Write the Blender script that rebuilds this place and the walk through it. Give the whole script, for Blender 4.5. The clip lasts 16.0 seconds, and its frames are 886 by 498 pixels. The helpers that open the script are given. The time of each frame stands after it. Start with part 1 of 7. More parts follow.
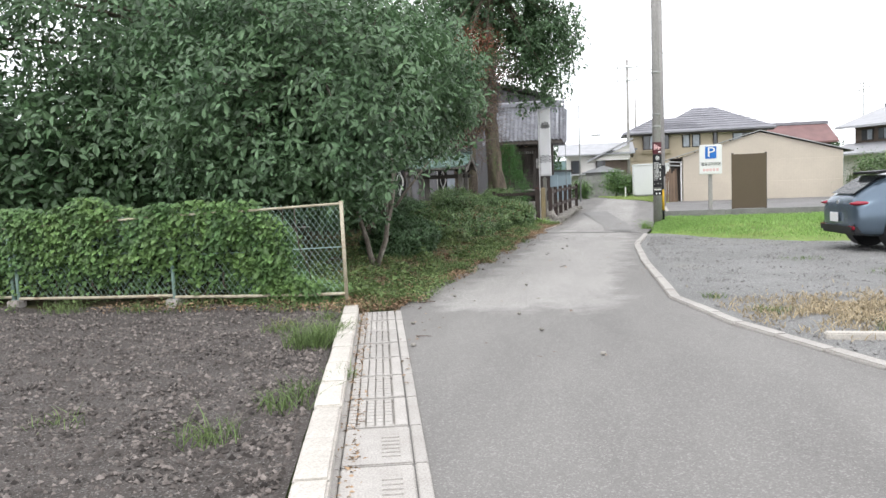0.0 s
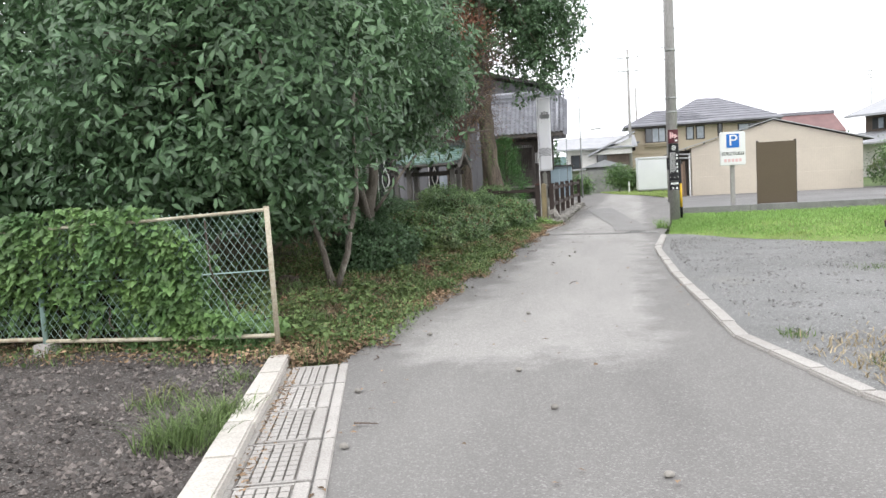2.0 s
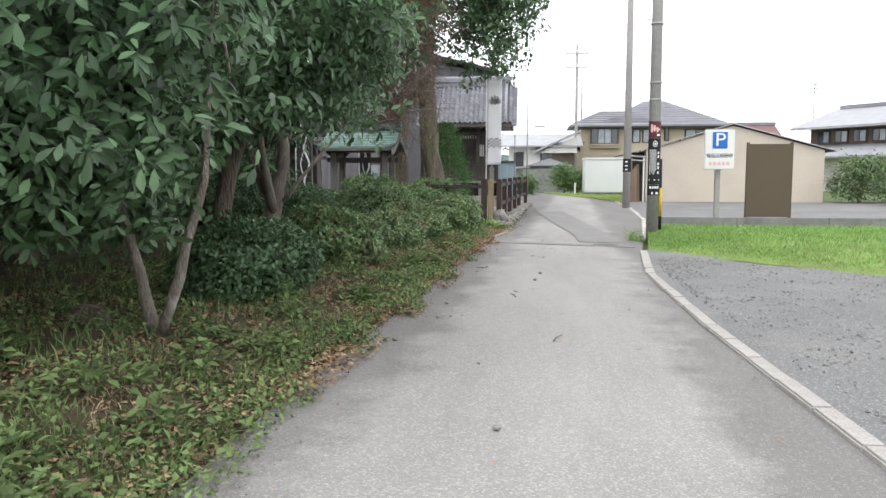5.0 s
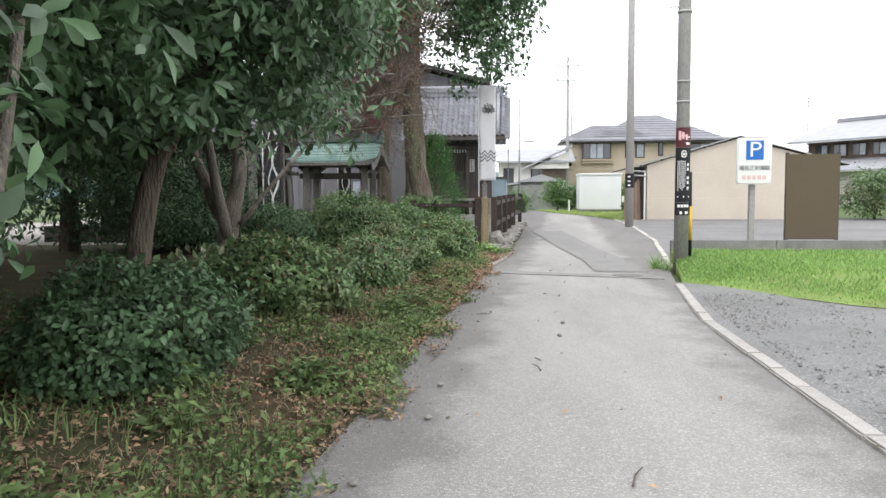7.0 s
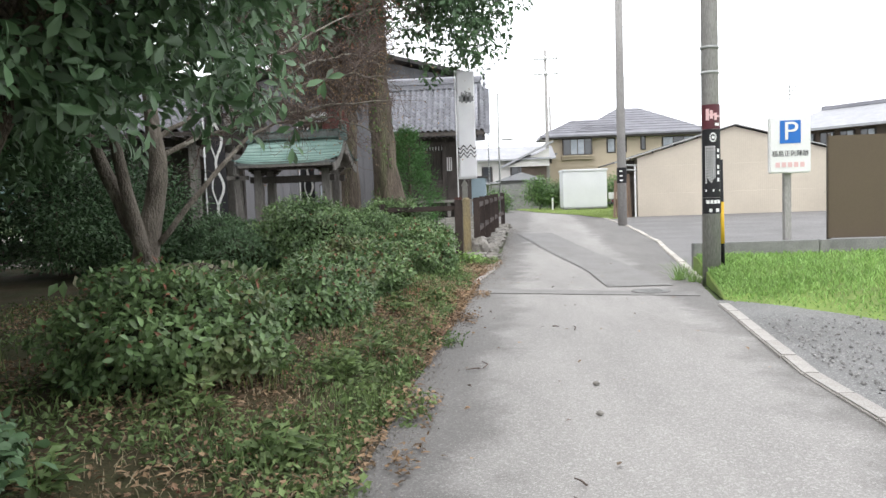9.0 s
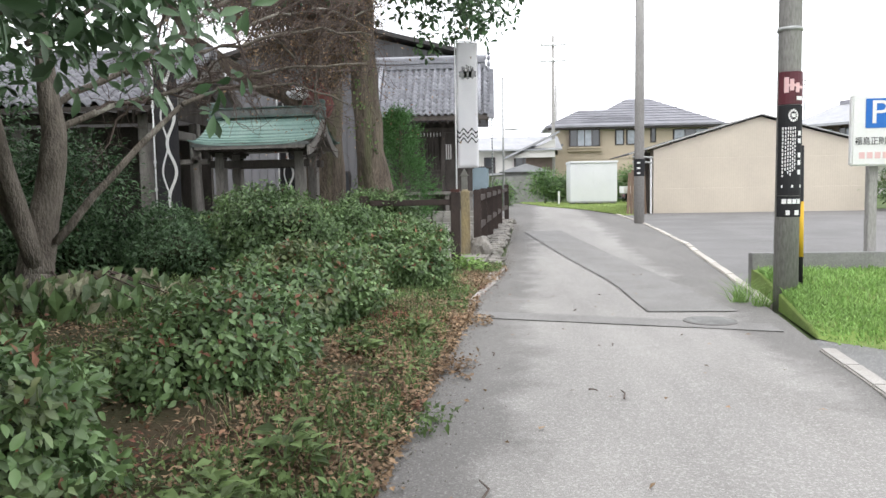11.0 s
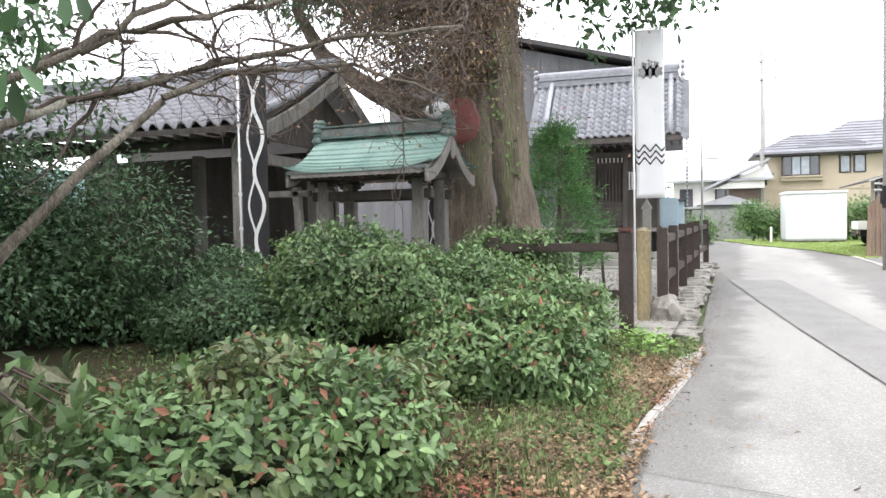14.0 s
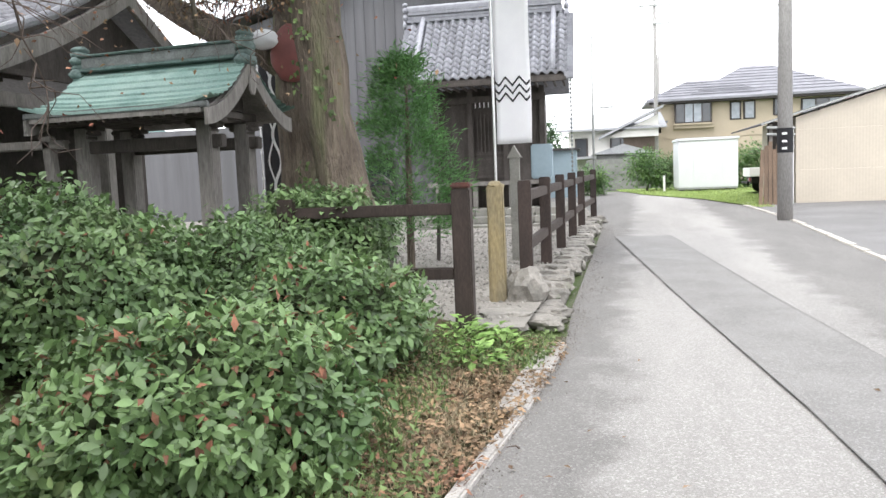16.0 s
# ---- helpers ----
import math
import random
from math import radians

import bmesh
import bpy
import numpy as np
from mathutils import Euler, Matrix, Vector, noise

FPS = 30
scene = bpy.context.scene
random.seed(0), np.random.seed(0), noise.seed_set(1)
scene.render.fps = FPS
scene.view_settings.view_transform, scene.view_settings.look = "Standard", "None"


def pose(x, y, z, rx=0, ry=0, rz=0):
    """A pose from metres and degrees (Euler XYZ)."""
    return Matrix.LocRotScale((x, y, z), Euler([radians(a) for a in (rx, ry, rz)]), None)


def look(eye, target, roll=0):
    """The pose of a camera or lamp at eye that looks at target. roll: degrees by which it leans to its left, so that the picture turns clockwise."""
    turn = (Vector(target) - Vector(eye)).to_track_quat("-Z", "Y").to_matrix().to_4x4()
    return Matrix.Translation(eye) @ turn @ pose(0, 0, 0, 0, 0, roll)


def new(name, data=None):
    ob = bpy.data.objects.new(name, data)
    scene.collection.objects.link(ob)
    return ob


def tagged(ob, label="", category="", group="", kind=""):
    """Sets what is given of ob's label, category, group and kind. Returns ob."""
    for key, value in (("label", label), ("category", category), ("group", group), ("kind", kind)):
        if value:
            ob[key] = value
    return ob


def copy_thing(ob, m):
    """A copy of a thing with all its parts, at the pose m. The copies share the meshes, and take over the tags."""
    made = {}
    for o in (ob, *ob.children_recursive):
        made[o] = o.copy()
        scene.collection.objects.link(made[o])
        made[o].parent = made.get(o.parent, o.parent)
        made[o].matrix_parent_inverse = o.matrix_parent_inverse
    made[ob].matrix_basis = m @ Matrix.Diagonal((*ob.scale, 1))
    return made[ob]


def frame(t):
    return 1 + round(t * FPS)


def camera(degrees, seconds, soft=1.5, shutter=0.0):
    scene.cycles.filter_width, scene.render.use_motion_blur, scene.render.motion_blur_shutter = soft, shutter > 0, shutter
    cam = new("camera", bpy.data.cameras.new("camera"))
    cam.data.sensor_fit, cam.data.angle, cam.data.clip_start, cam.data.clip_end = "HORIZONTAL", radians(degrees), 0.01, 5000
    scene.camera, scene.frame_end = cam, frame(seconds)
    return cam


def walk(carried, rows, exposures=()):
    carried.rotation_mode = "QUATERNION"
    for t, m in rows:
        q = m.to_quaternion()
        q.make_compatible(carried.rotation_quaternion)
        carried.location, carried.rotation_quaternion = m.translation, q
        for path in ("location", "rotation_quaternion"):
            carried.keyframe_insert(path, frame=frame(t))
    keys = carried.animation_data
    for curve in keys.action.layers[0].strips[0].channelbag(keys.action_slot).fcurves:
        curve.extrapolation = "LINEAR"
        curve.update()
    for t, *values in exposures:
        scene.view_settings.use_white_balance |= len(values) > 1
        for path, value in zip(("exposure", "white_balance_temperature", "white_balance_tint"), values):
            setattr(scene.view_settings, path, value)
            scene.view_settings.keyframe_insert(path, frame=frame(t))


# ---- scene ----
cam = camera(60.1, 16.0)
METRES, EYE, TILT, LEAN, TURN = 21.5, 1.36, -1.2, 0.0, 11.2
ROWS = [
    (0.0, 0.0, 0.0, 0.0, -0.12, -3.17, 2.15),
    (0.5, 0.0062, 0.0316, 0.0006, -1.79, -2.7, 3.11),
    (1.0, 0.0097, 0.0625, 0.0014, -1.36, -2.67, 2.63),
    (1.5, 0.0134, 0.0939, 0.0018, -2.04, -3.43, 3.44),
    (2.0, 0.0134, 0.1251, 0.0021, -0.21, -3.32, 3.11),
    (2.5, 0.0155, 0.1553, 0.0022, -1.48, -3.86, 3.19),
    (3.0, 0.0153, 0.1859, 0.0026, 0.22, -3.3, 1.82),
    (3.5, 0.0178, 0.2156, 0.002, -1.98, -3.87, 2.15),
    (4.0, 0.0193, 0.2474, 0.0025, -2.14, -4.23, 1.13),
    (4.5, 0.0223, 0.2778, 0.0032, -4.7, -4.2, 0.4),
    (5.0, 0.0241, 0.31, 0.0043, -4.95, -3.99, 0.01),
    (7.5, 0.0369, 0.4662, 0.009, -6.15, -2.31, 0.5),
    (8.0, 0.0402, 0.4982, 0.0099, -5.48, -1.93, 1.86),
    (8.5, 0.0442, 0.5296, 0.0102, -7.78, -2.53, 1.47),
    (9.0, 0.05, 0.5598, 0.011, -7.57, -2.64, 2.14),
    (9.5, 0.0546, 0.591, 0.0114, -8.37, -3.18, 1.27),
    (12.0, 0.0845, 0.7419, 0.0165, -4.23, -3.29, 0.66),
    (12.5, 0.0899, 0.7713, 0.018, 0.81, -0.01, -0.05),
    (13.0, 0.0973, 0.7997, 0.019, 6.7, -0.69, 0.43),
    (13.5, 0.1038, 0.833, 0.0192, 7.72, -0.12, 0.3),
    (14.0, 0.1123, 0.863, 0.0194, 6.78, -0.43, 0.97),
    (14.5, 0.1206, 0.8943, 0.0194, 5.05, -1.19, 0.79),
    (15.0, 0.1321, 0.9238, 0.0197, 1.75, -2.22, 0.92),
    (15.5, 0.1416, 0.9552, 0.0202, 2.46, -4.03, 1.25),
    (16.0, 0.1533, 0.9828, 0.0214, -0.16, -4.04, 2.34),
]
walk(cam, [(t, pose(0, 0, EYE, TILT, LEAN, TURN) @ pose(METRES * x, METRES * y, METRES * z, 90 + pitch, roll, yaw)) for t, x, y, z, yaw, pitch, roll in ROWS],
     [(0, 0.3), (2.5, 0.36), (5, 0.29), (7.5, 0.43), (9.5, 0.4), (12, 0.42), (12.5, 0.5), (13.5, 0.88), (14.5, 0.95), (16, 0.8)])

# ---- sky, sun, exposure: an overcast summer day ----
scene.view_settings.exposure = 0.0
world = bpy.data.worlds.new("overcast_sky")
scene.world = world
world.use_nodes = True
wn, wl = world.node_tree.nodes, world.node_tree.links
wn.clear()
sky = wn.new("ShaderNodeTexSky")
sky.sky_type, sky.sun_disc = "NISHITA", False
sky.sun_elevation, sky.sun_rotation = radians(58), radians(200)
dull = wn.new("ShaderNodeHueSaturation")
dull.inputs["Saturation"].default_value, dull.inputs["Value"].default_value = 0.15, 0.12
cloud = wn.new("ShaderNodeMix")
cloud.data_type = "RGBA"
cloud.inputs[0].default_value = 0.8
cloud.inputs[7].default_value = (0.985, 1.0, 1.06, 1)
back = wn.new("ShaderNodeBackground")
back.inputs[1].default_value = 1.75
wout = wn.new("ShaderNodeOutputWorld")
wl.new(sky.outputs[0], dull.inputs["Color"])
wl.new(dull.outputs[0], cloud.inputs[6])
wl.new(cloud.outputs[2], back.inputs[0])
wl.new(back.outputs[0], wout.inputs[0])
sun = new("sun", bpy.data.lights.new("sun", "SUN"))
sun.data.energy, sun.data.angle, sun.data.color = 0.9, radians(25), (1.0, 0.97, 0.93)
sun.matrix_world = look((0, 0, 30), (6, 17, 0))


# ---- materials ----
def material(name, a, b=None, scale=3.0, rough=0.8, bump=0.2, fine=60.0, metal=0.0, c=None, stain=0.6, island=0.0, piece=0.0,
             translucent=0.0, stretch=(1, 1, 1), spec=0.3, speck=0.0, deep=0.01):
    """Two-scale noise between the colours a and b, patches of c, fine grain and bump."""
    m = bpy.data.materials.new(name)
    m.use_nodes = True
    n, l = m.node_tree.nodes, m.node_tree.links
    p = n["Principled BSDF"]
    b = b or tuple(x * 0.75 for x in a)
    co = n.new("ShaderNodeTexCoord")
    mp = n.new("ShaderNodeMapping")
    mp.inputs["Scale"].default_value = stretch
    l.new(co.outputs["Object"], mp.inputs[0])

    def tex(s, detail=5.0):
        t = n.new("ShaderNodeTexNoise")
        src = co.outputs["Object"] if speck and s > 50 else mp.outputs[0]
        t.inputs["Scale"].default_value, t.inputs["Detail"].default_value, t.inputs["Roughness"].default_value = s, detail, 0.6
        l.new(src, t.inputs["Vector"])
        return t

    def mix(fac, x, y, mode="MIX"):
        k = n.new("ShaderNodeMix")
        k.data_type, k.blend_type = "RGBA", mode
        for i, v in ((0, fac), (6, x), (7, y)):
            if isinstance(v, bpy.types.NodeSocket):
                l.new(v, k.inputs[i])
            else:
                k.inputs[i].default_value = v if i == 0 else (*v, 1)
        return k.outputs[2]

    def steps(src, lo, hi):
        r = n.new("ShaderNodeMapRange")
        r.inputs[1].default_value, r.inputs[2].default_value = lo, hi
        l.new(src, r.inputs[0])
        return r.outputs[0]

    big, small = tex(scale), tex(fine, 2.0)
    col = mix(steps(big.outputs[0], 0.35, 0.65), a, b)
    if c:
        spots = tex(scale * 0.37)
        col = mix(steps(spots.outputs[0], stain, stain + 0.12), col, c)
    grain = steps(small.outputs[0], 0.3, 0.7)
    g = n.new("ShaderNodeMapRange")
    amount = 0.2 if bump >= 0.2 else 0.03
    g.inputs[3].default_value, g.inputs[4].default_value = 1 - amount, 1 + amount
    l.new(grain, g.inputs[0])
    v = n.new("ShaderNodeVectorMath")
    v.operation = "SCALE"
    l.new(col, v.inputs[0])
    l.new(g.outputs[0], v.inputs[3])
    col = v.outputs[0]
    if speck:
        vo = n.new("ShaderNodeTexVoronoi")
        vo.inputs["Scale"].default_value = 105.0
        l.new(co.outputs["Object"], vo.inputs["Vector"])
        bright = n.new("ShaderNodeSeparateColor")
        l.new(vo.outputs["Color"], bright.inputs[0])
        k = n.new("ShaderNodeMapRange")
        k.inputs[1].default_value, k.inputs[2].default_value, k.inputs[4].default_value = 0.8, 0.95, speck
        l.new(bright.outputs[0], k.inputs[0])
        col = mix(k.outputs[0], col, (0.62, 0.61, 0.58))
    if island or piece:
        src = n.new("ShaderNodeNewGeometry").outputs["Random Per Island"] if island else n.new("ShaderNodeObjectInfo").outputs["Random"]
        k = n.new("ShaderNodeMapRange")
        k.inputs[3].default_value, k.inputs[4].default_value = 1 - (island or piece), 1 + (island or piece)
        l.new(src, k.inputs[0])
        v2 = n.new("ShaderNodeVectorMath")
        v2.operation = "SCALE"
        l.new(col, v2.inputs[0])
        l.new(k.outputs[0], v2.inputs[3])
        col = v2.outputs[0]
    l.new(col, p.inputs["Base Color"])
    p.inputs["Roughness"].default_value, p.inputs["Metallic"].default_value = rough, metal
    p.inputs["Specular IOR Level"].default_value = spec
    if bump:
        bp = n.new("ShaderNodeBump")
        bp.inputs["Strength"].default_value, bp.inputs["Distance"].default_value = bump, deep
        l.new(small.outputs[0], bp.inputs["Height"])
        l.new(bp.outputs[0], p.inputs["Normal"])
    if translucent:
        tr = n.new("ShaderNodeBsdfTranslucent")
        l.new(col, tr.inputs[0])
        ms = n.new("ShaderNodeMixShader")
        ms.inputs[0].default_value = translucent
        l.new(p.outputs[0], ms.inputs[1])
        l.new(tr.outputs[0], ms.inputs[2])
        l.new(ms.outputs[0], n["Material Output"].inputs[0])
    return m


ASPHALT = material("worn_asphalt", (0.262, 0.252, 0.238), (0.2, 0.192, 0.182), 0.9, 0.85, 0.5, 120, c=(0.175, 0.166, 0.155), stain=0.56, speck=0.25, stretch=(1, 0.22, 1))


def worn_track(m, middle, half, start):
    """Polishes the middle of the lane down to its pale stones, with ragged edges; the margins keep their dark binder."""
    n, l = m.node_tree.nodes, m.node_tree.links
    p = n["Principled BSDF"]
    old = p.inputs["Base Color"].links[0].from_socket
    co = n.new("ShaderNodeTexCoord")
    xyz = n.new("ShaderNodeSeparateXYZ")
    l.new(co.outputs["Object"], xyz.inputs[0])

    def calc(op, a, b=0.0, c=0.0):
        k = n.new("ShaderNodeMath")
        k.operation = op
        for i, v in enumerate((a, b, c)):
            if isinstance(v, bpy.types.NodeSocket):
                l.new(v, k.inputs[i])
            else:
                k.inputs[i].default_value = v
        return k.outputs[0]

    def grain(scale, detail):
        t = n.new("ShaderNodeTexNoise")
        t.inputs["Scale"].default_value, t.inputs["Detail"].default_value, t.inputs["Roughness"].default_value = scale, detail, 0.65
        l.new(co.outputs["Object"], t.inputs["Vector"])
        return t.outputs[0]

    def ease(src, lo, hi):
        r = n.new("ShaderNodeMapRange")
        r.interpolation_type = "SMOOTHSTEP"
        r.inputs[1].default_value, r.inputs[2].default_value = lo, hi
        l.new(src, r.inputs[0])
        return r.outputs[0]

    rag = calc("SUBTRACT", grain(1.3, 6.0), 0.5)
    centre = calc("MULTIPLY_ADD", xyz.outputs[1], 0.06, middle)
    off = calc("ABSOLUTE", calc("SUBTRACT", xyz.outputs[0], centre))
    side = ease(calc("MULTIPLY_ADD", rag, 1.3, off), half + 0.22, half - 0.22)
    along = ease(calc("MULTIPLY_ADD", rag, 2.6, xyz.outputs[1]), start - 0.35, start + 0.35)
    worn = calc("MULTIPLY", side, along)
    cells = n.new("ShaderNodeTexVoronoi")
    cells.inputs["Scale"].default_value = 85.0
    l.new(co.outputs["Object"], cells.inputs["Vector"])
    tone = n.new("ShaderNodeSeparateColor")
    l.new(cells.outputs["Color"], tone.inputs[0])
    stone = calc("MULTIPLY", calc("MULTIPLY_ADD", worn, 0.75, 0.25), ease(tone.outputs[0], 0.55, 0.95))
    gain = calc("MULTIPLY_ADD", worn, 0.42, 0.79)
    v = n.new("ShaderNodeVectorMath")
    v.operation = "SCALE"
    l.new(old, v.inputs[0])
    l.new(gain, v.inputs[3])
    k = n.new("ShaderNodeMix")
    k.data_type = "RGBA"
    l.new(calc("MULTIPLY", stone, 0.24), k.inputs[0])
    l.new(v.outputs[0], k.inputs[6])
    k.inputs[7].default_value = (0.5, 0.49, 0.47, 1)
    l.new(k.outputs[2], p.inputs["Base Color"])
    return m


worn_track(ASPHALT, -1.33, 1.0, 8.5)
PATCH = material("asphalt_patch", (0.245, 0.238, 0.228), (0.2, 0.194, 0.186), 1.5, 0.85, 0.4, 140, speck=0.22)
SEAM = material("tar_seam", (0.14, 0.135, 0.128), (0.19, 0.184, 0.176), 5, 0.8, 0.3, 60)
DARK_ASPHALT = material("parking_asphalt", (0.2, 0.2, 0.195), (0.15, 0.15, 0.145), 0.6, 0.9, 0.6, 90, c=(0.25, 0.24, 0.2), speck=0.35)
YARD = material("yard_asphalt", (0.215, 0.21, 0.206), (0.17, 0.166, 0.162), 0.5, 0.9, 0.4, 90)
GRAVEL_BED = material("dark_gravel_bed", (0.095, 0.084, 0.077), (0.06, 0.052, 0.047), 2.5, 0.95, 0.9, 60, speck=0.2, deep=0.03)
GRAVEL = material("dark_gravel", (0.17, 0.15, 0.137), (0.085, 0.073, 0.066), 9, 0.9, 0.3, 80, island=0.75)
PALE_GRAVEL = material("pale_gravel", (0.33, 0.31, 0.28), (0.25, 0.235, 0.21), 3, 0.95, 0.7, 70)
SOIL = material("litter_soil", (0.075, 0.055, 0.032), (0.05, 0.055, 0.022), 1.6, 0.95, 0.8, 45, c=(0.11, 0.065, 0.035))
MEADOW = material("far_grass", (0.09, 0.13, 0.04), (0.06, 0.09, 0.03), 0.3, 0.95, 0.3, 8)
LAWN = material("lawn_soil", (0.2, 0.29, 0.07), (0.15, 0.2, 0.06), 1.2, 0.95, 0.5, 40)
DRY = material("dry_straw", (0.43, 0.355, 0.235), (0.3, 0.25, 0.165), 3, 0.95, 0.6, 60, island=0.3)
CONCRETE = material("kerb_concrete", (0.55, 0.52, 0.47), (0.45, 0.42, 0.38), 2.5, 0.9, 0.3, 80, c=(0.33, 0.3, 0.26), stain=0.62, piece=0.1)
LID = material("gutter_concrete", (0.42, 0.4, 0.375), (0.34, 0.32, 0.295), 3, 0.9, 0.4, 90, c=(0.24, 0.2, 0.15), stain=0.56, piece=0.08)
WALL_CON = material("wall_concrete", (0.25, 0.25, 0.24), (0.18, 0.18, 0.175), 2, 0.9, 0.4, 60, c=(0.11, 0.11, 0.1), stain=0.6)
POLE_CON = material("pole_concrete", (0.36, 0.35, 0.335), (0.3, 0.29, 0.28), 3, 0.85, 0.2, 60, stretch=(1, 1, 0.2))
ROCK = material("field_stone", (0.3, 0.28, 0.25), (0.2, 0.19, 0.17), 4, 0.9, 0.7, 30, c=(0.14, 0.15, 0.1), piece=0.2)
OLD_STONE = material("ochre_stone", (0.3, 0.24, 0.13), (0.21, 0.18, 0.12), 6, 0.9, 0.5, 50, c=(0.15, 0.14, 0.1), stretch=(1, 1, 0.3))
STEP_STONE = material("step_stone", (0.33, 0.32, 0.29), (0.24, 0.235, 0.21), 3, 0.9, 0.4, 60, c=(0.16, 0.17, 0.12), piece=0.1)
LEAF_TREE = material("broad_leaf", (0.122, 0.205, 0.1), (0.068, 0.13, 0.06), 1.1, 0.42, 0.1, 30, island=0.5, translucent=0.22, spec=0.45)
LEAF_DARK = material("dark_leaf", (0.095, 0.162, 0.076), (0.055, 0.104, 0.05), 0.6, 0.5, 0.1, 30, island=0.5, translucent=0.2, spec=0.3)
LEAF_BUSH = material("shrub_leaf", (0.168, 0.256, 0.1), (0.09, 0.158, 0.06), 1.6, 0.45, 0.1, 30, c=(0.16, 0.14, 0.065), stain=0.6, island=0.45, translucent=0.18, spec=0.5)
LEAF_VINE = material("vine_leaf", (0.165, 0.27, 0.085), (0.09, 0.175, 0.065), 2.0, 0.5, 0.1, 30, island=0.45, translucent=0.25, spec=0.4)
LEAF_WEED = material("weed_leaf", (0.175, 0.24, 0.092), (0.1, 0.155, 0.055), 1.3, 0.6, 0.1, 30, c=(0.22, 0.2, 0.07), stain=0.6, island=0.55, translucent=0.25)
GRASS = material("grass_blade", (0.3, 0.45, 0.15), (0.21, 0.36, 0.1), 0.8, 0.6, 0.0, 30, c=(0.27, 0.3, 0.1), stain=0.6, island=0.35, translucent=0.3)
PALE_GRASS = material("pale_lawn_grass", (0.42, 0.5, 0.2), (0.32, 0.41, 0.14), 0.8, 0.6, 0.0, 30, island=0.3, translucent=0.3)
LEAF_RED = material("withered_leaf", (0.28, 0.125, 0.08), (0.18, 0.09, 0.055), 2, 0.7, 0.1, 30, island=0.5, translucent=0.15)
LITTER = material("leaf_litter", (0.31, 0.215, 0.13), (0.17, 0.11, 0.066), 1.5, 0.8, 0.1, 30, c=(0.22, 0.07, 0.05), stain=0.56, island=0.6)
CEDAR_LEAF = material("feathery_leaf", (0.12, 0.25, 0.08), (0.075, 0.175, 0.055), 1.5, 0.6, 0.1, 30, island=0.4, translucent=0.2)
# near-black colour standing in for the shade deep inside foliage
CORE = material("inner_shade", (0.05, 0.06, 0.028), (0.03, 0.036, 0.018), 5, 0.95, 0.8, 25)
BARK = material("furrowed_bark", (0.19, 0.155, 0.12), (0.09, 0.072, 0.058), 7, 0.95, 1.0, 40, c=(0.14, 0.14, 0.082), stain=0.55, stretch=(1, 1, 0.16), deep=0.06)
BARK2 = material("lichened_bark", (0.2, 0.175, 0.145), (0.105, 0.09, 0.073), 6, 0.95, 0.8, 40, c=(0.36, 0.34, 0.29), stain=0.56, stretch=(1, 1, 0.4), deep=0.035)
TWIG = material("bare_twig", (0.13, 0.1, 0.085), (0.09, 0.068, 0.058), 4, 0.9, 0.3, 40)
WOOD_GREY = material("weathered_wood", (0.26, 0.245, 0.228), (0.17, 0.158, 0.146), 5, 0.85, 0.4, 50, stretch=(1, 1, 0.2), piece=0.12)
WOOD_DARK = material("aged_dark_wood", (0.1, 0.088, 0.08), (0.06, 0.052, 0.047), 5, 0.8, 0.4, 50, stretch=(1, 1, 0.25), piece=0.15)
WOOD_BROWN = material("brown_painted_timber", (0.06, 0.043, 0.037), (0.04, 0.03, 0.026), 6, 0.65, 0.3, 70, stretch=(1, 1, 0.3), piece=0.12)
WOOD_CAP = material("reddish_post_cap", (0.13, 0.05, 0.04), (0.08, 0.04, 0.035), 8, 0.7, 0.2, 60)
PLANK = material("leaning_plank", (0.2, 0.14, 0.1), (0.13, 0.095, 0.07), 5, 0.85, 0.3, 60, stretch=(1, 1, 0.2), piece=0.3)
COPPER = material("verdigris_copper", (0.31, 0.43, 0.39), (0.23, 0.35, 0.315), 2.5, 0.55, 0.2, 60, c=(0.11, 0.2, 0.18), stain=0.62, metal=0.1, piece=0.06)
COPPER_DARK = material("dark_copper", (0.2, 0.215, 0.21), (0.13, 0.14, 0.135), 6, 0.6, 0.2, 60)
COPPER_GREY = material("green_grey_ornament", (0.17, 0.235, 0.22), (0.1, 0.14, 0.13), 9, 0.6, 0.4, 40)
TILE = material("grey_roof_tile", (0.34, 0.345, 0.375), (0.25, 0.255, 0.28), 6, 0.42, 0.2, 60, piece=0.18, spec=0.4)
TILE_FAR = material("far_roof_tile", (0.25, 0.25, 0.275), (0.19, 0.19, 0.21), 1.2, 0.5, 0.2, 20, spec=0.5)
TILE_LIGHT = material("pale_roof_tile", (0.36, 0.365, 0.38), (0.29, 0.295, 0.31), 1.2, 0.5, 0.2, 20, spec=0.5)
ROOF_RED = material("red_sheet_roof", (0.22, 0.125, 0.12), (0.17, 0.1, 0.095), 0.8, 0.6, 0.1, 20)
SHED_WALL = material("beige_corrugated_sheet", (0.57, 0.51, 0.42), (0.52, 0.465, 0.385), 0.6, 0.6, 0.0, 12, c=(0.46, 0.41, 0.34), stain=0.64)
HOUSE_WALL = material("tan_render", (0.47, 0.4, 0.305), (0.43, 0.365, 0.28), 0.8, 0.85, 0.1, 30)
WHITE_WALL = material("white_plaster", (0.74, 0.72, 0.68), (0.66, 0.64, 0.6), 0.7, 0.85, 0.1, 30)
BROWN_WALL = material("brown_cladding", (0.13, 0.1, 0.08), (0.095, 0.075, 0.06), 1.2, 0.8, 0.2, 20)
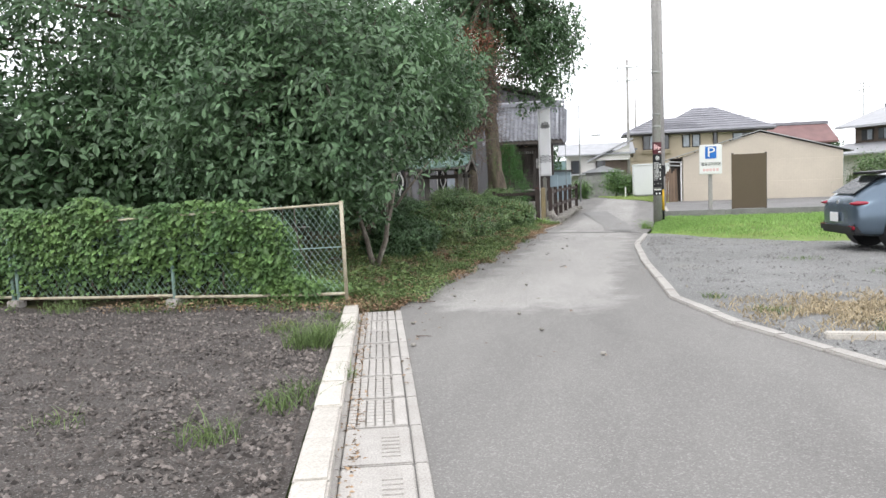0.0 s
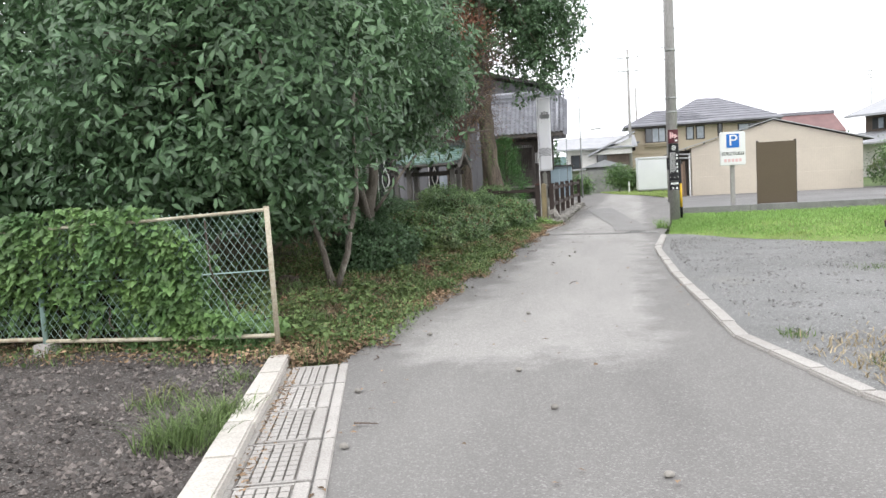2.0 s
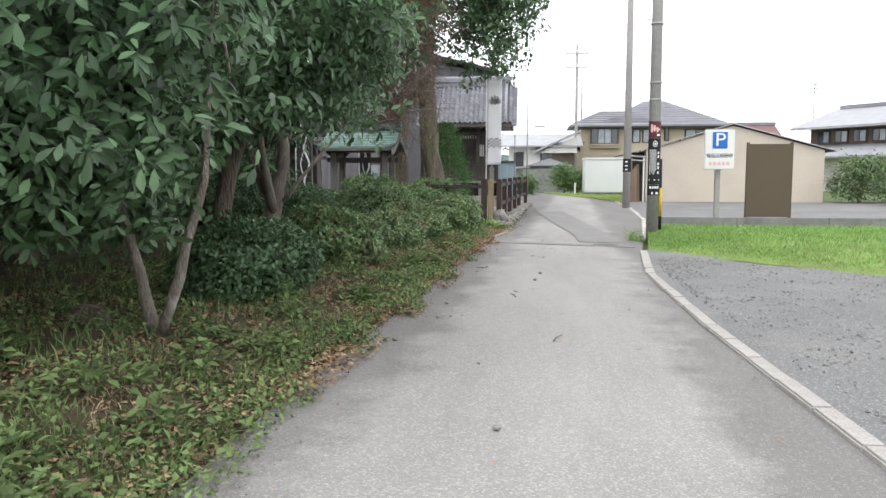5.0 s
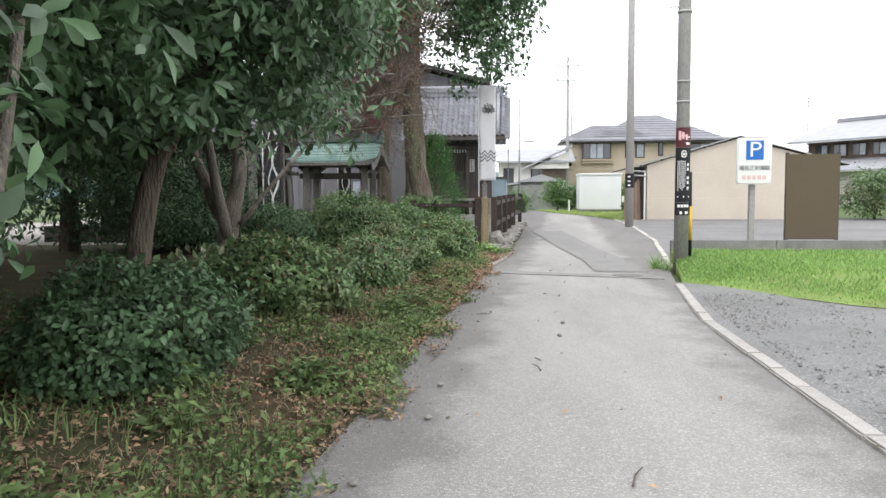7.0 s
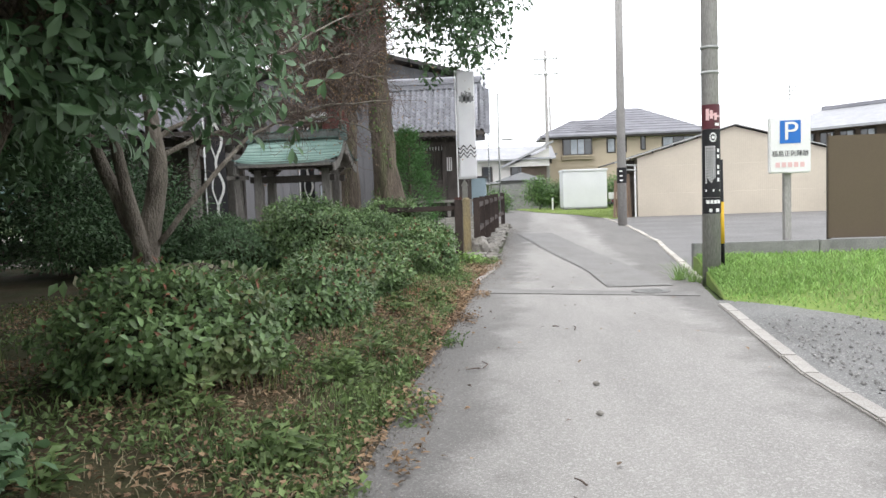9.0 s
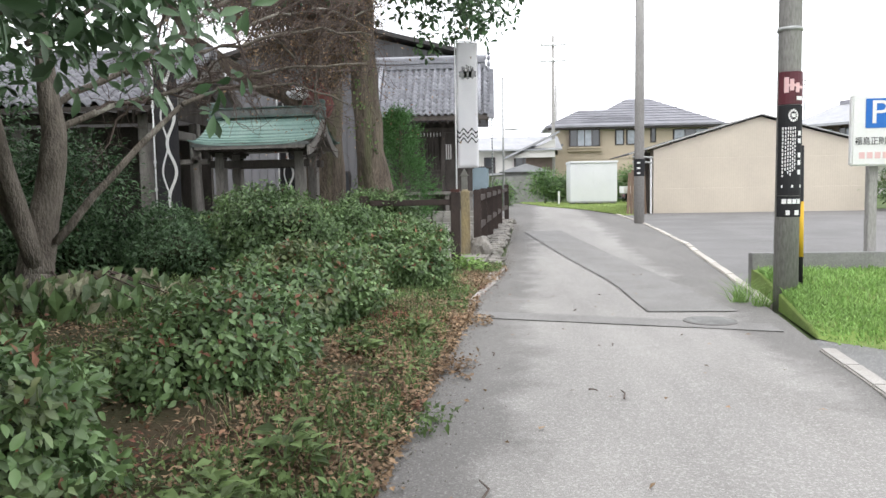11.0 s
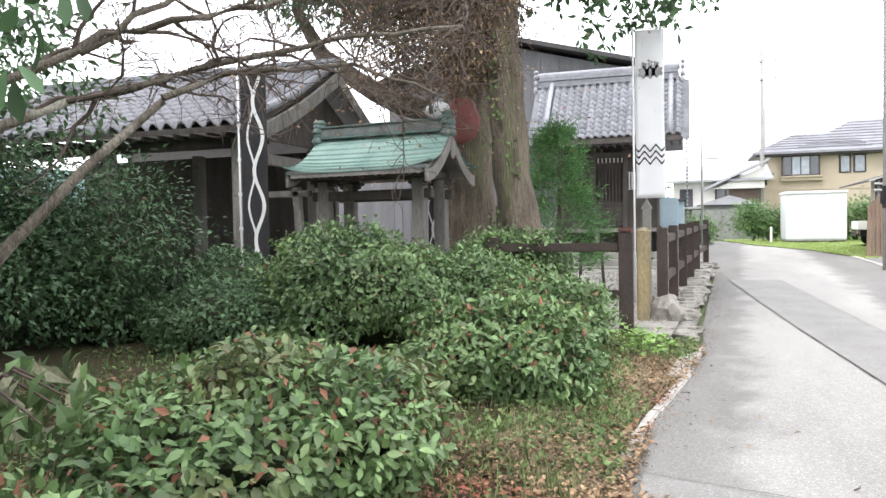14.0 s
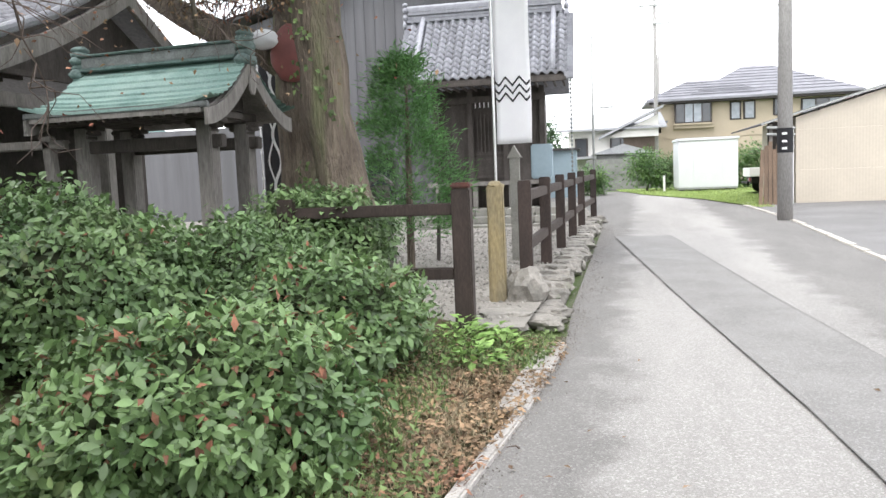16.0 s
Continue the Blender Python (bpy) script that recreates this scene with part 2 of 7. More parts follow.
METAL_WALL = material("grey_metal_siding", (0.15, 0.15, 0.16), (0.115, 0.115, 0.12), 0.9, 0.6, 0.1, 15, stretch=(3, 1, 0.2))
DARK_SHEET = material("dark_roof_sheet", (0.07, 0.065, 0.065), (0.05, 0.048, 0.048), 1, 0.7, 0.1, 20)
WHITE = material("white_paint", (0.8, 0.8, 0.79), (0.74, 0.74, 0.73), 1.2, 0.55, 0.05, 30)
CLOTH = material("white_banner_cloth", (0.88, 0.88, 0.88), (0.83, 0.83, 0.84), 2, 0.9, 0.0, 120, translucent=0.55)
BLACK = material("black_print", (0.015, 0.015, 0.017), (0.022, 0.022, 0.024), 4, 0.7, 0.05, 60)
BLACK_CLOTH = material("black_banner_cloth", (0.03, 0.03, 0.034), (0.045, 0.043, 0.045), 3, 0.9, 0.2, 100)
CREST = material("grey_crest_print", (0.26, 0.26, 0.265), (0.35, 0.35, 0.35), 12, 0.8, 0.05, 60)
BLUE = material("sign_blue", (0.02, 0.14, 0.5), (0.025, 0.16, 0.52), 4, 0.4, 0.02, 40)
PINK = material("faded_pink_print", (0.72, 0.47, 0.47), (0.75, 0.53, 0.52), 6, 0.6, 0.02, 40)
RED = material("red_print", (0.5, 0.05, 0.07), (0.4, 0.05, 0.06), 6, 0.6, 0.02, 40)
MAROON = material("maroon_plate", (0.12, 0.03, 0.04), (0.08, 0.025, 0.03), 6, 0.5, 0.02, 40)
BROWN_BOARD = material("brown_board", (0.115, 0.088, 0.06), (0.108, 0.083, 0.057), 1, 0.7, 0.0, 30)
YELLOW = material("yellow_guard", (0.72, 0.45, 0.03), (0.6, 0.38, 0.03), 6, 0.5, 0.05, 40)
STEEL = material("galvanised_steel", (0.42, 0.43, 0.42), (0.33, 0.34, 0.33), 5, 0.5, 0.1, 60, metal=0.4)
FENCE_CREAM = material("cream_fence_post", (0.5, 0.46, 0.36), (0.38, 0.33, 0.24), 8, 0.7, 0.2, 50, c=(0.25, 0.16, 0.09), stain=0.6)
FENCE_GREEN = material("pale_green_wire", (0.33, 0.44, 0.4), (0.24, 0.36, 0.32), 6, 0.6, 0.1, 50)
CAR_PAINT = material("slate_blue_car_paint", (0.12, 0.16, 0.205), (0.115, 0.155, 0.2), 1, 0.22, 0.0, 30, metal=0.55, spec=0.6)
CAR_BLACK = material("black_trim", (0.014, 0.014, 0.016), (0.02, 0.02, 0.022), 4, 0.5, 0.05, 60)
TYRE = material("tyre_rubber", (0.022, 0.022, 0.022), (0.03, 0.03, 0.03), 8, 0.85, 0.2, 60)
RIM = material("alloy", (0.45, 0.45, 0.47), (0.4, 0.4, 0.42), 4, 0.35, 0.0, 60, metal=0.8)
LAMP_RED = material("red_lens", (0.3, 0.012, 0.03), (0.25, 0.012, 0.03), 4, 0.15, 0.0, 60, spec=0.6)
GLASS = material("dark_window_glass", (0.035, 0.04, 0.045), (0.05, 0.055, 0.06), 1, 0.08, 0.0, 20, spec=0.8)
PALE_GLASS = material("curtained_window_glass", (0.33, 0.36, 0.4), (0.22, 0.25, 0.28), 2, 0.15, 0.0, 20, spec=0.7)
FRAME = material("dark_window_frame", (0.04, 0.035, 0.033), (0.06, 0.05, 0.048), 3, 0.5, 0.0, 20)
RED_DISC = material("faded_red_paint", (0.25, 0.09, 0.08), (0.19, 0.07, 0.065), 3, 0.6, 0.05, 30)
HILL = material("far_wooded_hill", (0.1, 0.16, 0.16), (0.075, 0.125, 0.12), 0.05, 0.95, 0.0, 1)
BLUE_SHED = material("pale_blue_sheet", (0.33, 0.42, 0.47), (0.28, 0.36, 0.4), 1, 0.6, 0.1, 20)
CARDBOARD_WHITE = material("dull_white_panel", (0.72, 0.73, 0.75), (0.67, 0.68, 0.7), 0.8, 0.5, 0.05, 20)


# ---- building helpers ----
def mesh(name, bm, mat, parent=None, label=""):
    me = bpy.data.meshes.new(name)
    bm.to_mesh(me)
    bm.free()
    me.materials.append(mat)
    ob = new(name, me)
    if parent is not None:
        ob.parent = parent
    if label:
        ob["label"] = label
    return ob


part = mesh


def raw(name, verts, faces, mat, parent=None, label=""):
    me = bpy.data.meshes.new(name)
    me.from_pydata(verts.tolist() if hasattr(verts, "tolist") else verts, [], faces.tolist() if hasattr(faces, "tolist") else faces)
    me.materials.append(mat)
    ob = new(name, me)
    if parent is not None:
        ob.parent = parent
    if label:
        ob["label"] = label
    return ob


def shared(name, me, parent, m):
    ob = new(name, me)
    ob.parent = parent
    ob.matrix_basis = m
    return ob


def thing(name, label, category, group="", at=(0, 0, 0), turn=0.0, kind=""):
    e = new(name)
    e.empty_display_size = 0.1
    e.matrix_basis = pose(*at, 0, 0, turn)
    return tagged(e, label, category, group, kind)


def smooth(ob):
    for p in ob.data.polygons:
        p.use_smooth = True
    return ob


def B():
    return bmesh.new()


def box(bm, lo, hi, bevel=0.0, m=None):
    """A box from corner to corner, moved by m."""
    c = [(a + b) / 2 for a, b in zip(lo, hi)]
    s = [abs(b - a) for a, b in zip(lo, hi)]
    t = B()
    bmesh.ops.create_cube(t, size=1, matrix=Matrix.Translation(c) @ Matrix.Diagonal((*s, 1)))
    if bevel:
        bmesh.ops.bevel(t, geom=t.edges[:], offset=min(bevel, min(s) * 0.4), segments=2, affect="EDGES")
    merge(bm, t, m)
    return bm


def merge(bm, t, m=None):
    if m is not None:
        bmesh.ops.transform(t, matrix=m, verts=t.verts)
    made = {v: bm.verts.new(v.co) for v in t.verts}
    for f in t.faces:
        try:
            bm.faces.new([made[v] for v in f.verts])
        except ValueError:
            pass
    t.free()
    return bm


def limb(bm, pts, radii, seg=8, cap=True):
    """A tapered tube through points."""
    rings = []
    pts = [Vector(p) for p in pts]
    for i, p in enumerate(pts):
        d = (pts[min(i + 1, len(pts) - 1)] - pts[max(i - 1, 0)])
        if d.length < 1e-6:
            d = Vector((0, 0, 1))
        d.normalize()
        ref = Vector((1, 0, 0)) if abs(d.x) < 0.8 else Vector((0, 0, 1))
        u = (ref - d * ref.dot(d)).normalized()
        w = d.cross(u)
        rings.append([bm.verts.new(p + (u * math.cos(a) + w * math.sin(a)) * radii[i]) for a in (2 * math.pi * k / seg for k in range(seg))])
    for a, b in zip(rings, rings[1:]):
        for k in range(seg):
            bm.faces.new((a[k], a[(k + 1) % seg], b[(k + 1) % seg], b[k]))
    if cap:
        bm.faces.new(rings[0][::-1])
        bm.faces.new(rings[-1])
    return bm


def prism(bm, outline, lo, hi, axis="y", m=None):
    """An outline of (u, v) pushed along an axis: 'y' gives (u, w, v), 'x' gives (w, u, v), 'z' gives (u, v, w)."""
    t = B()
    put = {"y": lambda u, v, w: (u, w, v), "x": lambda u, v, w: (w, u, v), "z": lambda u, v, w: (u, v, w)}[axis]
    a = [t.verts.new(put(u, v, lo)) for u, v in outline]
    b = [t.verts.new(put(u, v, hi)) for u, v in outline]
    t.faces.new(a)
    t.faces.new(b[::-1])
    for i in range(len(a)):
        j = (i + 1) % len(a)
        t.faces.new((a[i], b[i], b[j], a[j]))
    bmesh.ops.recalc_face_normals(t, faces=t.faces)
    merge(bm, t, m)
    return bm


def ground_z(y):
    return 0.0 if y < 30 else min(0.0125 * (y - 30), 0.35)


def line_at(line, y):
    """x of a plan line, given as (y, x) pairs, at y."""
    return float(np.interp(y, [a for a, _ in line], [b for _, b in line]))


def bend(pts, step):
    """Points evenly along a polyline."""
    out = []
    for (a, b) in zip(pts, pts[1:]):
        a, b = Vector(a), Vector(b)
        k = max(1, round((b - a).length / step))
        out += [a.lerp(b, i / k) for i in range(k)]
    return out + [Vector(pts[-1])]


def leaf_mesh(name, P, D, N, L, W, mat, parent, label="", oval=False, lance=False):
    """Folded leaves at P, pointing along D with the face N."""
    D = D / (np.linalg.norm(D, axis=1, keepdims=True) + 1e-9)
    S = np.cross(D, N)
    S /= np.linalg.norm(S, axis=1, keepdims=True) + 1e-9
    U = np.cross(S, D)
    L, W = L[:, None], W[:, None]
    if oval:
        at = lambda u, w, h: P + D * L * u + S * W * w + U * (W * h - L * 0.16 * u * u)
        V = np.stack([P, at(0.25, 0.4, 0.1), at(0.55, 0.48, 0.12), at(0.85, 0.22, 0.05), at(1.0, 0, 0), at(0.85, -0.22, 0.05), at(0.55, -0.48, 0.12), at(0.25, -0.4, 0.1), at(0.5, 0, 0)], 1).reshape(-1, 3)
        k = np.arange(len(P))[:, None] * 9
        F = np.concatenate([k + np.array([[j, (j + 1) % 8, 8]]) for j in range(8)])
        return smooth(raw(name, V, F, mat, parent, label))
    if lance:
        at = lambda u, w, h: P + D * L * u + S * W * w + U * (W * h - L * 0.22 * u * u)
        V = np.stack([P, at(0.35, 0.36, 0.12), at(0.7, 0.5, 0.14), at(1.0, 0, 0), at(0.7, -0.5, 0.14), at(0.35, -0.36, 0.12), at(0.6, 0, 0)], 1).reshape(-1, 3)
        k = np.arange(len(P))[:, None] * 7
        F = np.concatenate([k + np.array([[j, (j + 1) % 6, 6]]) for j in range(6)])
        return smooth(raw(name, V, F, mat, parent, label))
    V = np.stack([P, P + D * L * 0.42 + S * W * 0.5 + U * W * 0.14, P + D * L - U * L * 0.12, P + D * L * 0.42 - S * W * 0.5 + U * W * 0.14, P + D * L * 0.5], 1).reshape(-1, 3)
    k = np.arange(len(P))[:, None] * 5
    F = np.concatenate([k + np.array([[0, 1, 4]]), k + np.array([[1, 2, 4]]), k + np.array([[2, 3, 4]]), k + np.array([[3, 0, 4]])])
    return raw(name, V, F, mat, parent, label)


def blob(bm, c, r, rough, seed, sub=3):
    t = B()
    bmesh.ops.create_icosphere(t, subdivisions=sub, radius=1)
    for v in t.verts:
        k = 1 + rough * noise.noise(v.co * 1.7 + Vector((seed, seed * 2.3, 0))) + rough * 0.5 * noise.noise(v.co * 4.1 + Vector((0, seed, 3)))
        v.co = Vector((v.co.x * r[0] * k + c[0], v.co.y * r[1] * k + c[1], v.co.z * r[2] * k + c[2]))
    return merge(bm, t)


def shell(rng, n, c, r, rough, seed, low=-0.5):
    """Points on a noisy blob and their outward normals."""
    out, nor = [], []
    while len(out) < n:
        d = Vector(rng.normal(size=3)).normalized()
        if d.z < low:
            continue
        k = 1 + rough * noise.noise(d * 1.7 + Vector((seed, seed * 2.3, 0))) + rough * 0.5 * noise.noise(d * 4.1 + Vector((0, seed, 3)))
        k *= 1 - 0.26 * rng.random() ** 1.6 + 0.13 * rng.random() ** 6
        out.append((c[0] + d.x * r[0] * k, c[1] + d.y * r[1] * k, c[2] + d.z * r[2] * k))
        nor.append(Vector((d.x / r[0], d.y / r[1], d.z / r[2])).normalized())
    return np.array(out), np.array(nor)


def text(string, size, mat, parent, m, label="", name="lettering"):
    cu = bpy.data.curves.new("lettering", "FONT")
    cu.body, cu.size, cu.align_x, cu.align_y, cu.extrude = string, size, "CENTER", "CENTER", 0.001
    tmp = new("tmp_text", cu)
    bpy.context.view_layer.update()
    me = bpy.data.meshes.new_from_object(tmp.evaluated_get(bpy.context.evaluated_depsgraph_get()))
    bpy.data.objects.remove(tmp)
    me.materials.clear()
    me.materials.append(mat)
    ob = new(name, me)
    ob.parent, ob.matrix_basis = parent, m
    if label:
        ob["label"] = label
    return ob


# ---- the ground ----
ROAD_L = [(-30, -6.5), (-5, -3.2), (0, -0.05), (3.2, -0.81), (5.7, -1.52), (8.4, -2.26), (11.4, -2.23), (13.8, -2.05), (17.5, -1.88), (20.6, -1.7),
          (24.5, -1.48), (27.2, -1.12), (29.5, -1.1), (38, -0.72), (41.5, -0.66), (47, -1.5), (54, -4.5), (62, -9.0)]
ROAD_R = [(-30, 7), (-5, 7), (2.5, 5.5), (5.73, 2.0), (7.5, 1.3), (9.2, 0.97), (13.6, 0.92), (17.5, 0.95), (20.9, 1.33), (24.5, 1.85), (32, 2.92),
          (40.5, 3.55), (46, 3.6), (50, 3.0), (56, 1.2), (62, 0.4)]


def strip(name, left, right, y0, y1, step, z, mat, cross=6, rough=0.0):
    """A ground sheet between two plan lines."""
    ys = np.arange(y0, y1 + 1e-6, step)
    V, F = [], []
    for y in ys:
        a, b = line_at(left, y), line_at(right, y)
        for k in range(cross + 1):
            x = a + (b - a) * k / cross
            V.append((x, y, ground_z(y) + z(x, y, k / cross) + rough * noise.noise(Vector((x * 2.2, y * 2.2, 1.3)))))
    w = cross + 1
    for i in range(len(ys) - 1):
        for k in range(cross):
            F.append((i * w + k, i * w + k + 1, (i + 1) * w + k + 1, (i + 1) * w + k))
    return smooth(raw(name, V, F, mat))


V, F = [], []
edge = [-1500, -300, -90, -40, -20, 0, 20, 40, 90, 300, 1500]
ygr = [-1500, -200, -40, 0, 30, 44, 58, 80, 130, 400, 1500]
for yy in ygr:
    for xx in edge:
        V.append((xx, yy, ground_z(yy) - (0.06 if yy < 70 else 0.0)))
for i in range(10):
    for k in range(10):
        F.append((i * 11 + k, i * 11 + k + 1, (i + 1) * 11 + k + 1, (i + 1) * 11 + k))
tagged(raw("ground", V, F, MEADOW), "green meadow ground reaching to the horizon", "ground", kind="structure")

tagged(strip("road", ROAD_L, ROAD_R, -30, 62, 0.5, lambda x, y, k: 0.0, ASPHALT, 8, 0.008), "worn grey asphalt lane with pale aggregate", "road", kind="structure")
tagged(strip("parking_lot", ROAD_R, [(-30, 30), (62, 30)], 5, 21.5, 0.5, lambda x, y, k: -0.008 - 0.0 * k, DARK_ASPHALT, 24, 0.03),
       "dark gravelly asphalt of the car park", "parking lot", kind="structure")
tagged(strip("shed_yard", [(21.5, 1.5), (24.5, 1.95), (32, 3.0), (40.5, 3.62), (47, 3.7)], [(20, 30), (50, 30)], 24.85, 48, 0.8, lambda x, y, k: 0.02, YARD, 12, 0.01),
       "pale asphalt yard in front of the shed", "yard", kind="structure")
tagged(strip("gravel_lot", [(-30, -16), (9.2, -16)], [(-30, -6.6), (-5, -3.3), (0, -0.55), (3.17, -1.4), (8.45, -2.9), (9.2, -3.1)], -12, 9.1, 0.25,
             lambda x, y, k: -0.01, GRAVEL_BED, 60, 0.05), "dark crushed gravel lot with sparse weeds", "gravel lot", kind="structure")
tagged(strip("verge", [(8, -22), (60, -22)], [(a, b - 0.0) for a, b in ROAD_L], 8.3, 27.9, 0.2,
             lambda x, y, k: 0.16 * min(1.0, max(0.0, (line_at(ROAD_L, y) - x - 0.05) / 1.2)) * min(1.0, max(0.0, (y - 8.8) / 1.0)) - (0.02 if y > 9.2 else 0.035), SOIL, 90, 0.05),
       "shaded soil under trees with weeds and leaf litter", "verge", kind="structure")
tagged(strip("shrine_yard", [(27, -22), (60, -22)], [(27, -1.5), (30, -1.35), (41.5, -0.8), (50, -1.5)], 27.7, 50, 0.5,
             lambda x, y, k: 0.11, PALE_GRAVEL, 50, 0.02), "pale gravel yard of the shrine", "yard", kind="structure")
tagged(strip("lawn", [(44, 3.7), (46, 3.65), (50, 3.05), (56, 1.25), (62, 0.45), (66, 0.4)], [(44, 4.0), (46, 4.6), (47, 5.4), (55.3, 5.4), (55.8, 14), (66, 14)], 44, 66, 0.5,
             lambda x, y, k: 0.02, LAWN, 14, 0.02), "mown lawn beside the bend", "lawn", kind="structure")
BANK_FRONT = [(1.35, 21.7), (2.6, 19.6), (4.0, 17.7), (6, 17.1), (16, 16.9)]


def bank_z(x, y):
    front = float(np.interp(x, [a for a, _ in BANK_FRONT], [b for _, b in BANK_FRONT]))
    return 0.26 * min(1.0, max(0.0, (y - front) / 3.2)) + 0.005


V, F = [], []
nx, ny = 60, 16
for i in range(nx + 1):
    x = 1.42 + 14.5 * (i / nx) ** 1.3
    front = float(np.interp(x, [a for a, _ in BANK_FRONT], [b for _, b in BANK_FRONT]))
    for k in range(ny + 1):
        y = front + (24.9 - front) * k / ny
        xx = max(x, line_at(ROAD_R, y) + 0.1) if i < 6 else x
        V.append((xx, y, -0.03 if i == 0 else bank_z(x, y) - 0.012 + 0.02 * noise.noise(Vector((x * 2, y * 2, 0)))))
for i in range(nx):
    for k in range(ny):
        F.append((i * (ny + 1) + k, (i + 1) * (ny + 1) + k, (i + 1) * (ny + 1) + k + 1, i * (ny + 1) + k + 1))
tagged(smooth(raw("grass_bank", V, F, LAWN)), "low bank of fresh green grass", "grass bank", kind="structure")

# asphalt patches in the lane
bm = B()
prism(bm, [(-1.5, 22.6), (1.3, 21.75), (1.32, 22.15), (-1.5, 23.0)], -0.01, 0.0095, "z")
tagged(mesh("trench_patch", bm, PATCH), "darker asphalt trench patch across the lane", "road patch", kind="structure")
bm = B()
for i in range(14):
    y0, y1 = 22.9 + i, 23.9 + i
    a0, a1 = np.interp([y0, y1], [22.9, 25.3, 36.9], [0.31, 0.33, -0.46])
    b0, b1 = np.interp([y0, y1], [22.9, 27.0, 36.9], [1.25, 1.1, 0.6])
    q = [bm.verts.new(p) for p in ((a0, y0, ground_z(y0) + 0.012), (b0, y0, ground_z(y0) + 0.012), (b1, y1, ground_z(y1) + 0.012), (a1, y1, ground_z(y1) + 0.012))]
    bm.faces.new(q)
bmesh.ops.remove_doubles(bm, verts=bm.verts, dist=0.001)
LONG = bm
for side in (0, 1):
    sb_ = bmesh.new()
    for i in range(14):
        y0, y1 = 22.9 + i, 23.9 + i
        if side == 0:
            a0, a1 = np.interp([y0, y1], [22.9, 25.3, 36.9], [0.31, 0.33, -0.46])
        else:
            a0, a1 = np.interp([y0, y1], [22.9, 27.0, 36.9], [1.25, 1.1, 0.6])
        w0, w1 = 0.005 + 0.006 * noise.noise(Vector((y0 * 3, side, 0))), 0.005 + 0.006 * noise.noise(Vector((y1 * 3, side, 0)))
        sb_.faces.new([sb_.verts.new(p) for p in ((a0 - w0, y0, ground_z(y0) + 0.016), (a0 + w0, y0, ground_z(y0) + 0.016), (a1 + w1, y1, ground_z(y1) + 0.016), (a1 - w1, y1, ground_z(y1) + 0.016))])
    tagged(mesh("tar_seam", sb_, SEAM), "dark tar seam along the asphalt patch", "road seam", kind="structure")
for q0, q1 in (((-1.5, 22.59), (1.3, 21.745)), ((-1.5, 23.0), (1.3, 22.16))):
    sb_ = bmesh.new()
    sb_.faces.new([sb_.verts.new(p) for p in ((q0[0], q0[1] - 0.006, 0.016), (q1[0], q1[1] - 0.006, 0.016), (q1[0], q1[1] + 0.007, 0.016), (q0[0], q0[1] + 0.007, 0.016))])
    tagged(mesh("tar_seam", sb_, SEAM), "dark tar seam across the lane", "road seam", kind="structure")
bm = LONG
tagged(mesh("long_patch", bm, PATCH), "long darker asphalt patch along the lane", "road patch", kind="structure")


# ---- kerbs, walls ----
def kerb_blocks(name, label, pts, width, height, length, mat):
    root = thing(name, label, "kerb", kind="structure")
    bm = box(B(), (-width / 2, 0.004, -0.12), (width / 2, length - 0.004, height), 0.012)
    me = bpy.data.meshes.new("kerb_block")
    bm.to_mesh(me)
    bm.free()
    me.materials.append(mat)
    for a, b in zip(pts, pts[1:]):
        a, b = Vector(a), Vector(b)
        n = max(1, round((b - a).length / length))
        k = (b - a).length / n / length
        turn = math.degrees(math.atan2(-(b - a).x, (b - a).y))
        for i in range(n):
            p = a.lerp(b, i / n)
            shared("kerb_block", me, root, pose(p.x + random.uniform(-0.006, 0.006), p.y, ground_z(p.y) + random.uniform(-0.006, 0.006), 0, 0, turn + random.uniform(-0.4, 0.4)) @ Matrix.Diagonal((1, k, 1, 1)))
    return root


kerb_blocks("gravel_lot_kerb", "pale concrete kerb blocks edging the gravel lot", [(-0.1, -0.9), (-1.29, 3.2), (-2.8, 8.5)], 0.17, 0.07, 0.6, CONCRETE)
kerb_blocks("car_park_kerb", "pale low concrete kerb edging the car park", [(4.6, 3.3), (2.03, 5.75), (1.32, 7.5), (0.92, 9.2), (0.86, 13.6), (0.93, 17.5), (1.36, 20.95)], 0.13, 0.03, 0.6, LID)
kerb_blocks("car_park_inner_kerb", "short worn kerb across the car park entrance", [(1.9, 6.9), (5.5, 6.7)], 0.12, 0.05, 0.6, CONCRETE)
kerb_blocks("yard_kerb", "white-edged kerb between lane and shed yard", [(1.75, 23.3), (1.92, 24.5), (2.98, 32), (3.58, 40.2), (3.66, 46)], 0.13, 0.03, 0.8, CONCRETE)
kerb_blocks("verge_edging", "thin weathered concrete edging of the lane", [(-1.66, 23.0), (-1.5, 24.4), (-1.31, 25.65)], 0.075, 0.03, 0.9, LID)
kerb_blocks("edging_slab", "pale flat concrete slabs at the lane's edge", [(-1.36, 25.7), (-1.2, 27.5)], 0.2, 0.035, 0.9, LID)

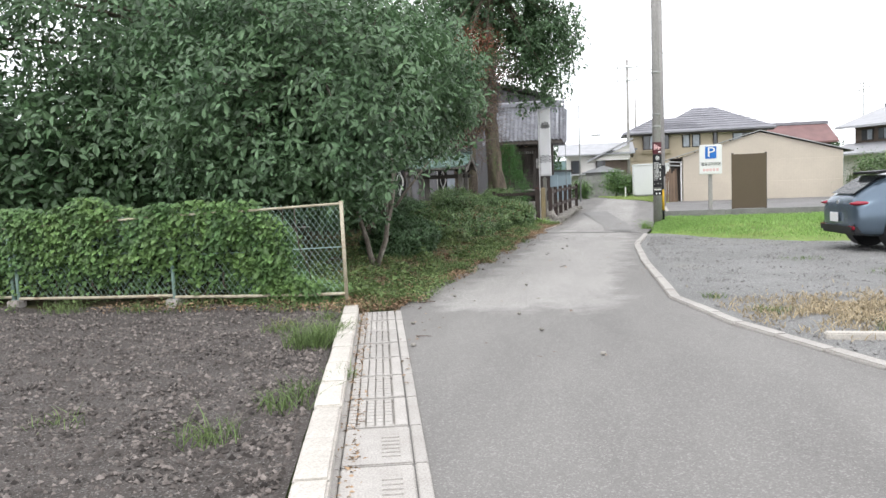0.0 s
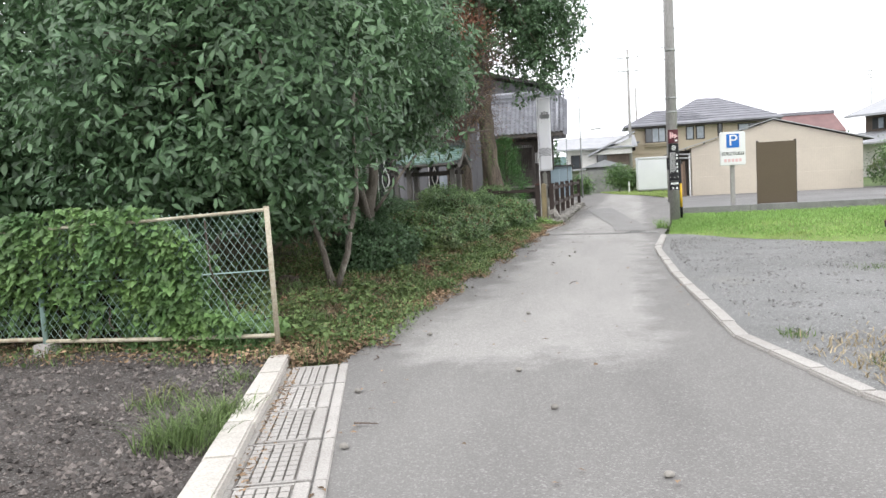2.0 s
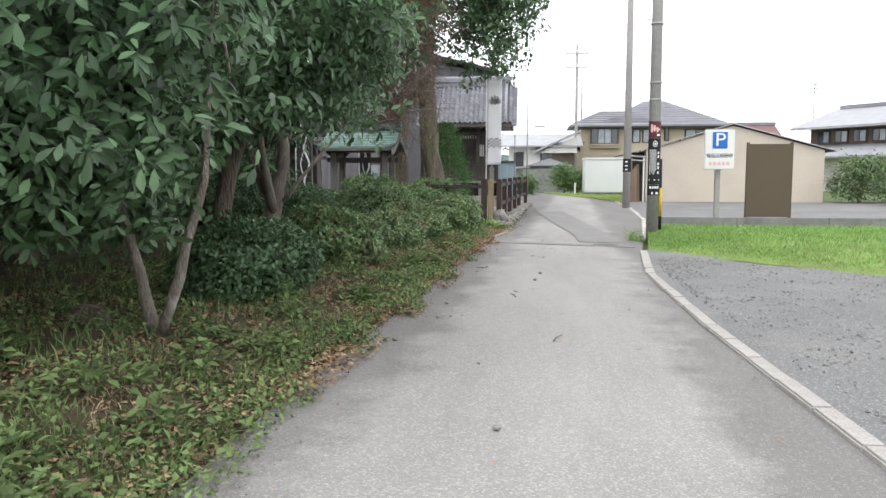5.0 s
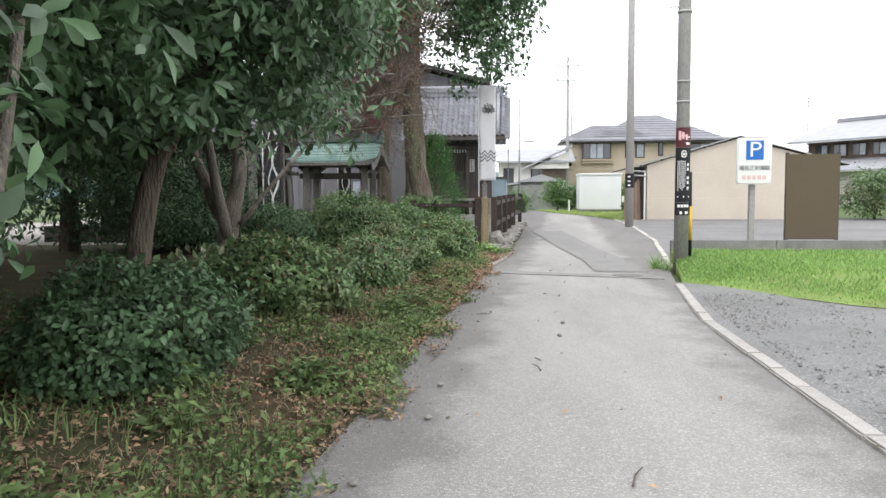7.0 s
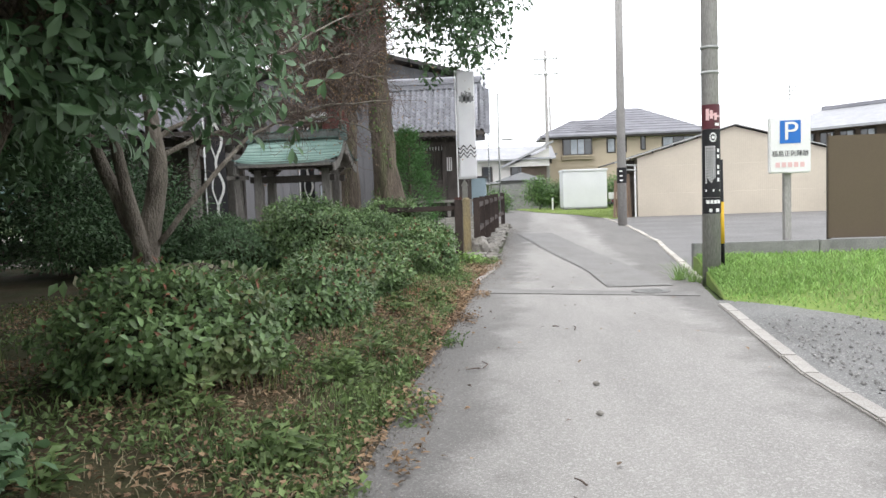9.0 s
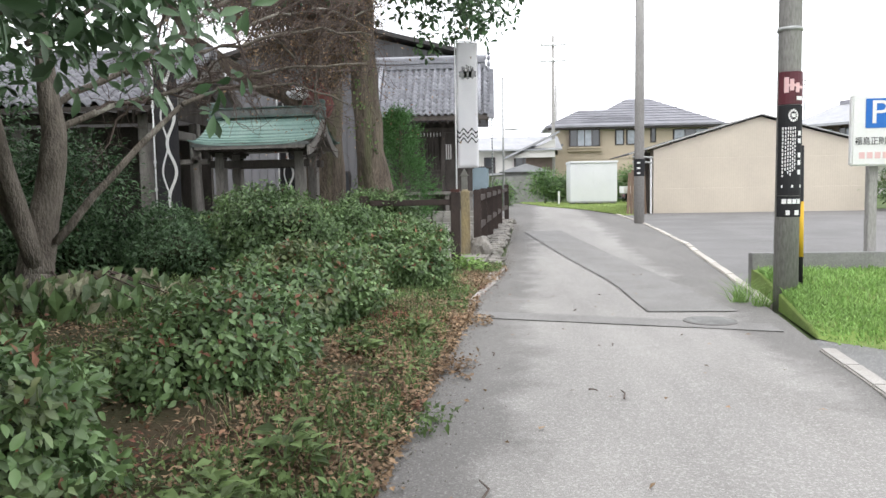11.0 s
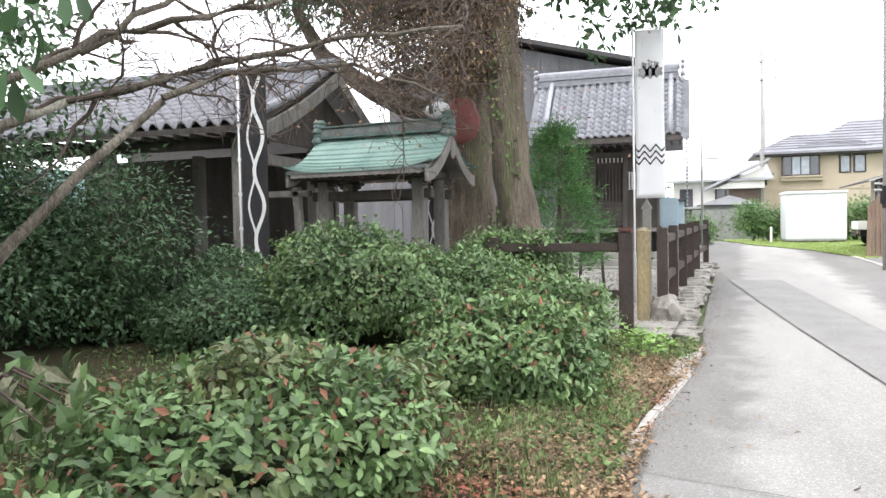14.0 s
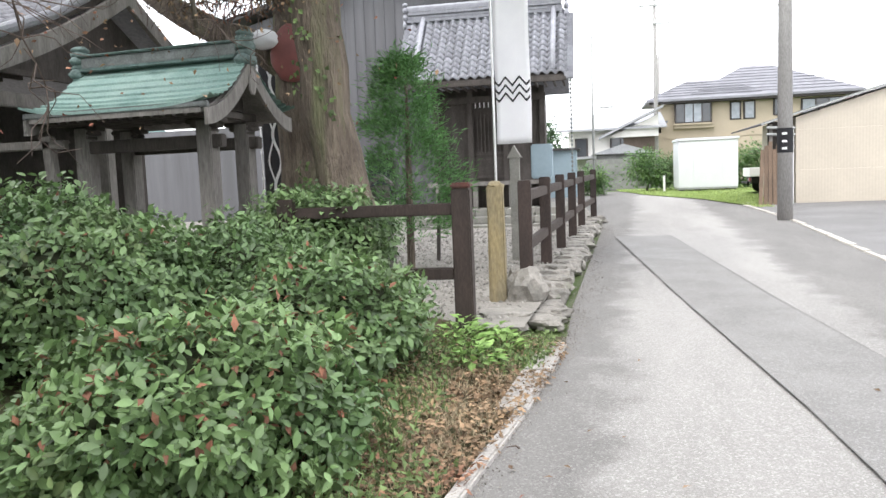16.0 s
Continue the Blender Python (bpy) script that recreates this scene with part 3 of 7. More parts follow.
# drain with concrete lids along the kerb
root = thing("gutter", "concrete side gutter with slotted lids", "gutter", kind="structure")
a0, b0 = Vector((-0.05, 0.0)), Vector((-2.48, 8.6))
way = (b0 - a0).normalized()
side = Vector((way.y, -way.x))
for i in range(14):
    p = a0 + way * i * 0.62
    turn = math.degrees(math.atan2(-way.x, way.y))
    m = pose(p.x, p.y, 0.004 + random.uniform(-0.003, 0.003), 0, 0, turn)
    bm = B()
    slotted = i > 6
    if slotted:
        box(bm, (-0.2, 0.006, -0.06), (0.16, 0.6, -0.012))
        for k in range(5):
            for q in range(8):
                box(bm, (-0.192 + k * 0.054, 0.03 + q * 0.068, -0.02), (-0.149 + k * 0.054, 0.088 + q * 0.068, 0.011))
        box(bm, (0.083, 0.01, -0.02), (0.156, 0.596, 0.013), 0.004)
        for yy in (0.006, 0.576):
            box(bm, (-0.196, yy, -0.02), (0.08, yy + 0.02, 0.0105))
    else:
        box(bm, (-0.2, 0.006, -0.06), (0.16, 0.6, 0.012), 0.008)
        if i % 3 != 1:
            for k in range(6):
                box(bm, (0.0, 0.1 + k * 0.06, 0.008), (0.1, 0.12 + k * 0.06, 0.018), 0.003)
    ob = part("gutter_lid", bm, LID, root)
    ob.matrix_basis = m
    bm = box(B(), (0.168, 0, -0.08), (0.235, 0.616, 0.01), 0.006)
    ob = part("gutter_rim", bm, LID, root)
    ob.matrix_basis = m
    bm = box(B(), (-0.26, 0, -0.08), (-0.208, 0.616, 0.0), 0.006)
    ob = part("gutter_rim", bm, LID, root)
    ob.matrix_basis = m

# low concrete wall behind the bank
bm = B()
for i in range(6):
    box(bm, (1.98 + 2.0 * i, 24.68, -0.1), (3.97 + 2.0 * i, 24.84, 0.46), 0.012)
tagged(mesh("low_wall", bm, WALL_CON), "low stained concrete retaining wall", "wall", kind="structure")


# ---- poles and signs ----
def utility_pole(at, height, r0, r1, label, cross, cat="utility pole"):
    root = thing("utility_pole", label, cat, "utility poles", at)
    smooth(part("shaft", limb(B(), [(0, 0, -0.3), (0, 0, height * 0.5), (0, 0, height)], [r0, (r0 + r1) / 2, r1], 20), POLE_CON, root))
    for z, half in cross:
        bm = box(B(), (-half, -0.05, z), (half, 0.03, z + 0.09), 0.01, pose(0, -r1 - 0.02, 0))
        part("crossarm", bm, STEEL, root)
        for x in (-half + 0.12, 0, half - 0.12):
            part("insulator", limb(B(), [(x, -r1 - 0.02, z + 0.09), (x, -r1 - 0.02, z + 0.16), (x, -r1 - 0.02, z + 0.3)], [0.03, 0.065, 0.03], 8), WHITE, root)
    for i in range(6):
        z = height * 0.42 + i * 0.45
        part("step_bolt", limb(B(), [(0, 0, z), ((r0 + 0.13) * (1 if i % 2 else -1), 0, z)], [0.012, 0.012], 6), STEEL, root)
    return root


pole = utility_pole((1.85, 23.2, 0.2), 10.5, 0.128, 0.085, "grey concrete utility pole with dark sign plates", [(8.9, 0.8), (9.7, 0.8)])
for a, b, z0, z1, mat in ((-0.128, 0.128, 1.98, 2.32, MAROON), (-0.128, 0.128, 1.02, 1.97, BLACK), (-0.128, 0.128, 0.79, 1.01, BLACK)):
    bm = B()
    rad = 0.133
    arc = [(rad * math.sin(t), -rad * math.cos(t)) for t in np.linspace(-1.25, 1.25, 9)]
    inner = [((rad - 0.012) * math.sin(t), -(rad - 0.012) * math.cos(t)) for t in np.linspace(1.25, -1.25, 9)]
    prism(bm, arc + inner, z0, z1, "z")
    plate = part("sign_plate", bm, mat, pole, "curved dark information plate")
    rng = np.random.default_rng(int(z0 * 100))

    def bars(rows, mt, nm):
        bm = B()
        for x0, x1, za, zb in rows:
            t0, t1 = math.asin(x0 / 0.136), math.asin(x1 / 0.136)
            o = [(0.136 * math.sin(t), -0.136 * math.cos(t)) for t in np.linspace(t0, t1, 3)]
            q = [(0.134 * math.sin(t), -0.134 * math.cos(t)) for t in np.linspace(t1, t0, 3)]
            part(nm, prism(B(), o + q, za, zb, "z"), mt, plate)
        bm.free()

    if mat is MAROON:
        bars([(-0.09, -0.05, 2.1, 2.26), (-0.04, 0.0, 2.12, 2.24), (-0.08, 0.02, 2.16, 2.19), (0.02, 0.06, 2.1, 2.2), (0.03, 0.1, 2.14, 2.17)], PINK, "red_brush_mark")
        bars([(0.03, 0.1, 2.02, 2.06)], WHITE, "white_print")
    elif z0 > 1:
        ring = []
        for k in range(12):
            t = 2 * math.pi * k / 12
            cx, cz = 0.042 * math.cos(t), 1.86 + 0.055 * math.sin(t)
            ring.append((cx - 0.009, cx + 0.009, cz - 0.012, cz + 0.012))
        bars(ring + [(-0.02, 0.02, 1.84, 1.88)], WHITE, "crest_mark")
        rows = []
        for c in range(6):
            z = 1.74
            while z > 1.2 + 0.1 * rng.random():
                h = 0.02 + 0.015 * rng.random()
                rows.append((-0.1 + c * 0.023, -0.088 + c * 0.023, z - h, z))
                z -= h + 0.012
        bars(rows, WHITE, "fine_print_mark")
        bars([(0.055, 0.09, z, z + 0.05) for z in (1.65, 1.57, 1.42, 1.34, 1.24)], WHITE, "print_mark")
        bars([(-0.1, 0.1, 1.1, 1.13)], WHITE, "arrow_print")
    else:
        bars([(-0.095 + 0.05 * k, -0.055 + 0.05 * k, 0.93, 0.98) for k in range(4)] + [(-0.06, -0.02, 0.81, 0.86), (0.03, 0.08, 0.81, 0.86)], WHITE, "print_mark")
guard = part("wire_guard", limb(B(), [(0.17, 0.05, -0.1), (0.15, 0.04, 1.55)], [0.032, 0.032], 12), BLACK, pole, "black and yellow striped guard tube")
smooth(guard)
smooth(part("yellow_band", limb(B(), [(0.163, 0.045, 0.35), (0.156, 0.042, 0.95)], [0.036, 0.036], 12), YELLOW, guard))
for z in (2.75, 3.1, 4.3):
    smooth(part("steel_band", limb(B(), [(0, 0, z), (0, 0, z + 0.04)], [0.128, 0.128], 16), STEEL, pole))

pole2 = utility_pole((3.42, 40.0, 0.1), 11.5, 0.17, 0.11, "tall grey concrete utility pole beside the shed", [(10.3, 0.9)])
bm = limb(B(), [(0, 0, 1.55), (0, 0, 2.1)], [0.176, 0.176], 14)
part("number_plate", bm, BLACK, pole2, "black wrapped number plate")
for z in (1.62, 1.78, 1.95):
    part("white_print", box(B(), (-0.1, -0.182, z), (0.0, -0.15, z + 0.05)), WHITE, pole2)
bm = box(B(), (-0.42, -0.2, 1.05), (-0.14, 0.1, 1.6), 0.02)
bm.free()
utility_pole((3.4, 75.1, 0.35), 12.6, 0.16, 0.1, "distant concrete utility pole with crossarms", [(10.6, 1.0), (11.8, 1.0)])
utility_pole((5.0, 92, 0.35), 11.0, 0.13, 0.09, "distant thin utility pole", [])
root = thing("flag_mast", "thin grey steel pole by the lane", "pole", at=(-0.8, 52, 0.27))
smooth(part("shaft", limb(B(), [(0, 0, 0), (0, 0, 6.3)], [0.05, 0.04], 10), STEEL, root))
part("cap", limb(B(), [(0, 0, 6.3), (0, 0, 6.36)], [0.055, 0.02], 10), STEEL, root)
root = thing("street_light", "distant street light with a flat arm", "street lamp", at=(2.3, 92, 0.35))
smooth(part("shaft", limb(B(), [(0, 0, 0), (0, 0, 6.6)], [0.07, 0.05], 10), STEEL, root))
part("arm", limb(B(), [(0, 0, 6.6), (-1.2, 0, 6.75)], [0.04, 0.04], 8), STEEL, root)
part("lamp_head", box(B(), (-2.4, -0.15, 6.7), (-1.2, 0.15, 6.85), 0.04), STEEL, root)

root = thing("parking_sign", "white parking sign with a blue P on a grey post", "sign", at=(3.58, 24.95, 0.0))
part("post", box(B(), (-0.055, 0, 0), (0.055, 0.11, 1.62), 0.008), POLE_CON, root)
body = part("panel", box(B(), (-0.33, -0.1, 1.55), (0.33, 0.0, 2.46), 0.02), WHITE, root, "white light-box panel")
part("blue_square", box(B(), (-0.165, -0.108, 2.03), (0.165, -0.102, 2.4), 0.0), BLUE, body)
FACE = pose(0, -0.112, 0, 90, 0, 0)
text("P", 0.42, WHITE, body, pose(0.005, -0.1115, 2.215, 90, 0, 0) @ Matrix.Diagonal((1.15, 1, 1, 1)), "white letter P")
text("福島正則陣跡", 0.098, BLACK, body, pose(0.0, -0.104, 1.86, 90, 0, 0) @ Matrix.Diagonal((1, 1.1, 1, 1)), "black lettering on white")
for k in range(5):
    part("faded_print", box(B(), (-0.235 + k * 0.097, -0.104, 1.645), (-0.165 + k * 0.097, -0.101, 1.725)), PINK, body)

root = thing("information_board", "plain brown information board on posts", "notice board", at=(4.69, 24.92, 0.0))
part("panel", box(B(), (-0.5, -0.05, 0.47), (0.5, 0.0, 2.13), 0.008), BROWN_BOARD, root)
for x in (-0.46, 0.5):
    part("post", box(B(), (x - 0.03, 0.004, 0), (x + 0.03, 0.06, 2.17), 0.006), WOOD_DARK, root)


# ---- chain-link fence with vine ----
root = thing("chain_link_fence", "rusty cream chain-link fence overgrown with vines", "fence")
FY = 8.95
ends = [(-3.0, 1.28), (-5.32, 1.2), (-7.62, 1.1), (-7.7, 1.1), (-10.2, 1.12), (-12.7, 1.12)]
for x, h in ends:
    smooth(part("post", limb(B(), [(x, FY, 0.0), (x - 0.02, FY, h)], [0.024, 0.024], 10), FENCE_CREAM if x > -4 else FENCE_GREEN, root))
for x in (-3.0, -5.32, -7.66, -10.2):
    if x != -3.0:
        part("footing", box(B(), (x - 0.09, FY - 0.09, -0.1), (x + 0.09, FY + 0.09, 0.1), 0.015), LID, root)
for (xa, ha), (xb, hb) in zip(ends, ends[1:]):
    if abs(xa - xb) < 0.2:
        continue
    for z0, z1, r in ((ha - 0.03, hb - 0.03, 0.015), (0.72, 0.66, 0.006), (0.14, 0.12, 0.02)):
        part("rail", limb(B(), [(xa, FY, z0), ((xa + xb) / 2, FY, (z0 + z1) / 2 - 0.008), (xb, FY, z1)], [r] * 3, 8), FENCE_CREAM if r > 0.01 else FENCE_GREEN, root)
    V, F = [], []
    w = xa - xb
    pitch = 0.075
    for sgn in (1, -1):
        c = -1.3
        while c < w + 1.3:
            pts = []
            for tt in np.linspace(0, 1, 14):
                z = 0.14 + (ha - 0.17) * tt
                u = c + sgn * (z - 0.14) * 0.75
                if 0 <= u <= w:
                    pts.append((u, z))
            if len(pts) > 1:
                (u0, z0), (u1, z1) = pts[0], pts[-1]
                n = len(V)
                for u, z in ((u0, z0), (u1, z1)):
                    for dx, dy in ((0, -0.0028), (0.0026, 0.002), (-0.0026, 0.002)):
                        V.append((xa - u + dx, FY + 0.01 * sgn * 0.3 + dy, z))
                for k in range(3):
                    F.append((n + k, n + (k + 1) % 3, n + 3 + (k + 1) % 3, n + 3 + k))
            c += pitch
    tagged(raw("wire_mesh", V, F, FENCE_GREEN, root, "pale green diamond wire mesh"), kind="stuff")
rng = np.random.default_rng(3)
root = thing("fence_vine", "bright green broad-leaved vine covering the fence", "vine")
n = 17000
x = -3.7 - 8.6 * rng.random(n)
top = 1.34 + 0.24 * np.array([noise.noise(Vector((a * 1.3, 0, 0))) for a in x]) - 0.45 * np.clip((-4.25 - x) * -1.8, 0, 1) * 0.9
z = top * (0.12 + 0.88 * rng.random(n) ** 0.75)
depth = 0.26 * np.sqrt(np.clip(1 - (z / (top + 0.05)) ** 4, 0.03, 1))
dy = np.where(rng.random(n) < 0.75, -1, 1) * depth * rng.random(n) ** 0.4
thin = (rng.random(n) < np.clip((z - 0.02) / 0.3, 0.6, 1))
x[:2600] = -3.08 - 1.5 * rng.random(2600)
z[:2600] = (0.08 + 0.5 * np.clip((-2.9 - x[:2600]) / 1.2, 0.3, 1)) * rng.random(2600)
P = np.stack([x, FY + 0.3 - 0.16 * np.clip(z / 1.1, 0, 1.2) + dy + 0.1 * np.array([noise.noise(Vector((a * 2.1, 4, b * 2))) for a, b in zip(x, z)]), z], 1)[thin]
k = len(P)
N = np.stack([rng.normal(size=k) * 0.4, -0.6 + rng.normal(size=k) * 0.4, 0.7 + rng.random(k) * 0.6], 1)
D = np.stack([rng.normal(size=k) * 0.7, -0.5 - 0.5 * rng.random(k), -0.5 + rng.normal(size=k) * 0.35], 1)
leaf_mesh("leaves", P, D, N, 0.065 + 0.045 * rng.random(k), 0.055 + 0.03 * rng.random(k), LEAF_VINE, root)
bm = B()
for i in range(26):
    x0 = -3.6 - 8.4 * i / 26
    pts = [(x0 + 0.1 * math.sin(i * 3 + j), FY + 0.08 + 0.1 * math.sin(i + j * 1.7), 0.05 + j * 0.23) for j in range(6)]
    limb(bm, pts, [0.008] * 6, 5)
tagged(part("stem", bm, TWIG, root), kind="stuff")
# solid dark blobs behind the leaves, the vine's inner shade put into their colour
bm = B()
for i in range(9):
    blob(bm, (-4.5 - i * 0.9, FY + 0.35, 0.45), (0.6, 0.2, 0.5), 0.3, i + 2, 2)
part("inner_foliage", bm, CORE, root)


# ---- shrubs ----
def shrub(c, r, seed, label, n=3200, leaf=0.06, mat=None, red=0.0):
    rng = np.random.default_rng(seed)
    root = thing("clipped_shrub", label, "shrub", "shrubs along the lane")
    # solid dark filler: shade between the leaves is put into its colour
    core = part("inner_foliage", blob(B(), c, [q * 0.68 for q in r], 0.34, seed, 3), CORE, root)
    P, N = shell(rng, n, c, r, 0.34, seed)
    k = len(P)
    D = N * 0.4 + rng.normal(size=(k, 3)) * 0.6 + np.array([0, 0, -0.25])
    Nn = N + rng.normal(size=(k, 3)) * 0.45 + np.array([0, 0, 0.5])
    L = leaf * (0.7 + 0.7 * rng.random(k))
    pick = rng.random(k) < red * 1.3 * np.clip(0.4 + N[:, 2], 0, 1)
    leaf_mesh("leaves", P[~pick], D[~pick], Nn[~pick], L[~pick], L[~pick] * 0.52, mat or LEAF_BUSH, root, "", 16 < c[1] < 27 and c[0] > -5, True)
    if pick.any():
        leaf_mesh("young_leaves", P[pick], D[pick], Nn[pick], L[pick], L[pick] * 0.45, LEAF_RED, root, "reddish new and withered leaves")
    bm = B()
    for i in range(7):
        a = i * 0.9
        limb(bm, [(c[0] + 0.1 * math.cos(a), c[1] + 0.1 * math.sin(a), 0.0), (c[0] + r[0] * 0.5 * math.cos(a), c[1] + r[1] * 0.5 * math.sin(a), c[2])], [0.018, 0.01], 6)
    tagged(part("stems", bm, TWIG, root), kind="stuff")
    return root


SHRUBS = [
    ((-3.65, 14.2, 0.42), (0.66, 0.78, 0.47), 5200, 0.075, 0.0, "rounded dark green clipped shrub"),
    ((-3.52, 17.2, 0.44), (0.74, 0.8, 0.48), 6000, 0.075, 0.05, "rounded dark green shrub with some reddish shoots"),
    ((-3.15, 19.8, 0.3), (0.52, 0.95, 0.4), 4200, 0.075, 0.08, "low spreading shrub with reddish shoots"),
    ((-3.2, 22.1, 0.36), (0.75, 1.15, 0.45), 7600, 0.08, 0.07, "low spreading shrub with reddish shoots"),
    ((-2.66, 24.5, 0.36), (0.74, 0.75, 0.46), 6800, 0.08, 0.07, "rounded shrub with reddish withered tips"),
    ((-2.64, 26.2, 0.44), (0.64, 0.7, 0.48), 5000, 0.075, 0.03, "rounded shrub with some reddish shoots"),
    ((-4.6, 26.1, 0.68), (1.12, 0.85, 0.74), 8000, 0.08, 0.01, "large dark green clipped shrub"),
    ((-3.6, 26.9, 0.55), (0.7, 0.6, 0.55), 4000, 0.075, 0.0, "rounded green clipped shrub"),
    ((-6.6, 27.0, 0.5), (1.0, 0.9, 0.6), 5000, 0.075, 0.0, "dark green clipped shrub"),
    ((-3.42, 28.05, 0.76), (0.72, 0.5, 0.6), 4000, 0.085, 0.0, "dark leafy shrub at the tree's foot"),
    ((-5.9, 25.6, 0.4), (0.75, 0.7, 0.48), 3200, 0.075, 0.0, "low dark shrub between the trees"),
    ((-8.0, 26.2, 0.45), (1.0, 1.0, 0.6), 3800, 0.075, 0.0, "dark low shrub in shade"),
]
for i, (c, r, n, leaf, red, label) in enumerate(SHRUBS):
    shrub(c, r, 11 + i, label, int(n * 1.75), leaf * 0.72, LEAF_DARK if c[1] < 16 or c[0] < -5.5 else None, red)


# ---- trees ----
def tree(name, label, category, trunks, blobs, per, leaf, wide, mat, bark, seed, spread=0.34, keep=None, twigs=0.2, group="trees", droop=0.35, second=None, whorl=False):
    """trunks: (points, radii). blobs: (centre, radii, clumps) in which clumps of leaves hang, joined to the trunk by limbs."""
    rng = np.random.default_rng(seed)
    root = thing(name, label, category, group)
    for pts, radii in trunks:
        fine, rr = [], []
        for j, p in enumerate(pts):
            fine.append(Vector(p))
            rr.append(radii[j])
            if j + 1 < len(pts):
                for q in (0.33, 0.67):
                    m = Vector(p).lerp(Vector(pts[j + 1]), q)
                    fine.append(m + Vector(rng.normal(size=3)) * radii[j] * 0.14)
                    rr.append(radii[j] + (radii[j + 1] - radii[j]) * q)
        if radii[0] > 0.13:
            f2, r2 = [fine[0]], [rr[0]]
            for j in range(len(fine) - 1):
                for q in (0.25, 0.5, 0.75, 1.0):
                    f2.append(fine[j].lerp(fine[j + 1], q))
                    r2.append(rr[j] + (rr[j + 1] - rr[j]) * q)
            fine, rr = f2, r2
        seg = 44 if radii[0] > 0.13 else 14
        bm = limb(B(), fine, rr, seg)
        bm.verts.ensure_lookup_table()
        for j, (p, r) in enumerate(zip(fine, rr)):
            for k in range(seg):
                v = bm.verts[j * seg + k]
                a = 2 * math.pi * k / seg
                d = 0.1 * noise.noise(Vector((math.cos(a) * 1.4, math.sin(a) * 1.4, p.z * 0.5 + seed))) + 0.09 * noise.noise(Vector((math.cos(a) * 6, math.sin(a) * 6, p.z * 1.3 + seed)))
                v.co = p + (v.co - p) * (1 + d)
        smooth(part("trunk", bm, bark, root))
    ends = [Vector(p[-1]) for p, _ in trunks]
    C, W = [], []
    for c, r, n in blobs:
        got = 0
        while got < n:
            d = rng.normal(size=3)
            d /= np.linalg.norm(d)
            q = np.array(c) + d * np.array(r) * rng.random() ** 0.38
            if keep and not keep(q):
                got += 0.2
                continue
            C.append(q)
            got += 1
    for i, q in enumerate(C):
        if rng.random() < twigs:
            qv = Vector(q)
            e = min(ends, key=lambda s: (s - qv).length)
            mid = e.lerp(qv, 0.5) + Vector((0, 0, 0.12 * (e - qv).length)) + Vector(rng.normal(size=3)) * 0.1
            r0 = 0.012 + 0.012 * (e - qv).length
            part("limb", limb(B(), [e, e.lerp(mid, 0.5) + Vector((0, 0, 0.05)), mid, mid.lerp(qv, 0.5) + Vector(rng.normal(size=3)) * 0.06, qv], [r0, r0 * 0.8, r0 * 0.6, r0 * 0.4, 0.006], 6, False), bark, root)
    C = np.array(C)
    n = len(C) * per
    idx = np.repeat(np.arange(len(C)), per)
    off = rng.normal(size=(n, 3)) * spread * np.array([1, 1, 0.62])
    P = C[idx] + off
    D = off * 1.2 / spread + rng.normal(size=(n, 3)) * 0.6 + np.array([0, 0, -droop])
    N = np.stack([rng.normal(size=n) * 0.45, rng.normal(size=n) * 0.45, np.ones(n)], 1) + off * 0.5
    L = leaf * (0.6 + 0.7 * rng.random(n))
    if whorl:
        # leaves sit in whorls of five round the twig tips and hang outward
        g = np.arange(n) // 5
        m = g[-1] + 1
        tip = C[idx[g * 5]] + (rng.normal(size=(m, 3)) * spread * np.array([1, 1, 0.7]))[g]
        mid = np.array([np.array(c) for c, r, k in blobs]).mean(0)
        axis = (tip - mid) * np.array([0.45, 0.45, 0.25])
        axis = axis / (np.linalg.norm(axis, axis=1, keepdims=True) + 1e-9) + (rng.normal(size=(m, 3)) * 0.45)[g] + np.array([0, 0, 0.55])
        axis /= np.linalg.norm(axis, axis=1, keepdims=True)
        turn = (np.arange(n) % 5) * 1.26 + rng.normal(size=n) * 0.45 + (rng.random(m) * 6.28)[g]
        e1 = np.cross(axis, np.array([0.3, 0.2, 1.0]))
        e1 /= np.linalg.norm(e1, axis=1, keepdims=True)
        e2 = np.cross(axis, e1)
        out = e1 * np.cos(turn)[:, None] + e2 * np.sin(turn)[:, None]
        D = out + axis * (0.9 * rng.random(n) - 0.1)[:, None] + np.array([0, 0, -droop * 1.3]) + rng.normal(size=(n, 3)) * 0.3
        N = axis + out * 0.35 + rng.normal(size=(n, 3)) * 0.35
        P = tip + out * 0.02 - axis * (0.14 * rng.random(n))[:, None]
    ok = P[:, 2] > 0.35
    if keep:
        ok &= np.array([keep(p - np.array([0.25, 0, -0.2])) for p in P])
    hue = np.zeros(n, bool)
    if second is not None:
        mt2, share = second
        clump = rng.random(len(C)) < share
        hue = clump[idx]
        leaf_mesh("withered_foliage", P[ok & hue], D[ok & hue], N[ok & hue], L[ok & hue], L[ok & hue] * wide, mt2, root, "brown withered leaves")
    leaf_mesh("crown", P[ok & ~hue], D[ok & ~hue], N[ok & ~hue], L[ok & ~hue], L[ok & ~hue] * wide, mat, root, "", False, whorl)
    return root


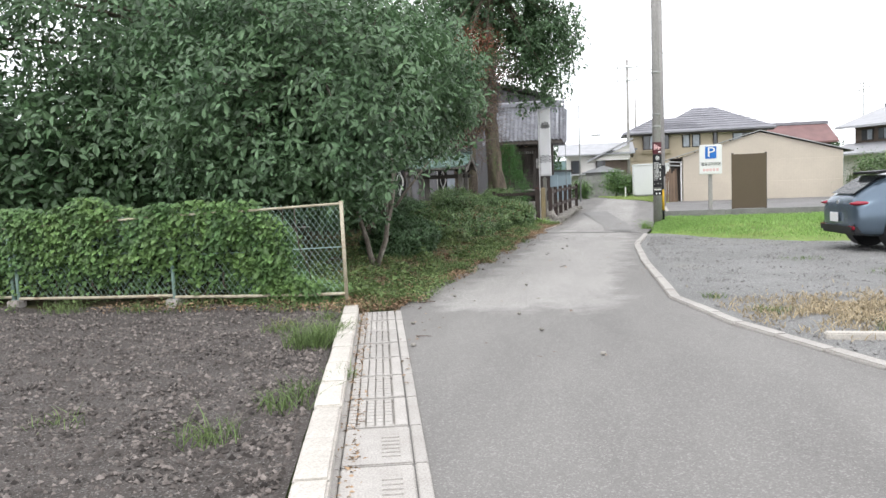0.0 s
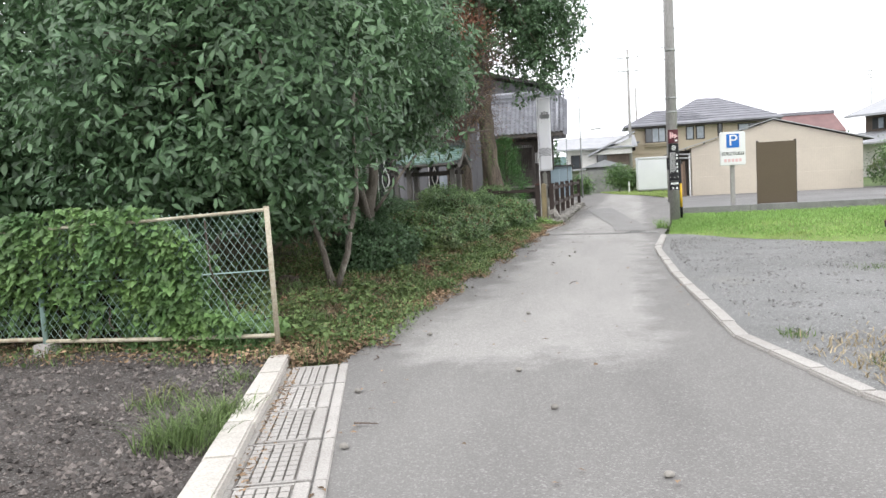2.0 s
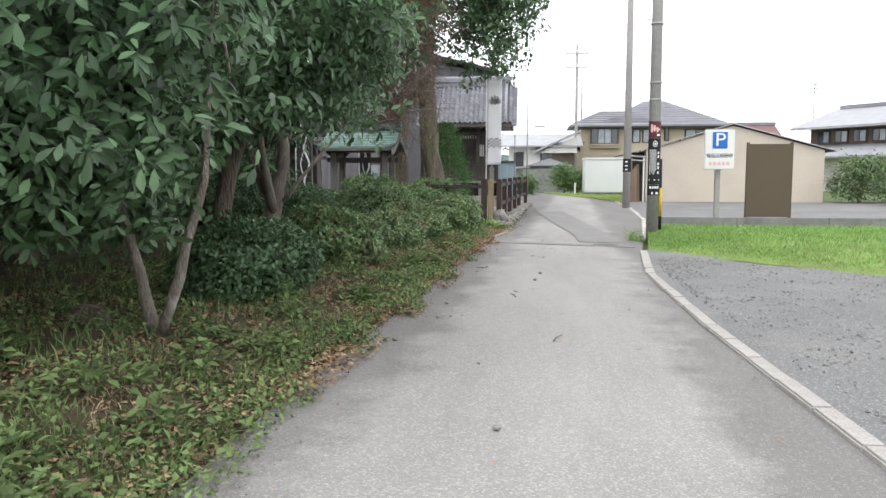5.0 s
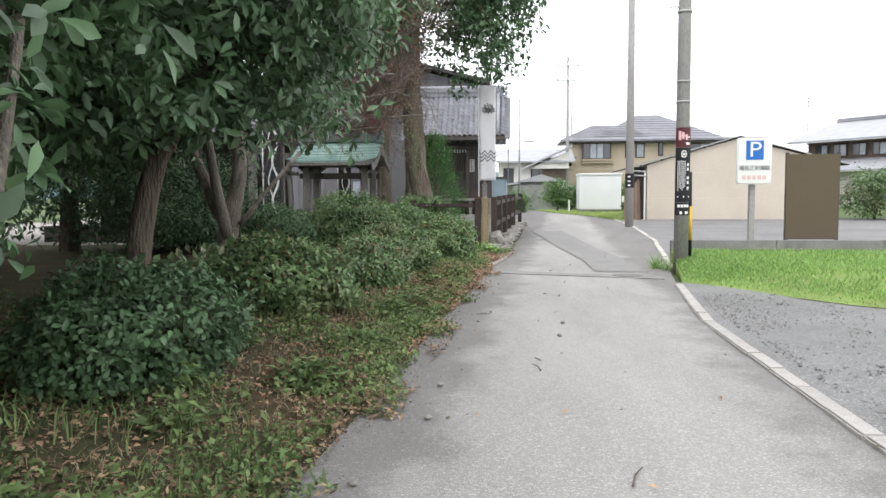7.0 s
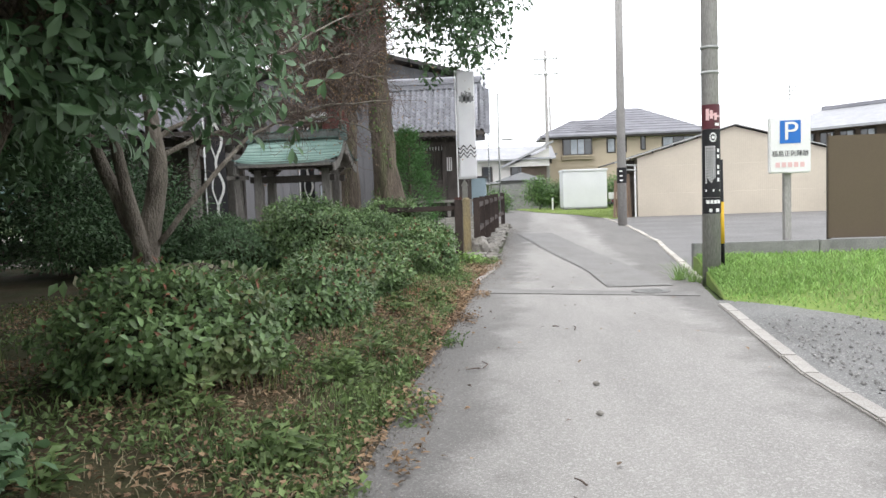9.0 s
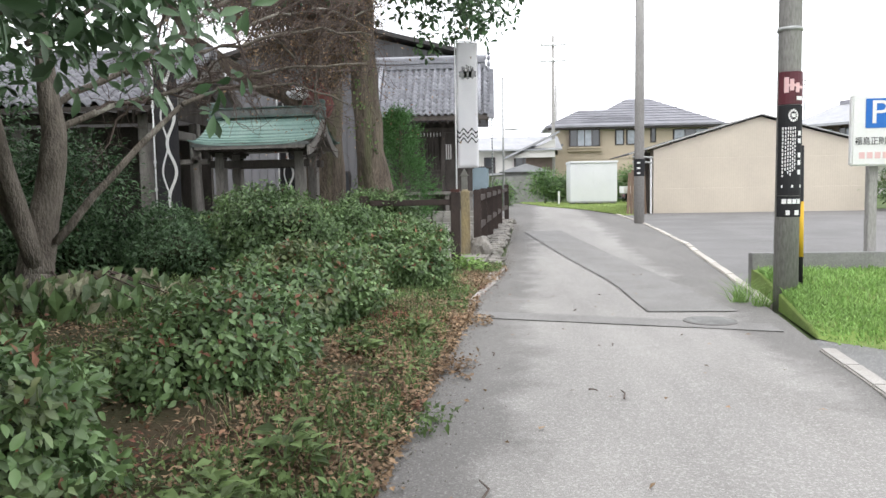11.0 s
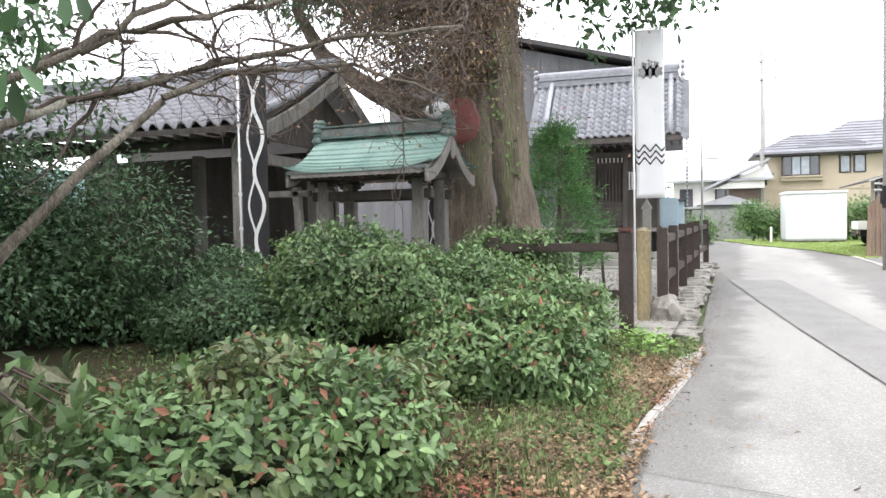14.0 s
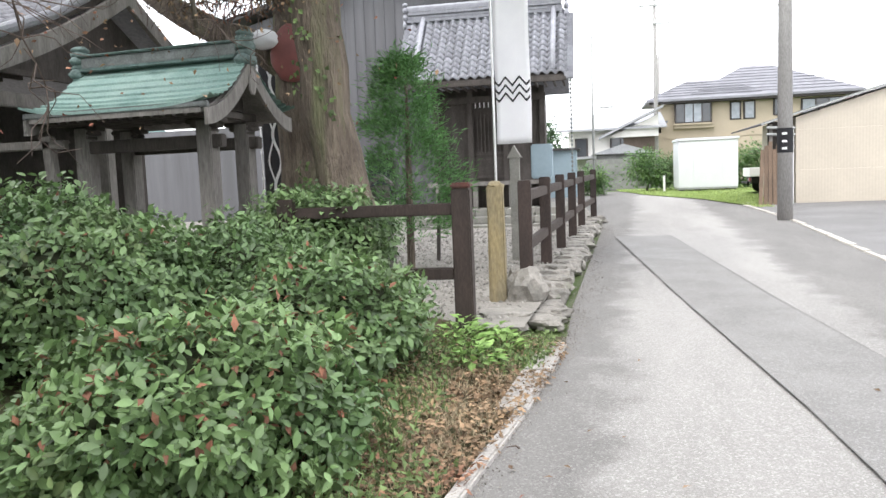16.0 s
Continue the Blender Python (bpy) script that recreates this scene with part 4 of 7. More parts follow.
clear = lambda q: q[0] < (-2.35 if q[1] < 11.9 else -2.8 if q[2] > 3.2 else -3.5) - 0.25 * max(0, 2.0 - q[2]) and q[2] > (0.95 if q[1] < 12.9 else 2.3)
tree("broadleaf_tree", "spreading dark green broadleaf tree over the verge", "tree",
     [([(-3.5, 12.0, 0), (-3.65, 12.05, 0.6), (-3.95, 12.1, 1.5), (-4.3, 12.3, 2.8)], [0.06, 0.038, 0.036, 0.03]),
      ([(-3.5, 12.0, 0.1), (-3.3, 11.95, 0.6), (-3.25, 12.3, 1.3), (-3.4, 12.8, 2.4)], [0.042, 0.04, 0.032, 0.02])],
     [((-4.6, 11.9, 3.1), (2.4, 2.4, 2.0), 150), ((-3.7, 13.6, 2.8), (1.4, 1.8, 1.7), 70), ((-4.8, 11.0, 1.9), (1.6, 1.3, 0.8), 40), ((-3.75, 12.4, 1.5), (0.9, 0.9, 0.5), 60)], 190, 0.125, 0.38, LEAF_TREE, BARK2, 1, 0.34, clear, whorl=True)
# the last two crowns are added, mostly out of view, to darken the understory
tree("broadleaf_tree", "dark broadleaf tree standing back in the shade", "tree",
     [([(-7.8, 16.6, 0), (-7.75, 16.7, 1.6), (-7.5, 16.8, 3.2)], [0.2, 0.16, 0.1])],
     [((-7.2, 15.5, 4.0), (3.0, 3.0, 2.2), 170), ((-11.2, 13.2, 4.5), (1.5, 1.5, 1.4), 30), ((-8.0, 12.8, 4.6), (3.0, 2.3, 1.3), 80), ((-8.6, 19.2, 4.8), (3.0, 3.0, 1.3), 110)], 110, 0.16, 0.38, LEAF_TREE, BARK, 2, 0.4, whorl=True)
tree("broadleaf_tree", "dark broadleaf tree leaning toward the lane", "tree",
     [([(-5.3, 17.3, 0), (-5.1, 17.4, 1.4), (-4.6, 17.4, 2.6)], [0.14, 0.12, 0.08])],
     [((-4.9, 16.8, 3.7), (2.5, 2.9, 1.75), 330), ((-8.2, 20.3, 3.6), (2.3, 2.3, 2.2), 120)], 120, 0.15, 0.38, LEAF_TREE, BARK, 3, 0.36,
     lambda q: q[0] < -2.5 and q[2] > 2.0, whorl=True)
tree("forked_tree", "thick forked tree with lichen-spotted bark and bare twigs", "tree",
     [([(-6.15, 22.5, 0), (-6.2, 22.5, 0.5), (-6.1, 22.55, 1.1), (-5.95, 22.6, 2.0), (-6.1, 22.7, 3.4)], [0.24, 0.19, 0.16, 0.12, 0.07]),
      ([(-6.15, 22.5, 0.7), (-6.45, 22.4, 1.5), (-6.9, 22.3, 2.6)], [0.14, 0.11, 0.06]),
      ([(-6.15, 22.45, 0.6), (-6.25, 22.2, 1.6), (-6.35, 22.0, 3.0)], [0.11, 0.09, 0.05]),
      ([(-5.95, 22.5, 0.85), (-5.6, 22.7, 1.35), (-5.25, 23.0, 1.85), (-4.9, 23.4, 2.35)], [0.048, 0.042, 0.034, 0.026])],
     [((-7.2, 21.3, 3.2), (1.1, 1.3, 0.8), 34), ((-8.4, 22.5, 3.3), (1.6, 1.8, 1.5), 60), ((-4.0, 20.2, 2.85), (0.55, 0.7, 0.5), 12)], 75, 0.17, 0.4, LEAF_TREE, BARK2, 4, 0.33, whorl=True)
tree("great_tree", "tall old tree with thick furrowed trunk and withered patches", "tree",
     [([(-3.27, 29.1, 0), (-3.32, 29.1, 0.4), (-3.44, 29.2, 1.2), (-3.65, 29.3, 2.6), (-3.8, 29.4, 4.0), (-3.8, 29.5, 6.5), (-3.7, 29.5, 9.0)], [0.4, 0.31, 0.27, 0.262, 0.25, 0.21, 0.14])],
     [((-1.95, 31.0, 7.0), (1.5, 1.8, 2.5), 120), ((-3.6, 30.5, 9.3), (2.2, 2.4, 2.2), 90), ((-5.6, 30.5, 7.6), (2.2, 2.0, 1.7), 70), ((-4.6, 28.6, 5.9), (1.3, 1.0, 0.8), 40)], 110, 0.16, 0.44, LEAF_TREE, BARK, 5, 0.36, whorl=True)
tree("withered_tree", "slender tree with brown withered foliage", "tree",
     [([(-3.95, 30.0, 0), (-3.95, 30.0, 2.0), (-4.05, 29.8, 4.5), (-4.3, 29.0, 6.0)], [0.09, 0.08, 0.06, 0.03])],
     [((-4.3, 28.5, 6.2), (0.95, 0.9, 1.3), 55)], 70, 0.12, 0.5, LEAF_RED, BARK, 6, 0.3, None, 0.5)
old = tree("cedar_tree", "massive old reddish-barked tree behind the pavilion", "tree",
           [([(-5.5, 33.6, 0), (-5.5, 33.6, 1.0), (-5.5, 33.6, 3.4), (-5.5, 33.6, 6.0), (-5.4, 33.6, 9.0)], [0.68, 0.52, 0.47, 0.38, 0.2]),
            ([(-5.65, 33.55, 3.35), (-6.5, 33.5, 3.8), (-7.6, 33.6, 4.3), (-8.7, 33.6, 5.1), (-9.3, 33.6, 6.2)], [0.25, 0.22, 0.2, 0.17, 0.1])],
           [((-5.6, 33.6, 8.2), (2.0, 2.0, 2.4), 80), ((-6.4, 33.2, 6.4), (2.0, 1.6, 0.9), 60), ((-8.6, 33.4, 6.6), (1.6, 1.4, 0.9), 40)], 100, 0.16, 0.35, LEAF_DARK, BARK, 7, 0.34)
smooth(part("painted_scar", blob(B(), (-5.5, 33.1, 3.47), (0.38, 0.12, 0.46), 0.1, 3, 3), RED_DISC, old, "limb scar sealed with faded red paint"))
smooth(part("sawn_stub", blob(B(), (-5.95, 33.0, 3.68), (0.26, 0.22, 0.15), 0.2, 5, 3), CARDBOARD_WHITE, old, "pale sawn limb stub"))
tree("evergreen_bush", "dense dark evergreen bush beside the hall", "bush",
     [([(-9.3, 25.8, 0), (-9.3, 25.8, 1.5)], [0.08, 0.04])],
     [((-9.4, 25.6, 1.4), (1.5, 1.4, 1.3), 130), ((-8.0, 24.6, 0.9), (1.0, 1.0, 0.6), 45)], 120, 0.085, 0.5, LEAF_DARK, BARK, 8, 0.3)
tree("evergreen_bush", "dark leafy evergreen bush before the hall", "bush",
     [([(-7.6, 25.9, 0), (-7.6, 25.9, 1.3)], [0.06, 0.03])],
     [((-7.9, 25.8, 1.25), (1.1, 1.0, 1.05), 85)], 130, 0.075, 0.5, LEAF_DARK, BARK, 14, 0.27)
date_rng = np.random.default_rng(77)
for i, (x, y, h, w) in enumerate([(-13, 14, 2.6, 1.9), (-17, 20, 3.6, 2.6), (-12, 21, 6.5, 3), (-11, 25.5, 6, 2.8), (-16, 28, 7.5, 3.4), (-22, 26, 5, 3.4), (-11.2, 16.5, 3.4, 1.8), (-24, 20, 4.4, 3), (-7.6, 12.9, 4.2, 1.8), (-10.3, 12.4, 3.8, 2.0), (-13.6, 12.6, 2.8, 2.0)]):
    tree("woodland_tree", "dark leafy woodland tree behind the fence", "tree", [([(x, y, 0), (x + 0.2, y, h * 0.3), (x, y + 0.2, h * 0.6)], [0.22, 0.17, 0.1])],
         [((x, y, h * 0.62), (w, w, h * 0.38), 95), ((x, y, h * 0.22), (w * 0.9, w * 0.9, h * 0.18), 40)], 75, 0.17, 0.45, LEAF_TREE, BARK, 40 + i, 0.42, (lambda q: q[2] > 1.0) if i > 7 else None, 0.1, "woodland", whorl=i > 7)


# tall trees added with crowns above view, to block sky light on the left
for i, (x, y, h) in enumerate([(-9.2, 17.0, 9.0), (-10.0, 21.0, 9.0)]):
    tree("grove_tree", "tall dark tree added to shade the grove", "tree", [([(x, y, 0), (x + 0.1, y, 2.5), (x, y + 0.1, h * 0.75)], [0.26, 0.2, 0.1])],
         [((x, y, h * 0.8), (3.3, 3.2, 1.7), 170)], 60, 0.24, 0.5, LEAF_DARK, BARK, 60 + i, 0.5, None, 0.08, "woodland")


# ---- timber fence and stones at the shrine ----
root = thing("timber_fence", "dark brown post-and-rail timber fence", "fence", "shrine fences")
posts = [(-1.64, 30.2), (-1.53, 32.2), (-1.4, 34.1), (-1.26, 36.1), (-1.12, 38.2), (-0.86, 41.0)]
for x, y in posts:
    z = ground_z(y)
    part("post", box(B(), (x - 0.075, y - 0.075, z), (x + 0.075, y + 0.075, z + 1.32), 0.012), WOOD_BROWN, root)
for (xa, ya), (xb, yb) in zip(posts, posts[1:]):
    for h in (0.5, 1.08):
        ln = math.hypot(xb - xa, yb - ya)
        bm = box(B(), (-0.045, 0.08, -0.06), (0.045, ln - 0.08, 0.06), 0.01)
        ob = part("rail", bm, WOOD_BROWN, root)
        ob.matrix_basis = pose(xa, ya, ground_z(ya) + h + 0.06, math.degrees(math.atan2(ground_z(yb) - ground_z(ya), ln)), 0, math.degrees(math.atan2(-(xb - xa), yb - ya)))
root = thing("timber_fence", "dark timber fence with a reddish post cap by the entrance", "fence", "shrine fences")
part("post", box(B(), (-2.04, 27.68, 0.0), (-1.88, 27.84, 1.29), 0.012), WOOD_BROWN, root)
part("cap", box(B(), (-2.045, 27.675, 1.292), (-1.875, 27.845, 1.34), 0.015), WOOD_CAP, root)
for h in (0.52, 1.07):
    part("rail", box(B(), (-3.45, 27.72, h), (-2.042, 27.8, h + 0.1), 0.01), WOOD_BROWN, root)
part("post", box(B(), (-3.6, 27.69, 0.0), (-3.46, 27.83, 1.25), 0.012), WOOD_BROWN, root)

root = thing("stone_post", "square ochre stone post with lichen", "stone post", at=(-1.84, 29.1, 0.0))
bm = box(B(), (-0.085, -0.085, 0), (0.085, 0.085, 1.29), 0.015)
bmesh.ops.subdivide_edges(bm, edges=bm.edges[:], cuts=3)
for v in bm.verts:
    v.co += Vector((1, 1, 0)) * 0.012 * noise.noise(v.co * 6)
part("shaft", bm, OLD_STONE, root)
part("worn_top", blob(B(), (0, 0, 1.29), (0.085, 0.085, 0.05), 0.3, 3, 2), OLD_STONE, root)


def boulder(c, r, seed, label, mat=ROCK, name="edging_stone", flat=None):
    bm = blob(B(), (0, 0, 0), r, 0.45, seed, 3)
    if flat:
        for v in bm.verts:
            v.co.z = max(-flat, min(flat, v.co.z))
    ob = mesh(name, bm, mat)
    ob.matrix_basis = pose(*c, 0, 0, seed * 37 % 360)
    return tagged(ob, label, "stone", "edging stones")


boulder((-1.57, 29.15, 0.2), (0.2, 0.22, 0.28), 4, "rough upright grey rock beside the stone post", name="boulder")
boulder((-1.72, 28.35, 0.06), (0.32, 0.28, 0.13), 8, "flat worn stone slab by the fence", flat=0.08)
for i in range(24):
    y = 29.6 + i * 0.5
    x = np.interp(y, [28, 29.5, 38, 41.5], [-1.5, -1.42, -1.0, -0.8])
    boulder((x + random.uniform(-0.05, 0.05), y, ground_z(y) + 0.05), (0.17 + 0.06 * random.random(), 0.24, 0.13 + 0.04 * random.random()), 20 + i, "rough pale edging stone along the lane", flat=0.11)
for i in range(7):
    y = 28.4 + i * 0.42
    boulder((-1.33 + random.uniform(-0.05, 0.05), y, 0.02), (0.14, 0.2, 0.08), 60 + i, "low mossy edging stone along the lane", flat=0.06)

# ---- banners ----
root = thing("white_banner", "tall white banner with a leaf crest and black zigzags", "banner", at=(-1.83, 31.3, 0.11))
smooth(part("pole", limb(B(), [(-0.27, 0, 0), (-0.27, 0, 4.5)], [0.018, 0.014], 10), WHITE, root))
part("top_rod", limb(B(), [(-0.29, 0, 4.36), (0.23, 0, 4.36)], [0.01, 0.01], 8), WHITE, root)
V, F = [], []
for i in range(31):
    z = 1.68 + (4.34 - 1.68) * i / 30
    for k in range(9):
        x = -0.24 + 0.45 * k / 8
        V.append((x + 0.012 * (1 - i / 30) * math.sin(i * 0.3), -0.01 + 0.025 * math.sin(i * 0.35 + k * 0.5) * (k / 8), z))
for i in range(30):
    for k in range(8):
        F.append((i * 9 + k, i * 9 + k + 1, (i + 1) * 9 + k + 1, (i + 1) * 9 + k))
cloth = smooth(raw("cloth", V, F, CLOTH, root))
so = cloth.modifiers.new("thick", "SOLIDIFY")
so.thickness = 0.004


def on_cloth(x, z):
    i, k = (z - 1.68) / (4.34 - 1.68) * 30, (x + 0.24) / 0.45 * 8
    return -0.01 + 0.025 * math.sin(i * 0.35 + k * 0.5) * (k / 8) - 0.009


for j in range(3):
    V, F = [], []
    n = 24
    for q in range(n + 1):
        x = -0.235 + 0.44 * q / n
        u = (q / n * 2.5 + 0.25) % 1.0
        z = 2.27 + 0.1 * j + 0.11 * (abs(u - 0.5) * 2 - 0.5)
        for dz in (-0.017, 0.017):
            V.append((x, on_cloth(x, z) - 0.002, z + dz))
    for q in range(n):
        F.append((q * 2, q * 2 + 2, q * 2 + 3, q * 2 + 1))
    raw("zigzag_stripe", V, F, BLACK, cloth)
leafs = [(0, 0.0, 0.0), (-0.1, 0.01, 0.5), (0.1, 0.01, -0.5)]
bm = B()
for dx, dz, turn in leafs:
    t = B()
    o = [(0.085 * math.sin(a) * (1 + 0.18 * math.cos(6 * a)), 0.09 * -math.cos(a) * (1 + 0.18 * math.cos(6 * a))) for a in np.linspace(0, 2 * math.pi, 29)[:-1]]
    prism(bm, [(dx + u, 3.66 + dz + v) for u, v in o], -0.034, -0.03, "y")
for dx, h in ((-0.09, 0.09), (0, 0.13), (0.09, 0.09)):
    for k in range(5):
        a = k * 0.4
        prism(bm, [(dx + 0.022 * math.cos(t) + 0.02 * (k % 2 * 2 - 1) * (k > 0), 3.74 + h * k / 5 + 0.022 * math.sin(t)) for t in np.linspace(0, 2 * math.pi, 9)[:-1]], -0.034, -0.03, "y")
part("leaf_crest", bm, CREST, cloth, "grey leaf and flower crest")
root = thing("pointed_marker_post", "slim grey stone marker post with a pointed cap", "marker post", at=(-1.98, 32.6, 0.14))
part("shaft", box(B(), (-0.07, -0.07, 0), (0.07, 0.07, 1.5), 0.01), STEP_STONE, root)
bm = B()
prism(bm, [(-0.1, 1.502), (0.1, 1.502), (0, 1.68)], -0.1, 0.1, "y")
part("cap", bm, STEP_STONE, root)
root = thing("pale_box_post", "pale blue-grey steel box on a post", "utility box", at=(-1.62, 33.2, 0.12))
part("box", box(B(), (-0.16, -0.12, 1.2), (0.16, 0.12, 1.72), 0.02), BLUE_SHED, root)
part("leg", box(B(), (-0.05, -0.05, 0), (0.05, 0.05, 1.198), 0.005), STEEL, root)

root = thing("wavy_banner", "tall black banner with white wavy lines", "banner", at=(-7.25, 28.35, 0.0))
smooth(part("pole", limb(B(), [(-0.2, 0, 0), (-0.2, 0, 3.75)], [0.018, 0.014], 10), WHITE, root))
for z in (0.9, 1.4, 1.9, 2.4, 2.9, 3.4):
    part("tie", limb(B(), [(-0.2, 0, z), (-0.2, 0, z + 0.05)], [0.03, 0.03], 8), WHITE, root)
cloth = part("cloth", box(B(), (-0.16, -0.005, 0.85), (0.26, 0.005, 3.66)), BLACK_CLOTH, root)
for c0, amp, ph, wid in ((0.0, 0.055, 0.0, 0.035), (0.12, 0.075, math.pi, 0.06)):
    V, F = [], []
    n = 70
    for q in range(n + 1):
        z = 0.9 + 2.74 * q / n
        x = c0 + amp * math.sin(z * 6.3 + ph)
        for s in (-1, 1):
            V.append((x + s * wid * 0.5, -0.009, z))
    for q in range(n):
        F.append((q * 2, q * 2 + 1, q * 2 + 3, q * 2 + 2))
    raw("wavy_line", V, F, WHITE, cloth)
copy_thing(root, pose(-6.95, 35.4, 0.1))

# ---- water pavilion with a copper roof ----
root = thing("water_pavilion", "small timber water pavilion with a green copper roof", "pavilion")
PX, PY, HX, HY = -5.73, 29.6, 1.14, 0.9
root.matrix_basis = pose(PX, PY, 0, 0, 0, -5.5) @ pose(-PX, -PY, 0)


def rise(u):
    return 2.84 - 0.6 * (1 - (1 - u) ** 1.7)


roof = part("roof_deck", B(), WOOD_GREY, root)
bm = B()
for s in (-1, 1):
    for j in range(8):
        u0, u1 = j / 8, (j + 1) / 8
        pts0 = (PY + s * HY * u0, rise(u0) - 0.09)
        pts1 = (PY + s * HY * u1, rise(u1) - 0.09)
        prism(bm, [pts0, pts1, (pts1[0], pts1[1] + 0.06), (pts0[0], pts0[1] + 0.06)], PX - HX + 0.06, PX + HX - 0.06, "x")
bmesh.ops.remove_doubles(bm, verts=bm.verts, dist=0.002)
bm.to_mesh(roof.data)
bm.free()
for s in (-1, 1):
    for j in range(9):
        u0, u1 = j / 9, (j + 1.12) / 9
        V, F = [], []
        nn = 14
        for q in range(nn + 1):
            f = q / nn * 2 - 1
            up = 0.1 * f ** 4
            for (u, dz) in ((u0, 0.0), (u1, 0.03), (u1, 0.0)):
                V.append((PX + f * (HX + 0.06 * u), PY + s * HY * u, rise(min(u, 1.0)) - 0.02 + dz + up * u * u - max(0, u - 1) * 0.3))
        for q in range(nn):
            for k in (0, 1):
                F.append((q * 3 + k, q * 3 + k + 1, q * 3 + 3 + k + 1, q * 3 + 3 + k))
        raw("copper_course", V, F, COPPER, roof)
part("eave_edge", box(B(), (PX - HX - 0.02, PY - HY - 0.01, 2.2), (PX + HX + 0.02, PY - HY + 0.05, 2.262), 0.01), COPPER_DARK, root)
part("ridge", box(B(), (PX - HX + 0.1, PY - 0.09, 2.84), (PX + HX - 0.1, PY + 0.09, 2.97), 0.01), COPPER_DARK, root)
part("ridge_cap", box(B(), (PX - HX + 0.06, PY - 0.12, 2.972), (PX + HX - 0.06, PY + 0.12, 3.0), 0.012), COPPER_GREY, root)
part("ridge_base", box(B(), (PX - HX + 0.1, PY - 0.13, 2.8), (PX + HX - 0.1, PY + 0.13, 2.838), 0.01), COPPER_GREY, root)
for s in (-1, 1):
    bm = B()
    x = PX + s * (HX - 0.06)
    for dz, r in ((2.78, 0.13), (2.86, 0.1), (2.94, 0.12), (3.01, 0.1), (3.07, 0.085)):
        blob(bm, (x + s * 0.03, PY, dz), (0.1, r * 1.3, r * 0.62), 0.25, int(dz * 50), 2)
    smooth(part("ridge_ornament", bm, COPPER_GREY, root, "green-grey scrolled ridge-end ornament"))
    bm = B()
    for t in (-1, 1):
        n = 10
        for j in range(n):
            u0, u1 = j / n, (j + 1) / n
            w0, w1 = 0.2 - 0.03 * u0, 0.2 - 0.03 * u1
            a, b = (PY + t * HY * u0, rise(u0) - 0.045), (PY + t * HY * u1, rise(u1) - 0.045)
            prism(bm, [a, b, (b[0], b[1] - w1), (a[0], a[1] - w0)], PX + s * (HX - 0.02), PX + s * (HX + 0.02), "x")
    bmesh.ops.remove_doubles(bm, verts=bm.verts, dist=0.002)
    part("bargeboard", bm, WOOD_GREY, root, "curved weathered bargeboard")
    bm = blob(B(), (PX + s * (HX + 0.03), PY, 2.52), (0.025, 0.07, 0.14), 0.25, 5, 2)
    part("pendant", bm, WOOD_GREY, root, "carved gable pendant")
for k in range(16):
    y0 = PY - HY + 0.04
    x = PX - HX + 0.14 + k * (2 * HX - 0.28) / 15
    part("rafter", box(B(), (x - 0.025, y0, 2.13), (x + 0.025, PY, 2.19), 0.004, pose(0, 0, 0)), WOOD_DARK, root)
for x in (PX - 0.8, PX + 0.8):
    for y in (PY - 0.38, PY + 0.38):
        part("post", box(B(), (x - 0.09, y - 0.09, 0), (x + 0.09, y + 0.09, 2.12), 0.012), WOOD_GREY, root)
        bm = B()
        for k in range(3):
            box(bm, (x - 0.1 - 0.06 * k, y - 0.08, 1.98 + k * 0.05), (x + 0.1 + 0.06 * k, y + 0.08, 2.03 + k * 0.05), 0.01)
        part("bracket", bm, WOOD_DARK, root, "stepped timber bracket")
for y in (PY - 0.38, PY + 0.38):
    part("beam", box(B(), (PX - 1.0, y - 0.06, 1.82), (PX + 1.0, y + 0.06, 1.96), 0.01), WOOD_DARK, root)
for x in (PX - 0.8, PX + 0.8):
    part("tie_beam", box(B(), (x - 0.05, PY - 0.6, 2.14), (x + 0.05, PY + 0.6, 2.24), 0.01), WOOD_DARK, root)
part("gable_panel", box(B(), (PX + 0.8, PY - 0.32, 2.25), (PX + 0.84, PY + 0.32, 2.44)), WOOD_DARK, root)
root = thing("stone_basin", "grey stone water basin under the pavilion", "water basin", at=(PX, PY, 0.1))
bm = box(B(), (-0.45, -0.25, 0), (0.45, 0.25, 0.62), 0.04)
part("trough", bm, ROCK, root)
part("water", box(B(), (-0.36, -0.17, 0.622), (0.36, 0.17, 0.63)), GLASS, root)
root = thing("timber_prop", "weathered leaning post with a short crossbeam", "timber frame", at=(-6.95, 29.3, 0.1))
part("post", box(B(), (-0.06, -0.06, 0), (0.06, 0.06, 1.95), 0.012, pose(0, 0, 0, 0, -3, 0)), WOOD_GREY, root)
part("beam", box(B(), (-0.75, -0.06, 1.8), (0.14, 0.06, 1.9), 0.012), WOOD_GREY, root)


